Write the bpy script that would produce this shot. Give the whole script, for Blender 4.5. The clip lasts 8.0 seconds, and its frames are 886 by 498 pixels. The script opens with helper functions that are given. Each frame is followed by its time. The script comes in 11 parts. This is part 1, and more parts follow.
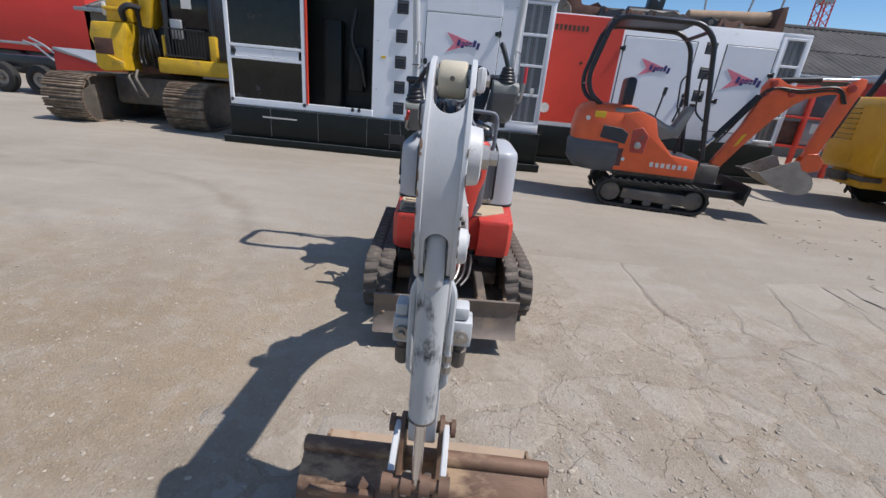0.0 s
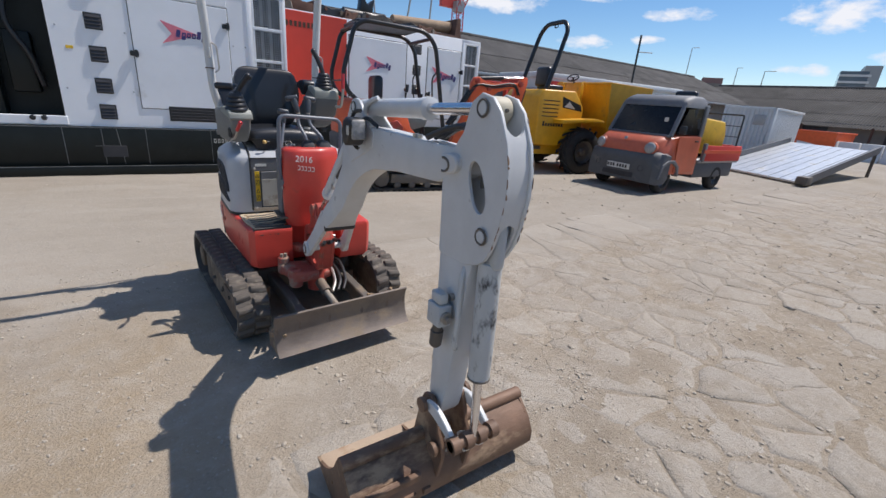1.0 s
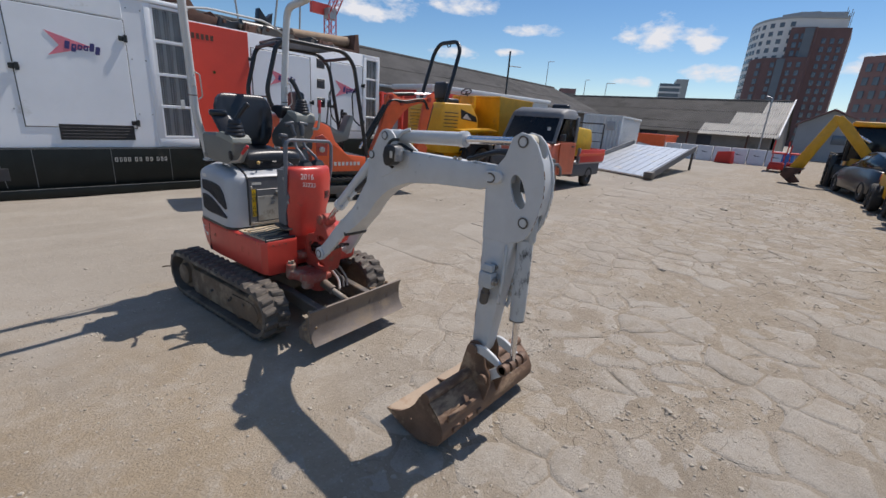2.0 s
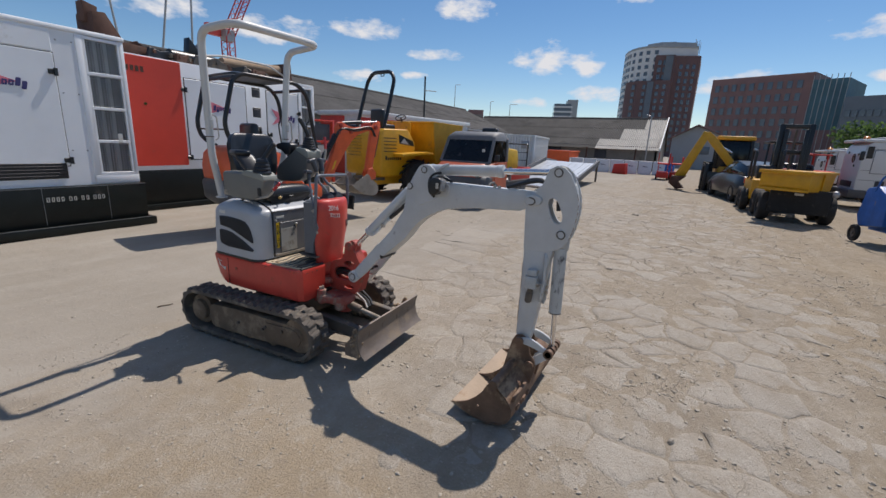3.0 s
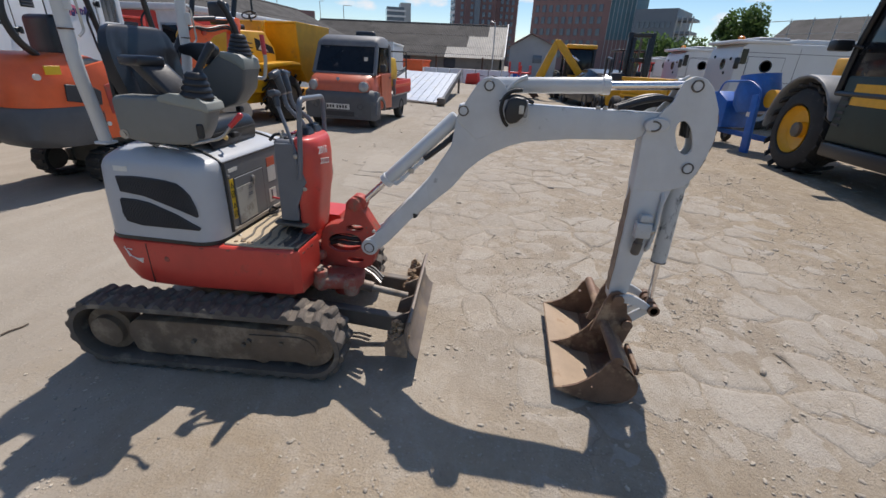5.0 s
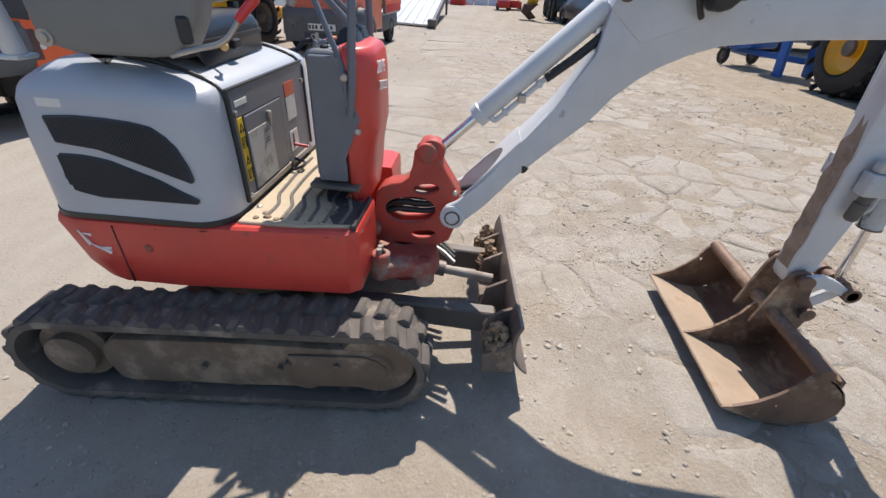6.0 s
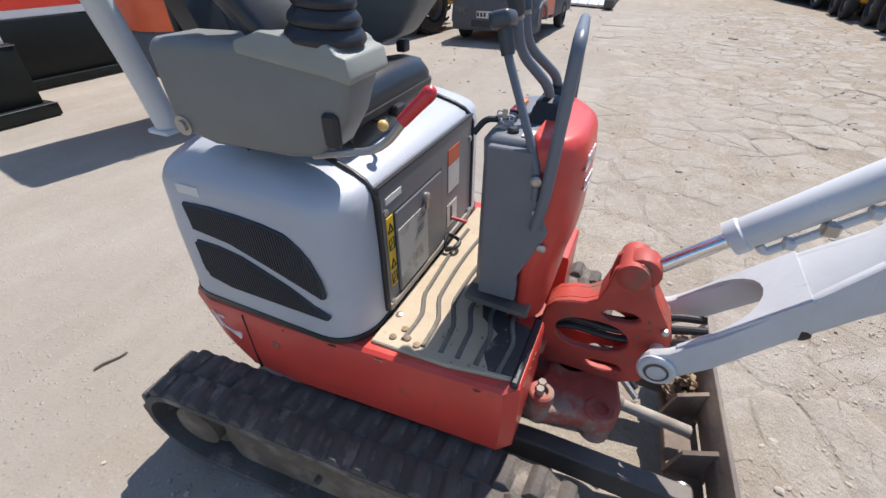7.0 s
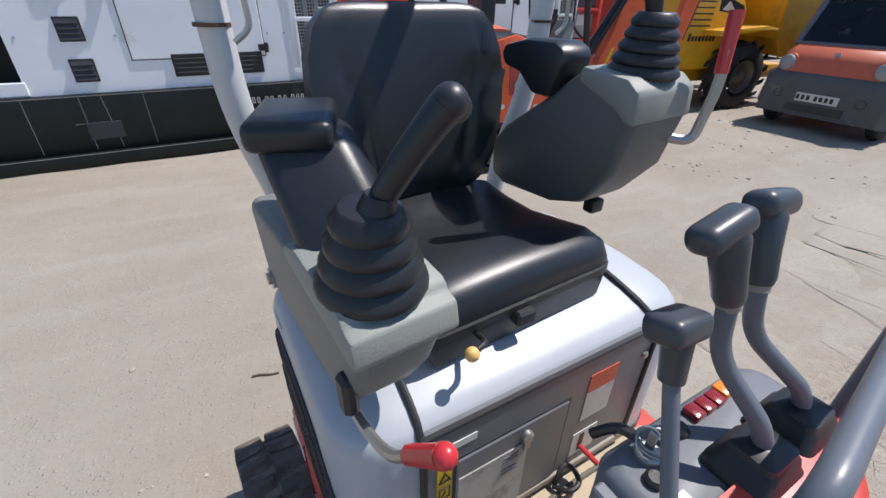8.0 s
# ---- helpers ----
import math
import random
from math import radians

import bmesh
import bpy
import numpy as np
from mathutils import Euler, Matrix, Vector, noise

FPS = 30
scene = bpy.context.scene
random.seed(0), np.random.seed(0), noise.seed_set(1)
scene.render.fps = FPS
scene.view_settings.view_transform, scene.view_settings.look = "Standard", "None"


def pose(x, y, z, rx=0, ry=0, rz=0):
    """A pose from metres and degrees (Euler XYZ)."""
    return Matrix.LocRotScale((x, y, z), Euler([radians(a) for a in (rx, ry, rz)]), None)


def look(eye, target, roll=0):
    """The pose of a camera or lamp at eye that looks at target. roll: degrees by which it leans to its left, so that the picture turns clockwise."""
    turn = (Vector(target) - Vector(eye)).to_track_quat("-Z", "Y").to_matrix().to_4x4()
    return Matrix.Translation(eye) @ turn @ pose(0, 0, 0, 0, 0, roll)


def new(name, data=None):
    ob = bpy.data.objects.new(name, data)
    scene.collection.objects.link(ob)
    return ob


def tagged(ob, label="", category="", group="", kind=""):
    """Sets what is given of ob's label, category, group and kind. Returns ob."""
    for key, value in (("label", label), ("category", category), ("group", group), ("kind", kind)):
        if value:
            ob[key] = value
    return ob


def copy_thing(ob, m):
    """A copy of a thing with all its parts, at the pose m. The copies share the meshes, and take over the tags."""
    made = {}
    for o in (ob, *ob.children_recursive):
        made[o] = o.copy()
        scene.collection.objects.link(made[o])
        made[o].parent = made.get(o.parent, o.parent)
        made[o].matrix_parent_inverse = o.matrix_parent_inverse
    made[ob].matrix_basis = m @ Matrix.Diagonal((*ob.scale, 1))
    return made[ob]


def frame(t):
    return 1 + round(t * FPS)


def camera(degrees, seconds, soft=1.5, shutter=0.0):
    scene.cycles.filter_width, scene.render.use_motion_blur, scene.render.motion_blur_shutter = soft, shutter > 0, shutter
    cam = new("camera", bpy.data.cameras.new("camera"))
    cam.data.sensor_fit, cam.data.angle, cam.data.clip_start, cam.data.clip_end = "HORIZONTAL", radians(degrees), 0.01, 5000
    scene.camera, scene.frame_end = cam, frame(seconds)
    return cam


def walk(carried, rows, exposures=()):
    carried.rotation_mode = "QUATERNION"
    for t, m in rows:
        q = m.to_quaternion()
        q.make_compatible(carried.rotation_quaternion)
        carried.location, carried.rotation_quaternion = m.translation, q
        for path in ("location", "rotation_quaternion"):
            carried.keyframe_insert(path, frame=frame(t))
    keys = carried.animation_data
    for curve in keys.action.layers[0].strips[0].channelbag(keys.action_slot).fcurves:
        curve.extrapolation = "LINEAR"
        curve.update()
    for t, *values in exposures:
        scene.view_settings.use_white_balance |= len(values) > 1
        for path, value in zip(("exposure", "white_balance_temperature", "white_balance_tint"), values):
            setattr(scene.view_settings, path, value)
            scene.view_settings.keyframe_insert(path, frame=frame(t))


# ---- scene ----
cam = camera(92.5, 8.0)
PATH = [
    (0, (0.078, -3.012, 1.42), (0.032, -1.15, 0.691), 5.5),
    (0.5, (-0.325, -3.047, 1.438), (0.12, -1.227, 0.739), 3.4),
    (1, (-0.738, -3.008, 1.442), (0.345, -1.462, 0.78), 4.6),
    (1.2, (-0.886, -3.022, 1.458), (0.343, -1.589, 0.798), 5.6),
    (1.5, (-1.144, -3.058, 1.462), (0.218, -1.739, 0.824), 4.1),
    (1.7, (-1.334, -3.072, 1.489), (0.068, -1.792, 0.86), 4.2),
    (2.8, (-2.219, -2.752, 1.529), (-0.555, -1.755, 1.041), 2.9),
    (3, (-2.349, -2.687, 1.56), (-0.649, -1.753, 1.074), 2.7),
    (3.5, (-2.477, -2.397, 1.577), (-0.699, -1.634, 1.072), 0.3),
    (4, (-2.479, -2.014, 1.573), (-0.648, -1.422, 1.03), 1.7),
    (4.2, (-2.438, -1.852, 1.565), (-0.592, -1.369, 0.965), 2.4),
    (5.3, (-1.807, -1.148, 1.414), (-0.015, -0.967, 0.546), 3.2),
    (5.5, (-1.678, -1.023, 1.358), (0.089, -0.859, 0.436), 3.3),
    (6, (-1.391, -0.766, 1.28), (0.295, -0.645, 0.212), 2.8),
    (6.5, (-1.129, -0.596, 1.318), (0.458, -0.267, 0.146), 2.3),
    (7, (-0.887, -0.517, 1.405), (0.594, 0.174, 0.252), -0.4),
    (7.2, (-0.795, -0.498, 1.452), (0.606, 0.355, 0.307), -1.6),
    (7.5, (-0.629, -0.465, 1.507), (0.593, 0.65, 0.384), -1.2),
    (7.8, (-0.478, -0.436, 1.542), (0.507, 0.951, 0.489), 0.7),
    (8, (-0.411, -0.409, 1.567), (0.468, 1.073, 0.551), 1.2),
]
walk(cam, [(t, look(eye, target, roll)) for t, eye, target, roll in PATH],
     [(t, stops, warmth, 13) for t, stops, warmth in ((0.0, 0.31, 6550), (0.5, 0.37, 6600), (1.5, 0.23, 6700), (3.0, 0.06, 6850), (4.2, 0.07, 6900), (5.5, 0.54, 6850), (6.5, 0.81, 6650), (7.0, 0.77, 6550), (8.0, 0.53, 6500))])

# ---- world, sun, exposure ----
SUN = Vector((0.60, -0.10, 1.0)).normalized()
world = bpy.data.worlds.new("yard_sky")
scene.world = world
world.use_nodes = True
wn, wl = world.node_tree.nodes, world.node_tree.links
wn.clear()


def wnode(kind, **sets):
    n = wn.new(kind)
    for k, v in sets.items():
        n.inputs[k].default_value = v
    return n


sky = wn.new("ShaderNodeTexSky")
sky.sky_type, sky.sun_disc = "NISHITA", False
sky.sun_elevation, sky.sun_rotation = math.asin(SUN.z), math.atan2(SUN.x, SUN.y)
sky.altitude = 700.0
sky.air_density, sky.dust_density, sky.ozone_density = 1.0, 0.2, 2.4
wco = wn.new("ShaderNodeTexCoord")


def wmath(op, a, b=0.0):
    n = wn.new("ShaderNodeMath")
    n.operation = op
    for i, v in enumerate((a, b)):
        if hasattr(v, "is_linked"):
            wl.new(v, n.inputs[i])
        else:
            n.inputs[i].default_value = v
    return n.outputs[0]


wmap = wnode("ShaderNodeMapping")
wmap.inputs["Scale"].default_value = (1.0, 1.0, 2.2)
wl.new(wco.outputs["Generated"], wmap.inputs["Vector"])
puff = wnode("ShaderNodeTexNoise", Scale=15.0, Detail=9.0, Roughness=0.58)
wl.new(wmap.outputs[0], puff.inputs["Vector"])
wide_puff = wnode("ShaderNodeTexNoise", Scale=5.0, Detail=7.0, Roughness=0.55)
wl.new(wmap.outputs[0], wide_puff.inputs["Vector"])
wsep = wn.new("ShaderNodeSeparateXYZ")
wl.new(wco.outputs["Generated"], wsep.inputs[0])
bearing = wmath("ARCTAN2", wsep.outputs["Y"], wsep.outputs["X"])
height = wmath("ARCSINE", wsep.outputs["Z"])
# fair-weather clouds over the east: bearing, height, half width and half height in degrees
cover = None
for cb, ch, cw, ct in ((39.0, 12.9, 5.6, 1.7), (30.6, 10.4, 4.0, 0.9), (27.0, 15.6, 5.4, 1.6), (16.3, 10.4, 6.4, 2.3), (12.5, 9.4, 3.0, 1.2), (11.0, 6.4, 4.2, 1.3), (18.2, 5.3, 3.0, 0.8),
                       (-16.0, 12.3, 7.0, 1.7), (-15.4, 7.9, 2.7, 0.8), (-5.0, 7.4, 8.0, 1.5), (-27.0, 7.6, 6.0, 1.2), (-22.5, 4.6, 4.0, 1.3), (39.9, 7.5, 4.2, 0.9), (34.0, 8.0, 2.4, 0.6),
                       (50.5, 11.4, 6.5, 2.0), (62.0, 12.5, 6.0, 1.6), (-38.0, 11.5, 7.0, 1.8), (5.0, 17.0, 7.0, 1.6)):
    dx = wmath("DIVIDE", wmath("SUBTRACT", bearing, radians(cb)), radians(cw))
    dy = wmath("DIVIDE", wmath("SUBTRACT", height, radians(ch)), radians(ct))
    one = wmath("SUBTRACT", 0.55, wmath("ADD", wmath("MULTIPLY", dx, dx), wmath("MULTIPLY", dy, dy)))
    cover = one if cover is None else wmath("MAXIMUM", cover, one)
cover = wmath("MAXIMUM", cover, -1.0)
cover = wmath("ADD", cover, wmath("MULTIPLY", wmath("SUBTRACT", puff.outputs["Fac"], 0.5), 3.6))
# scattered clouds higher up
high = wmath("MULTIPLY", wmath("SUBTRACT", wide_puff.outputs["Fac"], 0.53), 7.0)
high = wmath("SUBTRACT", high, wmath("MAXIMUM", 0.0, wmath("MULTIPLY", wmath("SUBTRACT", radians(30.0), height), 12.0)))
cover = wmath("MAXIMUM", cover, high)
wramp = wnode("ShaderNodeMapRange")
wramp.inputs[1].default_value, wramp.inputs[2].default_value = 0.02, 0.75
wl.new(cover, wramp.inputs[0])
wmix = wn.new("ShaderNodeMix")
wmix.data_type = "RGBA"
wl.new(wramp.outputs[0], wmix.inputs["Factor"])
whue = wnode("ShaderNodeHueSaturation", Saturation=1.24, Value=0.94)
wl.new(sky.outputs[0], whue.inputs["Color"])
wl.new(whue.outputs[0], wmix.inputs["A"])
wmix.inputs["B"].default_value = (6.5, 6.85, 7.4, 1)
wbg = wnode("ShaderNodeBackground", Strength=0.105)
wl.new(wmix.outputs["Result"], wbg.inputs[0])
wout = wn.new("ShaderNodeOutputWorld")
wl.new(wbg.outputs[0], wout.inputs[0])

sun_data = bpy.data.lights.new("sun", "SUN")
sun_data.energy, sun_data.angle, sun_data.color = 3.75, radians(0.53), (1.0, 0.97, 0.93)
sun = new("sun", sun_data)
sun.matrix_world = look(SUN * 50, (0, 0, 0))

# ---- materials ----


def material(name, base, rough=0.5, metal=0.0, var=0.12, scale=5.0, bump=0.05, bscale=60.0, dirt=None, amount=0.0,
             dscale=3.0, coat=0.0, spec=0.5, stretch=(1, 1, 1), rnd=0.0):
    """A surface with tone variation at two scales, fine relief and, where given, patches of dirt or wear."""
    m = bpy.data.materials.new(name)
    m.use_nodes = True
    nt = m.node_tree
    nd, ln = nt.nodes, nt.links
    b = nd["Principled BSDF"]
    co = nd.new("ShaderNodeTexCoord")
    mp = nd.new("ShaderNodeMapping")
    mp.inputs["Scale"].default_value = stretch
    ln.new(co.outputs["Object"], mp.inputs["Vector"])

    def noise_tex(s, detail=6.0, r=0.6):
        n = nd.new("ShaderNodeTexNoise")
        n.inputs["Scale"].default_value, n.inputs["Detail"].default_value, n.inputs["Roughness"].default_value = s, detail, r
        ln.new(mp.outputs[0], n.inputs["Vector"])
        return n

    def mix(fac, a, c):
        n = nd.new("ShaderNodeMix")
        n.data_type = "RGBA"
        for v, k in ((fac, "Factor"), (a, "A"), (c, "B")):
            if hasattr(v, "is_linked"):
                ln.new(v, n.inputs[k])
            elif k == "Factor":
                n.inputs[k].default_value = v
            else:
                n.inputs[k].default_value = (*v[:3], 1)
        return n.outputs["Result"]

    def ramp(v, lo, hi):
        n = nd.new("ShaderNodeMapRange")
        n.inputs[1].default_value, n.inputs[2].default_value = lo, hi
        ln.new(v, n.inputs[0])
        return n.outputs[0]

    big, fine = noise_tex(scale), noise_tex(bscale, 4.0, 0.7)
    dark, light = [c * (1 - var) for c in base], [min(1.0, c * (1 + var)) for c in base]
    colour = mix(ramp(big.outputs[0], 0.3, 0.7), dark, light)
    colour = mix(ramp(fine.outputs[0], 0.62, 0.8), colour, [c * (1 - 1.4 * var) for c in base])
    if rnd:
        info = nd.new("ShaderNodeObjectInfo")
        hsv = nd.new("ShaderNodeHueSaturation")
        ln.new(colour, hsv.inputs["Color"])
        mr = nd.new("ShaderNodeMapRange")
        mr.inputs[3].default_value, mr.inputs[4].default_value = 1 - rnd, 1 + rnd
        ln.new(info.outputs["Random"], mr.inputs[0])
        ln.new(mr.outputs[0], hsv.inputs["Value"])
        colour = hsv.outputs[0]
    rsock = None
    if dirt is not None and amount > 0:
        dn = noise_tex(dscale, 10.0, 0.68)
        edge = 0.70 - 0.34 * amount
        mask = ramp(dn.outputs[0], edge, edge + 0.10)
        colour = mix(mask, colour, dirt)
        rm = nd.new("ShaderNodeMapRange")
        rm.inputs[3].default_value, rm.inputs[4].default_value = rough, 0.9
        ln.new(mask, rm.inputs[0])
        rsock = rm.outputs[0]
    ln.new(colour, b.inputs["Base Color"])
    if rsock is not None:
        ln.new(rsock, b.inputs["Roughness"])
    else:
        rm = nd.new("ShaderNodeMapRange")
        rm.inputs[3].default_value, rm.inputs[4].default_value = max(0.03, rough * 0.82), min(1, rough * 1.18)
        ln.new(big.outputs[0], rm.inputs[0])
        ln.new(rm.outputs[0], b.inputs["Roughness"])
    b.inputs["Metallic"].default_value = metal
    b.inputs["Specular IOR Level"].default_value = spec
    b.inputs["Coat Weight"].default_value = coat
    b.inputs["Coat Roughness"].default_value = 0.12
    if bump:
        bp = nd.new("ShaderNodeBump")
        bp.inputs["Strength"].default_value, bp.inputs["Distance"].default_value = min(1.0, bump * 4), 0.004
        ln.new(fine.outputs[0], bp.inputs["Height"])
        ln.new(bp.outputs[0], b.inputs["Normal"])
    return m


red_paint = material("red_paint", (0.568, 0.052, 0.036), 0.40, var=0.14, dirt=(0.40, 0.080, 0.055), amount=0.30, dscale=5, bump=0.02, coat=0.15)
cast_dusty = material("cast_dusty", (0.340, 0.082, 0.058), 0.7, var=0.25, scale=9, dirt=(0.31, 0.215, 0.165), amount=0.55, dscale=8, bump=0.12)
red_dusty = material("red_dusty", (0.430, 0.062, 0.042), 0.58, var=0.25, dirt=(0.23, 0.115, 0.08), amount=0.45, dscale=9, bump=0.05)
grey_paint = material("grey_paint", (0.56, 0.57, 0.57), 0.40, var=0.07, dirt=(0.40, 0.39, 0.36), amount=0.22, dscale=5, bump=0.02, coat=0.1)
arm_paint = material("arm_paint", (0.53, 0.54, 0.545), 0.42, var=0.09, dirt=(0.09, 0.085, 0.08), amount=0.16, dscale=9, bump=0.03)
worn_paint = material("worn_paint", (0.46, 0.48, 0.49), 0.40, var=0.12, dirt=(0.05, 0.05, 0.05), amount=0.42, dscale=8, bump=0.05, stretch=(1.6, 1.6, 0.7))
white_plastic = material("white_plastic", (0.425, 0.445, 0.475), 0.40, var=0.05, dirt=(0.50, 0.49, 0.46), amount=0.18, dscale=6, bump=0.01, coat=0.1)
vent_black = material("vent_black", (0.044, 0.046, 0.053), 0.55, var=0.2, bump=0.3, bscale=220)
panel_grey = material("panel_grey", (0.148, 0.154, 0.168), 0.42, var=0.10, dirt=(0.27, 0.24, 0.20), amount=0.30, dscale=5, bump=0.02)
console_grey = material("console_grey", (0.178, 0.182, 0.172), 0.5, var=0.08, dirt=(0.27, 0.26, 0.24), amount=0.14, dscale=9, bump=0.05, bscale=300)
# darker copy of console_grey: the right box's shade is put into its colour
console_shaded = material("console_shaded", (0.112, 0.115, 0.112), 0.5, var=0.08, dirt=(0.22, 0.21, 0.19), amount=0.12, dscale=9, bump=0.05, bscale=300)
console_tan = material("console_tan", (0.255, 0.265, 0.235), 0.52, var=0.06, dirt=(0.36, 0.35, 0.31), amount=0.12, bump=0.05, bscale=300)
black_rubber = material("black_rubber", (0.017, 0.018, 0.021), 0.42, var=0.2, dirt=(0.06, 0.055, 0.05), amount=0.08, bump=0.015)
vinyl = material("vinyl", (0.017, 0.019, 0.024), 0.35, var=0.15, bump=0.025, bscale=300, dirt=(0.030, 0.032, 0.036), amount=0.10)
grip_rubber = material("grip_rubber", (0.050, 0.055, 0.064), 0.38, var=0.12, dirt=(0.10, 0.10, 0.105), amount=0.15, dscale=9, bump=0.01)
lever_grey = material("lever_grey", (0.13, 0.145, 0.17), 0.4, var=0.1, bump=0.02)
steel_dark = material("steel_dark", (0.125, 0.11, 0.095), 0.6, metal=0.25, var=0.25, dirt=(0.24, 0.185, 0.13), amount=0.42)
chrome = material("chrome", (0.72, 0.71, 0.72), 0.24, metal=1.0, var=0.04, bump=0.01)
bolt_steel = material("bolt_steel", (0.42, 0.40, 0.37), 0.4, metal=0.8, var=0.2)
track_rubber = material("track_rubber", (0.118, 0.100, 0.084), 0.85, var=0.25, dirt=(0.26, 0.22, 0.175), amount=0.5, dscale=7, bump=0.3, bscale=80)
track_mud = material("track_mud", (0.170, 0.122, 0.084), 0.88, var=0.3, dirt=(0.29, 0.225, 0.16), amount=0.55, dscale=5, bump=0.3, bscale=50)
bucket_steel = material("bucket_steel", (0.165, 0.098, 0.064), 0.62, metal=0.12, var=0.38, scale=7, dirt=(0.38, 0.27, 0.175), amount=0.55, dscale=6, bump=0.12, bscale=45, stretch=(0.5, 1, 1))
bucket_inside = material("bucket_inside", (0.365, 0.270, 0.187), 0.66, var=0.16, scale=5, dirt=(0.27, 0.16, 0.09), amount=0.34, dscale=5, bump=0.12, bscale=45)
blade_steel = material("blade_steel", (0.19, 0.155, 0.13), 0.55, metal=0.35, var=0.25, dirt=(0.27, 0.215, 0.16), amount=0.5, dscale=4, bump=0.10)
grease_brown = material("grease_brown", (0.27, 0.20, 0.145), 0.7, var=0.4, scale=14, bump=0.15, bscale=60, dirt=(0.36, 0.32, 0.28), amount=0.35, dscale=16)
blade_brown = material("blade_brown", (0.165, 0.125, 0.097), 0.75, metal=0.05, var=0.3, dirt=(0.28, 0.215, 0.155), amount=0.55, dscale=6, bump=0.15)
soil = material("soil", (0.30, 0.21, 0.13), 0.95, var=0.35, scale=30, bump=0.5, bscale=90)
floor_mat = material("floor_mat", (0.46, 0.37, 0.255), 0.8, var=0.14, dirt=(0.14, 0.115, 0.09), amount=0.36, dscale=4, bump=0.15)
mat_rib = material("mat_rib", (0.14, 0.125, 0.105), 0.8, var=0.2, dirt=(0.30, 0.25, 0.18), amount=0.3, bump=0.15)
label_yellow = material("label_yellow", (0.75, 0.47, 0.02), 0.45, var=0.06, bump=0.01)
label_white = material("label_white", (0.62, 0.61, 0.57), 0.5, var=0.08, dirt=(0.42, 0.38, 0.31), amount=0.35)
sheet_faded = material("sheet_faded", (0.40, 0.385, 0.35), 0.55, var=0.10, dirt=(0.26, 0.235, 0.20), amount=0.5, dscale=9)
mat_bare = material("mat_bare", (0.050, 0.046, 0.043), 0.75, var=0.3, dirt=(0.25, 0.20, 0.14), amount=0.38, dscale=9, bump=0.2)
label_black = material("label_black", (0.02, 0.02, 0.02), 0.5)
label_red = material("label_red", (0.62, 0.09, 0.03), 0.45)
knob_red = material("knob_red", (0.55, 0.03, 0.035), 0.32, var=0.08, coat=0.2)
knob_yellow = material("knob_yellow", (0.72, 0.47, 0.16), 0.4)
lamp_glass = material("lamp_glass", (0.30, 0.30, 0.30), 0.12, var=0.2, scale=60, bump=0.2, bscale=90)
marker_white = material("marker_white", (0.80, 0.74, 0.70), 0.6)
hose_black = material("hose_black", (0.02, 0.02, 0.021), 0.45)
cabinet_white = material("cabinet_white", (0.78, 0.805, 0.835), 0.42, var=0.05, scale=1.2, dirt=(0.50, 0.48, 0.44), amount=0.16, dscale=1.6, bump=0.01, bscale=30)
cabinet_red = material("cabinet_red", (0.63, 0.055, 0.03), 0.42, var=0.08, scale=1.5, dirt=(0.47, 0.08, 0.05), amount=0.2, dscale=2, bump=0.01)
cabinet_black = material("cabinet_black", (0.008, 0.011, 0.010), 0.45, var=0.25, dirt=(0.04, 0.038, 0.034), amount=0.16, dscale=2, spec=0.3)
eye_cream = material("eye_cream", (0.50, 0.45, 0.34), 0.6, var=0.12, dirt=(0.22, 0.17, 0.11), amount=0.34, dscale=14)
rust_chip = material("rust_chip", (0.20, 0.13, 0.085), 0.8, var=0.4, scale=40)
chip_dark = material("chip_dark", (0.12, 0.07, 0.055), 0.8, var=0.4, scale=40)
dusty_steel = material("dusty_steel", (0.33, 0.285, 0.235), 0.7, metal=0.1, var=0.25, dirt=(0.22, 0.17, 0.12), amount=0.4, bump=0.1)
grille_dark = material("grille_dark", (0.045, 0.045, 0.05), 0.5, metal=0.3, var=0.2)
glass_dark = material("glass_dark", (0.010, 0.011, 0.013), 0.12, var=0.3, bump=0.0, spec=0.35, dirt=(0.055, 0.058, 0.062), amount=0.26, dscale=2.2)
logo_pink = material("logo_pink", (0.72, 0.20, 0.26), 0.5)
logo_blue = material("logo_blue", (0.045, 0.04, 0.16), 0.5)
orange_paint = material("orange_paint", (0.74, 0.115, 0.03), 0.40, var=0.10, dirt=(0.45, 0.11, 0.05), amount=0.22, dscale=4, coat=0.1)
yellow_paint = material("yellow_paint", (0.68, 0.34, 0.012), 0.42, var=0.10, dirt=(0.42, 0.24, 0.06), amount=0.25, dscale=3, coat=0.1)
canary_paint = material("canary_paint", (0.63, 0.385, 0.018), 0.45, var=0.15, dirt=(0.35, 0.23, 0.08), amount=0.35, dscale=3)
black_paint = material("black_paint", (0.016, 0.017, 0.02), 0.35, var=0.15, bump=0.02)
grey_plastic = material("grey_plastic", (0.085, 0.09, 0.10), 0.6, var=0.12, dirt=(0.2, 0.18, 0.15), amount=0.25)
van_orange = material("van_orange", (0.52, 0.115, 0.055), 0.42, var=0.10, dirt=(0.40, 0.15, 0.09), amount=0.3, dscale=2, coat=0.1)
van_bumper = material("van_bumper", (0.085, 0.087, 0.092), 0.6, var=0.12, dirt=(0.20, 0.18, 0.155), amount=0.3, dscale=3)
van_grey = material("van_grey", (0.145, 0.15, 0.16), 0.55, var=0.10, dirt=(0.30, 0.28, 0.25), amount=0.25, dscale=3)
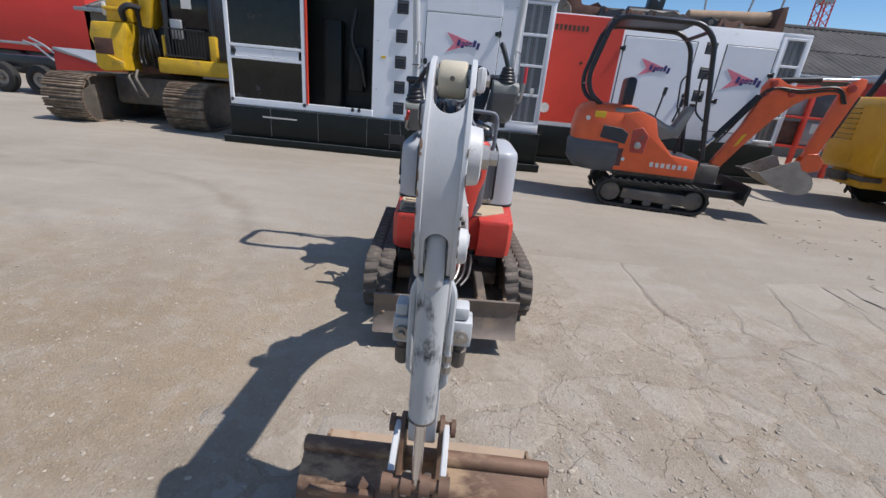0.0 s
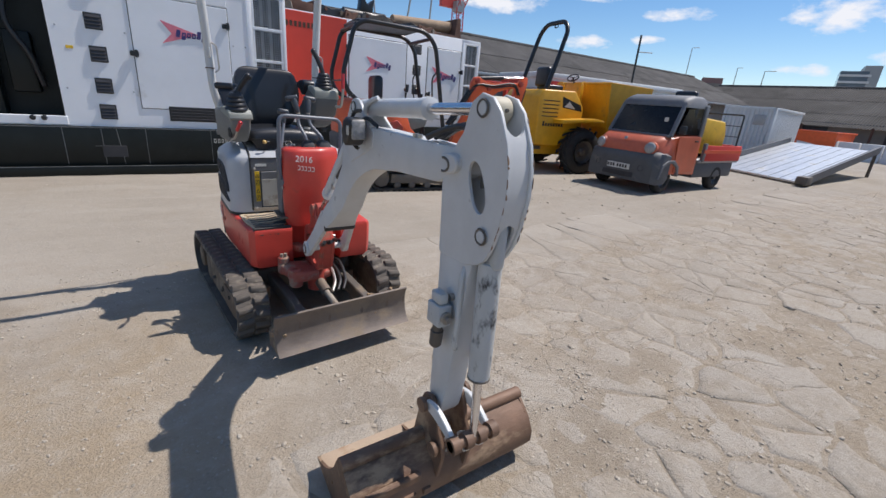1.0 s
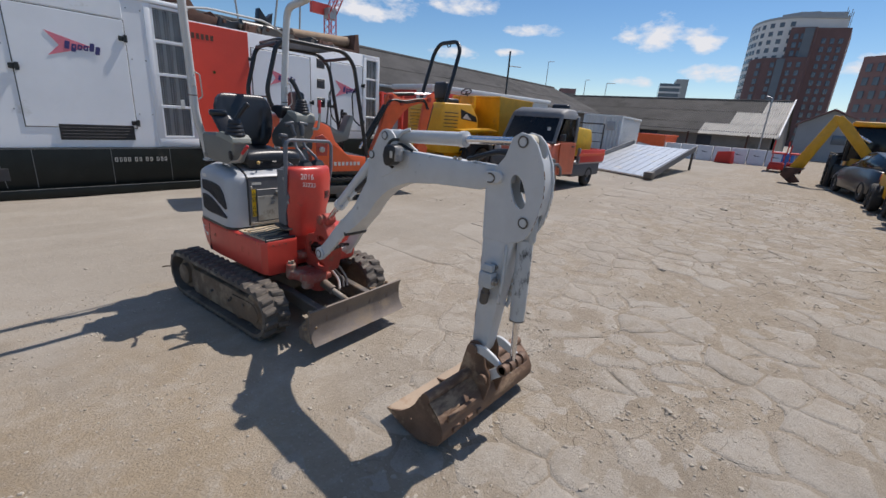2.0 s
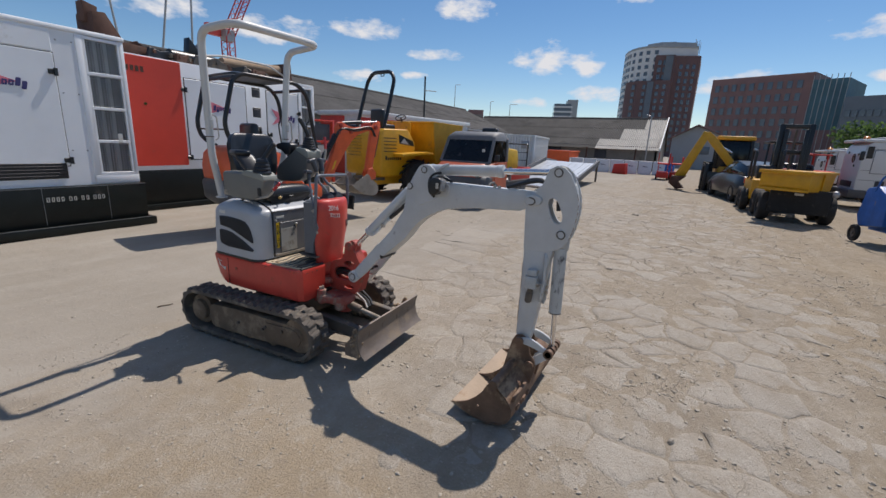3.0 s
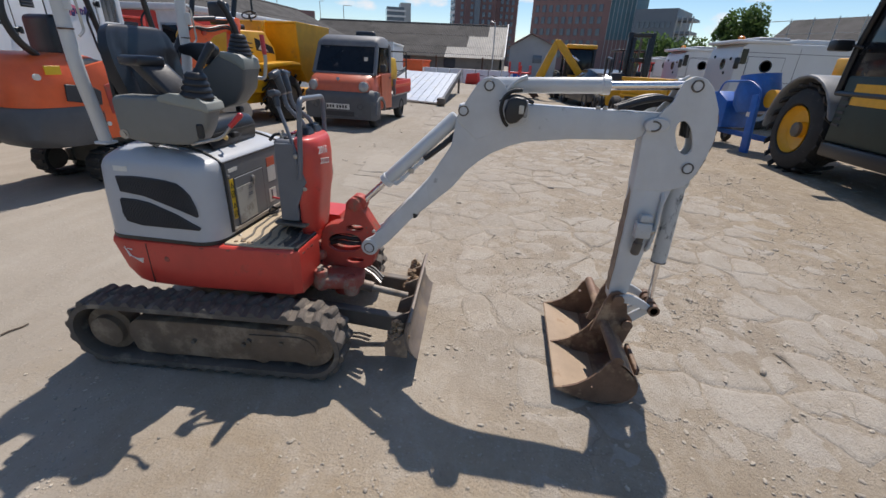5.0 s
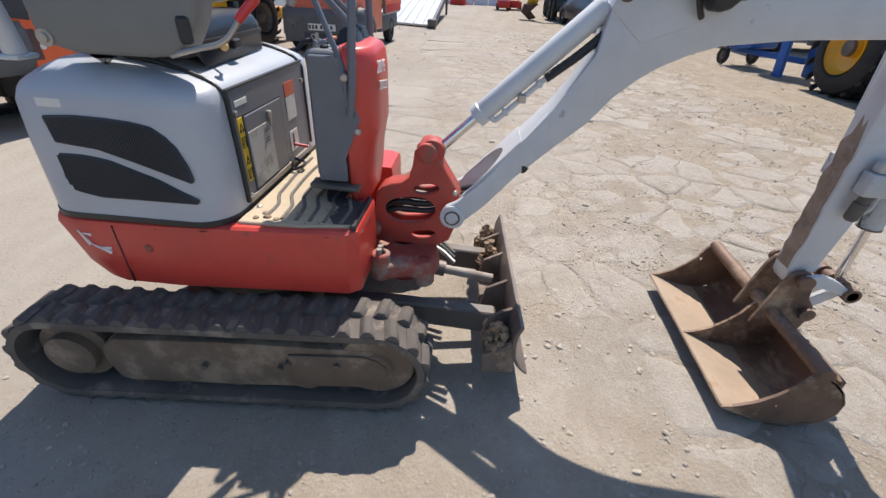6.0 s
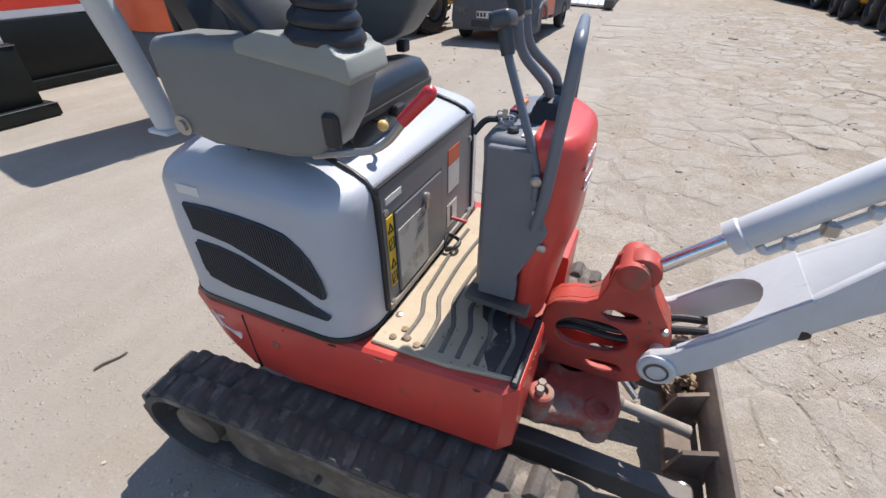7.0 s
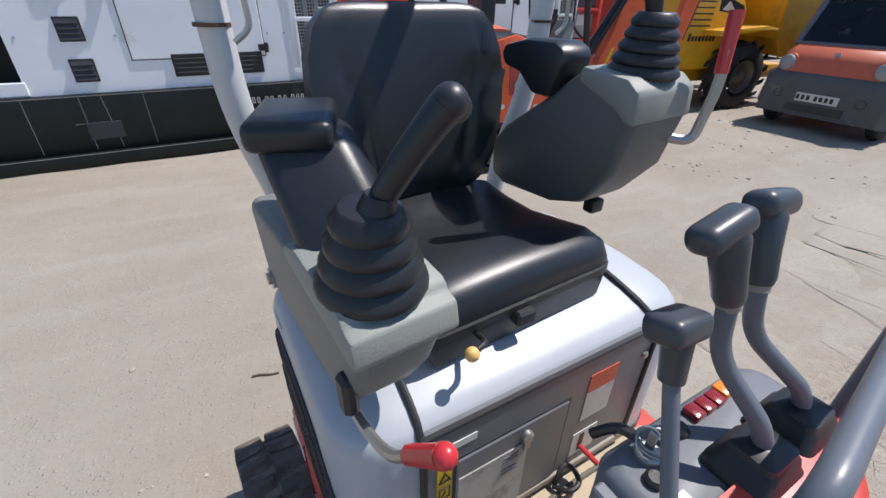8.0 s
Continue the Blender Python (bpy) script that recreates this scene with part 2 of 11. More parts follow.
tyre = material("tyre", (0.022, 0.021, 0.02), 0.8, var=0.25, dirt=(0.13, 0.11, 0.085), amount=0.32, dscale=6, bump=0.2)
alu = material("alu", (0.60, 0.61, 0.62), 0.38, metal=0.7, var=0.12, dirt=(0.42, 0.40, 0.36), amount=0.3, dscale=1.5)
rust_steel = material("rust_steel", (0.105, 0.052, 0.036), 0.75, metal=0.2, var=0.35, dirt=(0.06, 0.05, 0.045), amount=0.35)
container_white = material("container_white", (0.62, 0.64, 0.65), 0.5, var=0.07, dirt=(0.42, 0.36, 0.30), amount=0.2, dscale=1)
roof_fibre = material("roof_fibre", (0.066, 0.063, 0.061), 0.9, var=0.3, scale=0.5, dirt=(0.036, 0.035, 0.034), amount=0.5, dscale=0.6, bump=0.2, bscale=8)
roof_pale = material("roof_pale", (0.42, 0.40, 0.365), 0.85, var=0.14, scale=0.8, dirt=(0.25, 0.23, 0.2), amount=0.3, dscale=1)
shed_wall = material("shed_wall", (0.20, 0.185, 0.17), 0.85, var=0.15, scale=0.8, dirt=(0.14, 0.13, 0.12), amount=0.35, dscale=0.8)
workshop_grey = material("workshop_grey", (0.33, 0.35, 0.38), 0.6, var=0.08, scale=0.5)
# distance haze put into the colour: brick_red, window_far, dark_block lifted and blued
brick_red = material("brick_red", (0.235, 0.142, 0.138), 0.85, var=0.12, scale=0.3, bump=0.05, bscale=3)
brick_dark = material("brick_dark", (0.150, 0.092, 0.094), 0.85, var=0.12, scale=0.3, bump=0.05, bscale=3)
tower_white = material("tower_white", (0.66, 0.67, 0.68), 0.6, var=0.05, scale=0.2)
window_far = material("window_far", (0.10, 0.13, 0.17), 0.15, var=0.2, scale=0.3, bump=0.0)
dark_block = material("dark_block", (0.125, 0.155, 0.19), 0.5, var=0.12, scale=0.2)
teal_net = material("teal_net", (0.075, 0.16, 0.20), 0.8, var=0.2, scale=0.4)
leaf_green = material("leaf_green", (0.050, 0.088, 0.036), 0.6, var=0.3, scale=0.7, bump=0.0)
nt = leaf_green.node_tree
glow = nt.nodes.new("ShaderNodeBsdfTranslucent")
glow.inputs["Color"].default_value = (0.10, 0.17, 0.05, 1)
both = nt.nodes.new("ShaderNodeMixShader")
both.inputs[0].default_value = 0.5
nt.links.new(nt.nodes["Principled BSDF"].outputs[0], both.inputs[1])
nt.links.new(glow.outputs[0], both.inputs[2])
nt.links.new(both.outputs[0], nt.nodes["Material Output"].inputs[0])
nt.nodes["Principled BSDF"].inputs["Specular IOR Level"].default_value = 0.15
bark = material("bark", (0.12, 0.09, 0.06), 0.9, var=0.2)
lorry_white = material("lorry_white", (0.62, 0.63, 0.63), 0.35, var=0.05, scale=1, dirt=(0.5, 0.48, 0.45), amount=0.15, dscale=1, coat=0.2)
mixer_blue = material("mixer_blue", (0.014, 0.115, 0.42), 0.45, var=0.18, dirt=(0.2, 0.2, 0.2), amount=0.2, dscale=4)
car_dark = material("car_dark", (0.026, 0.028, 0.033), 0.32, var=0.1, coat=0.25)
barrier_white = material("barrier_white", (0.66, 0.67, 0.68), 0.6, var=0.08, dirt=(0.4, 0.38, 0.35), amount=0.3, dscale=1.5)
crane_red = material("crane_red", (0.55, 0.06, 0.05), 0.5)
console_slate = material("console_slate", (0.140, 0.150, 0.168), 0.5, var=0.12, bump=0.02, dirt=(0.24, 0.22, 0.19), amount=0.22, dscale=7)
lens_red = material("lens_red", (0.22, 0.012, 0.012), 0.2, var=0.1, coat=0.3)
amber = material("amber", (0.75, 0.22, 0.02), 0.25)
plant_green = material("plant_green", (0.012, 0.026, 0.020), 0.55, var=0.2, dirt=(0.07, 0.06, 0.045), amount=0.15, bump=0.02)
mudguard_grey = material("mudguard_grey", (0.16, 0.165, 0.17), 0.5, var=0.15, bump=0.03)
galvanised = material("galvanised", (0.36, 0.37, 0.38), 0.5, metal=0.5, var=0.12)
canvas_red = material("canvas_red", (0.55, 0.035, 0.025), 0.6, var=0.1, scale=0.8)
clay = material("clay", (0.34, 0.24, 0.16), 0.9, var=0.2)

# ---- mesh helpers ----


def part(name, bm, mat, parent=None, label="", smooth=32):
    """One bmesh as one mesh object under a thing or a part."""
    bmesh.ops.remove_doubles(bm, verts=bm.verts, dist=1e-6)
    bmesh.ops.recalc_face_normals(bm, faces=bm.faces)
    limit = radians(smooth)
    for e in bm.edges:
        e.smooth = len(e.link_faces) == 2 and e.calc_face_angle(0.0) < limit
    for f in bm.faces:
        f.smooth = True
    me = bpy.data.meshes.new(name)
    bm.to_mesh(me)
    bm.free()
    for one in mat if isinstance(mat, (list, tuple)) else (mat,):
        me.materials.append(one)
    ob = new(name, me)
    ob.parent = parent
    if label:
        ob["label"] = label
    return ob


def thing(name, label, category, m=None, group="", kind=""):
    ob = new(name)
    ob.empty_display_size = 0.2
    if m is not None:
        ob.matrix_world = m
    return tagged(ob, label, category, group, kind)


def B():
    return bmesh.new()


def box(bm, a, b, m=None):
    v = [bm.verts.new((x, y, z)) for x in (a[0], b[0]) for y in (a[1], b[1]) for z in (a[2], b[2])]
    for f in ((0, 1, 3, 2), (4, 6, 7, 5), (0, 4, 5, 1), (2, 3, 7, 6), (0, 2, 6, 4), (1, 5, 7, 3)):
        bm.faces.new([v[i] for i in f])
    if m is not None:
        for one in v:
            one.co = m @ one.co
    return bm


def bevel(bm, r, seg=2, sharp=35):
    """Rounds the sharp edges."""
    bmesh.ops.recalc_face_normals(bm, faces=bm.faces)
    es = [e for e in bm.edges if len(e.link_faces) == 2 and e.calc_face_angle(0.0) > radians(sharp)]
    bmesh.ops.bevel(bm, geom=es, offset=r, segments=seg, affect="EDGES", clamp_overlap=True, profile=0.5)
    return bm


def rbox(a, b, r=0.01, seg=2, m=None):
    return bevel(box(B(), a, b, m), r, seg)


def place(axis, u, v, w):
    return {"x": (w, u, v), "y": (u, w, v), "z": (u, v, w)}[axis]


def prism(bm, pts, axis, lo, hi):
    """A polygon in the plane across an axis, drawn out along it. Across x the points are (y, z), across y (x, z)."""
    a = [bm.verts.new(place(axis, u, v, lo)) for u, v in pts]
    b = [bm.verts.new(place(axis, u, v, hi)) for u, v in pts]
    bm.faces.new(a)
    bm.faces.new(b[::-1])
    for i in range(len(pts)):
        j = (i + 1) % len(pts)
        bm.faces.new((a[i], b[i], b[j], a[j]))
    return bm


def pierced(bm, outer, holes, axis, lo, hi):
    """A prism with holes right through it."""
    caps = []
    for w in (lo, hi):
        loops, edges = [], []
        for pts in (outer, *holes):
            vs = [bm.verts.new(place(axis, u, v, w)) for u, v in pts]
            edges += [bm.edges.new((vs[i], vs[(i + 1) % len(vs)])) for i in range(len(vs))]
            loops.append(vs)
        bmesh.ops.triangle_fill(bm, use_beauty=True, use_dissolve=False, edges=edges)
        caps.append(loops)
    for la, lb in zip(*caps):
        for i in range(len(la)):
            j = (i + 1) % len(la)
            bm.faces.new((la[i], lb[i], lb[j], la[j]))
    return bm


def frame_of(d):
    d = Vector(d).normalized()
    u = d.cross(Vector((0, 0, 1)) if abs(d.z) < 0.9 else Vector((1, 0, 0))).normalized()
    return u, d.cross(u)


def loft(bm, rings, cap=True, closed=False):
    rows = [[bm.verts.new(p) for p in ring] for ring in rings]
    n = len(rows[0])
    for a, b in list(zip(rows, rows[1:])) + ([(rows[-1], rows[0])] if closed else []):
        for i in range(n):
            bm.faces.new((a[i], a[(i + 1) % n], b[(i + 1) % n], b[i]))
    if cap and not closed:
        bm.faces.new(rows[0][::-1])
        bm.faces.new(rows[-1])
    return bm


def cyl(bm, p, q, r, r2=None, n=18, cap=True):
    p, q = Vector(p), Vector(q)
    u, v = frame_of(q - p)
    r2 = r if r2 is None else r2
    ring = lambda c, s: [c + s * (math.cos(2 * math.pi * i / n) * u + math.sin(2 * math.pi * i / n) * v) for i in range(n)]
    return loft(bm, [ring(p, r), ring(q, r2)], cap)


def spun(bm, p, d, profile, n=20, cap=True):
    """A turned form: (distance along the axis, radius) pairs."""
    p, d = Vector(p), Vector(d).normalized()
    u, v = frame_of(d)
    return loft(bm, [[p + d * t + max(r, 1e-4) * (math.cos(2 * math.pi * i / n) * u + math.sin(2 * math.pi * i / n) * v) for i in range(n)] for t, r in profile], cap)


def tube(bm, pts, r, n=10, r2=None):
    """A round bar along a line of points."""
    pts = [Vector(p) for p in pts]
    u = frame_of(pts[1] - pts[0])[0]
    rings = []
    for i, p in enumerate(pts):
        d = (pts[min(i + 1, len(pts) - 1)] - pts[max(i - 1, 0)]).normalized()
        u = (u - d * u.dot(d)).normalized()
        v = d.cross(u)
        s = r if r2 is None else r + (r2 - r) * i / (len(pts) - 1)
        rings.append([p + s * (math.cos(2 * math.pi * k / n) * u + math.sin(2 * math.pi * k / n) * v) for k in range(n)])
    return loft(bm, rings)


def bent(pts, r=0.06, k=6):
    """A line of points with its corners rounded."""
    pts = [Vector(p) for p in pts]
    out = [pts[0]]
    for a, b, c in zip(pts, pts[1:], pts[2:]):
        s = min(r, 0.48 * (a - b).length, 0.48 * (c - b).length)
        p, q = b + (a - b).normalized() * s, b + (c - b).normalized() * s
        out += [(p * (1 - t) ** 2 + b * 2 * t * (1 - t) + q * t * t) for t in (i / k for i in range(k + 1))]
    return out + [pts[-1]]


def curve_pts(pts, k=8):
    """A smooth line through points."""
    pts = [Vector(p) for p in pts]
    q = [pts[0] * 2 - pts[1], *pts, pts[-1] * 2 - pts[-2]]
    out = []
    for i in range(1, len(q) - 2):
        for j in range(k):
            t = j / k
            out.append(0.5 * (2 * q[i] + (q[i + 1] - q[i - 1]) * t + (2 * q[i - 1] - 5 * q[i] + 4 * q[i + 1] - q[i + 2]) * t * t + (3 * q[i] - q[i - 1] - 3 * q[i + 1] + q[i + 2]) * t ** 3))
    return out + [pts[-1]]


def rounded_rect(x0, x1, y0, y1, r, z, k=5, r2=None):
    """A ring in the horizontal plane; r2: the radius of the corners at y1."""
    r2 = r if r2 is None else r2
    out = []
    for cx, cy, s, a0 in ((x1 - r, y0 + r, r, -90), (x1 - r2, y1 - r2, r2, 0), (x0 + r2, y1 - r2, r2, 90), (x0 + r, y0 + r, r, 180)):
        out += [(cx + s * math.cos(radians(a0 + 90 * i / k)), cy + s * math.sin(radians(a0 + 90 * i / k)), z) for i in range(k + 1)]
    return out


def oval(cy, cz, a, b, tilt=0, n=20):
    """A slot: a rectangle with round ends, in a plane."""
    out = []
    for i in range(n):
        t = 2 * math.pi * i / n
        u, v = a * math.cos(t), b * math.sin(t)
        u = math.copysign(abs(math.cos(t)) ** 0.75, math.cos(t)) * a
        c, s = math.cos(radians(tilt)), math.sin(radians(tilt))
        out.append((cy + u * c - v * s, cz + u * s + v * c))
    return out


def ball(bm, c, r, n=12, s=(1, 1, 1)):
    g = bmesh.ops.create_uvsphere(bm, u_segments=n, v_segments=max(6, n // 2 + 2), radius=r)
    for v in g["verts"]:
        v.co = Vector((v.co.x * s[0], v.co.y * s[1], v.co.z * s[2])) + Vector(c)
    return bm


def moved(bm, m):
    bmesh.ops.transform(bm, matrix=m, verts=bm.verts)
    return bm


def lettering(name, text, size, m, mat, parent, shear=0.0, bold=0.0):
    """Words in the built-in font, as a thin mesh."""
    c = bpy.data.curves.new(name, "FONT")
    c.body, c.size, c.extrude, c.shear, c.offset = text, size, 0.0015, shear, bold
    c.resolution_u = 3
    o = bpy.data.objects.new(name, c)
    scene.collection.objects.link(o)
    bpy.context.view_layer.update()
    me = bpy.data.meshes.new_from_object(o.evaluated_get(bpy.context.evaluated_depsgraph_get()))
    bpy.data.objects.remove(o)
    me.materials.clear()
    me.materials.append(mat)
    ob = new(name, me)
    ob.parent = parent
    ob.matrix_basis = m
    return ob

# ---- the yard's ground: one sheet to the horizon ----


def ground_material(name="yard_ground", worn=None):
    """The yard's surface; worn: the node output that varies pieces of bare worn concrete."""
    m = bpy.data.materials.new(name)
    m.use_nodes = True
    nt = m.node_tree
    nd, ln = nt.nodes, nt.links
    b = nd["Principled BSDF"]
    co = nd.new("ShaderNodeTexCoord")

    def tex(kind, s, vec, **k):
        n = nd.new(kind)
        n.inputs["Scale"].default_value = s
        for a, v in k.items():
            n.inputs[a].default_value = v
        ln.new(vec, n.inputs["Vector"])
        return n

    def rng(v, lo, hi, a=0.0, c=1.0):
        n = nd.new("ShaderNodeMapRange")
        for i, x in enumerate((lo, hi, a, c)):
            n.inputs[i + 1].default_value = x
        ln.new(v, n.inputs[0])
        return n.outputs[0]

    def mth(op, a, c):
        n = nd.new("ShaderNodeMath")
        n.operation = op
        for i, v in enumerate((a, c)):
            if hasattr(v, "is_linked"):
                ln.new(v, n.inputs[i])
            else:
                n.inputs[i].default_value = v
        return n.outputs[0]

    def mix(f, a, c):
        n = nd.new("ShaderNodeMix")
        n.data_type = "RGBA"
        ln.new(f, n.inputs["Factor"])
        for v, k in ((a, "A"), (c, "B")):
            if hasattr(v, "is_linked"):
                ln.new(v, n.inputs[k])
            else:
                n.inputs[k].default_value = (*v, 1)
        return n.outputs["Result"]

    vec = co.outputs["Object"]

    def warped(scale, amount, wiggle):
        out = vec
        for sc, am, det in ((scale, amount, 2.0), (scale * 6.5, wiggle, 4.0)):
            w = tex("ShaderNodeTexNoise", sc, vec, Detail=det, Roughness=0.6)
            vm = nd.new("ShaderNodeVectorMath")
            vm.operation = "MULTIPLY_ADD"
            ln.new(w.outputs["Color"], vm.inputs[0])
            vm.inputs[1].default_value = (am, am, 0)
            ln.new(out, vm.inputs[2])
            out = vm.outputs[0]
        return out

    def cracks(scale, v, width):
        c = nd.new("ShaderNodeTexVoronoi")
        c.feature = "DISTANCE_TO_EDGE"
        c.inputs["Scale"].default_value = scale
        ln.new(v, c.inputs["Vector"])
        return rng(c.outputs["Distance"], 0.0, width, 1.0, 0.0)

    big = tex("ShaderNodeTexNoise", 0.35, vec, Detail=6.0, Roughness=0.6)
    mid = tex("ShaderNodeTexNoise", 1.7, vec, Detail=10.0, Roughness=0.7)
    patch = tex("ShaderNodeTexNoise", 0.9, vec, Detail=5.0, Roughness=0.6)
    fine = tex("ShaderNodeTexNoise", 34.0, vec, Detail=8.0, Roughness=0.78)
    grit = tex("ShaderNodeTexVoronoi", 85.0, vec)
    # a bay of broken concrete lies east of the digger, south of a straight joint; loose soil fills it
    sep = nd.new("ShaderNodeSeparateXYZ")
    ln.new(vec, sep.inputs[0])
    wander = rng(big.outputs[0], 0.3, 0.7, -0.5, 0.5)
    ragged = rng(mid.outputs[0], 0.3, 0.7, -0.10, 0.10)
    west = mth("ADD", mth("ADD", sep.outputs["X"], wander), rng(sep.outputs["Y"], -0.8, -1.8, 0.0, 1.25))
    zone = mth("MULTIPLY", rng(mth("ADD", sep.outputs["Y"], ragged), 0.05, -0.14), rng(west, 0.1, 0.8))
    far_south = rng(mth("ADD", sep.outputs["Y"], wander), -3.5, -4.5)
    v2 = warped(3.0, 0.25, 0.06)
    line = mth("MULTIPLY", mth("MULTIPLY", cracks(4.6, v2, 0.020), rng(mid.outputs[0], 0.47, 0.58)), zone)
    sand = mix(rng(big.outputs[0], 0.3, 0.7), (0.266, 0.232, 0.187), (0.350, 0.312, 0.262))
    # the south of the yard is loose tan grit, the north is rolled smooth
    south = rng(mth("ADD", sep.outputs["Y"], rng(mid.outputs[0], 0.25, 0.75, -1.4, 1.4)), 0.7, -1.3)
    south = mth("MULTIPLY", south, rng(mth("ADD", sep.outputs["X"], wander), 0.0, -0.9, 0.25, 1.0))
    tan = mix(rng(big.outputs[0], 0.3, 0.7), (0.270, 0.208, 0.138), (0.362, 0.290, 0.204))
    sand = mix(south, sand, tan)
    loose = mix(rng(mid.outputs[0], 0.32, 0.68), (0.235, 0.193, 0.144), (0.335, 0.285, 0.222))
    # near the rolled yard the joints are packed with pale dust
    packed = rng(mth("ADD", sep.outputs["Y"], wander), -2.1, -0.9, 0.0, 0.8)
    loose = mix(packed, loose, mix(rng(mid.outputs[0], 0.32, 0.68), (0.288, 0.248, 0.200), (0.352, 0.310, 0.256)))
    colour = mix(zone, sand, loose)
    colour = mix(mth("MULTIPLY", far_south, rng(patch.outputs[0], 0.35, 0.6, 0.25, 0.85)), colour, (0.262, 0.205, 0.136))
    colour = mix(rng(mid.outputs[0], 0.55, 0.72, 0.0, 0.32), colour, (0.27, 0.228, 0.180))
    soil_tone = mix(rng(fine.outputs[0], 0.35, 0.65), (0.225, 0.174, 0.116), (0.395, 0.330, 0.248))
    colour = mix(mth("MULTIPLY", mth("MAXIMUM", zone, far_south), rng(patch.outputs[0], 0.42, 0.60, 0.0, 0.55)), colour, soil_tone)
    chipv = tex("ShaderNodeTexVoronoi", 46.0, vec)
    speck = mth("MULTIPLY", rng(chipv.outputs["Distance"], 0.34, 0.22), rng(chipv.outputs["Color"], 0.62, 0.66))
    speck = mth("MULTIPLY", speck, rng(mid.outputs[0], 0.40, 0.58))
    colour = mix(mth("MULTIPLY", speck, 0.30), colour, (0.56, 0.52, 0.46))
    dark = mth("MULTIPLY", rng(chipv.outputs["Distance"], 0.34, 0.22), rng(chipv.outputs["Color"], 0.30, 0.26))
    colour = mix(mth("MULTIPLY", dark, 0.28), colour, (0.17, 0.14, 0.11))
    blotch = tex("ShaderNodeTexNoise", 6.0, vec, Detail=9.0, Roughness=0.74, Distortion=0.4)
    broken = mth("MAXIMUM", mth("MAXIMUM", zone, far_south), rng(mth("ADD", sep.outputs["Y"], wander), 0.9, -0.6, 0.12, 0.85))
    colour = mix(mth("MULTIPLY", rng(blotch.outputs[0], 0.50, 0.66, 0.0, 0.50), broken), colour, (0.430, 0.388, 0.330))
    colour = mix(mth("MULTIPLY", rng(blotch.outputs[0], 0.48, 0.34, 0.0, 0.42), broken), colour, (0.235, 0.192, 0.145))
    stain = tex("ShaderNodeTexNoise", 0.8, vec, Detail=9.0, Roughness=0.72, Distortion=0.6)
    colour = mix(rng(stain.outputs[0], 0.52, 0.70, 0.0, 0.35), colour, (0.25, 0.205, 0.155))
    rough_zone = mth("MAXIMUM", mth("MAXIMUM", rng(zone, 0.0, 1.0, 0.30, 0.9), far_south), rng(south, 0.0, 1.0, 0.30, 1.25))
    colour = mix(mth("MULTIPLY", rng(fine.outputs[0], 0.57, 0.74, 0.0, 0.6), rough_zone), colour, (0.54, 0.50, 0.44))
    colour = mix(mth("MULTIPLY", rng(fine.outputs[0], 0.43, 0.26, 0.0, 0.6), rough_zone), colour, (0.19, 0.16, 0.13))
    # faint wheel-swept smears on the rolled sand
    smear_map = nd.new("ShaderNodeMapping")
    smear_map.inputs["Scale"].default_value = (0.35, 1.7, 1.0)
    smear_map.inputs["Rotation"].default_value = (0, 0, 0.5)
    ln.new(vec, smear_map.inputs["Vector"])
    smear = tex("ShaderNodeTexNoise", 1.6, smear_map.outputs[0], Detail=7.0, Roughness=0.62)
    colour = mix(rng(smear.outputs[0], 0.50, 0.68, 0.0, 0.22), colour, (0.44, 0.405, 0.35))
    colour = mix(rng(smear.outputs[0], 0.46, 0.30, 0.0, 0.20), colour, (0.225, 0.192, 0.152))
    # curved sweeps left by turning tyres west of the digger
    away = nd.new("ShaderNodeVectorMath")
    away.operation = "DISTANCE"
    ln.new(vec, away.inputs[0])
    away.inputs[1].default_value = (-5.0, -1.2, 0.0)
    for radius, wide, depth in ((3.68, 0.16, 0.55), (3.25, 0.30, 0.30), (2.10, 0.12, 0.40)):
        off = mth("ABSOLUTE", mth("ADD", mth("SUBTRACT", away.outputs["Value"], radius), rng(mid.outputs[0], 0.3, 0.7, -0.12, 0.12)), 0.0)
        sweep = mth("MULTIPLY", rng(off, wide, 0.0), rng(stain.outputs[0], 0.38, 0.60, 0.0, depth))
        colour = mix(mth("MULTIPLY", sweep, rng(sep.outputs["Y"], -1.0, 0.4)), colour, (0.215, 0.180, 0.142))
    colour = mix(mth("MULTIPLY", line, 0.50), colour, (0.175, 0.132, 0.092))
    if worn:
        # worn concrete shows where the dust is rubbed off
        spot = tex("ShaderNodeTexNoise", 3.2, vec, Detail=8.0, Roughness=0.66)
        pale = mix(rng(fine.outputs[0], 0.3, 0.7), (0.325, 0.290, 0.243), (0.405, 0.368, 0.318))
        colour = mix(mth("MULTIPLY", rng(spot.outputs[0], 0.36, 0.58, 0.25, 0.85), rng(packed, 0.0, 0.8, 1.0, 0.55)), colour, pale)
        src = nd.new(worn[0])
        hsv = nd.new("ShaderNodeHueSaturation")
        ln.new(rng(src.outputs[worn[1]], 0.0, 1.0, 0.95, 1.05), hsv.inputs["Value"])
        ln.new(colour, hsv.inputs["Color"])
        colour = hsv.outputs[0]
    ln.new(colour, b.inputs["Base Color"])
    b.inputs["Roughness"].default_value = 0.93
    b.inputs["Specular IOR Level"].default_value = 0.25
    h = mth("ADD", mth("MULTIPLY", mth("MULTIPLY", fine.outputs[0], rough_zone), 0.55), mth("ADD", mth("MULTIPLY", mid.outputs[0], 0.9), mth("MULTIPLY", mth("MULTIPLY", blotch.outputs[0], broken), 0.6)))
    h = mth("ADD", h, mth("MULTIPLY", mth("MULTIPLY", grit.outputs["Distance"], rough_zone), 0.18))
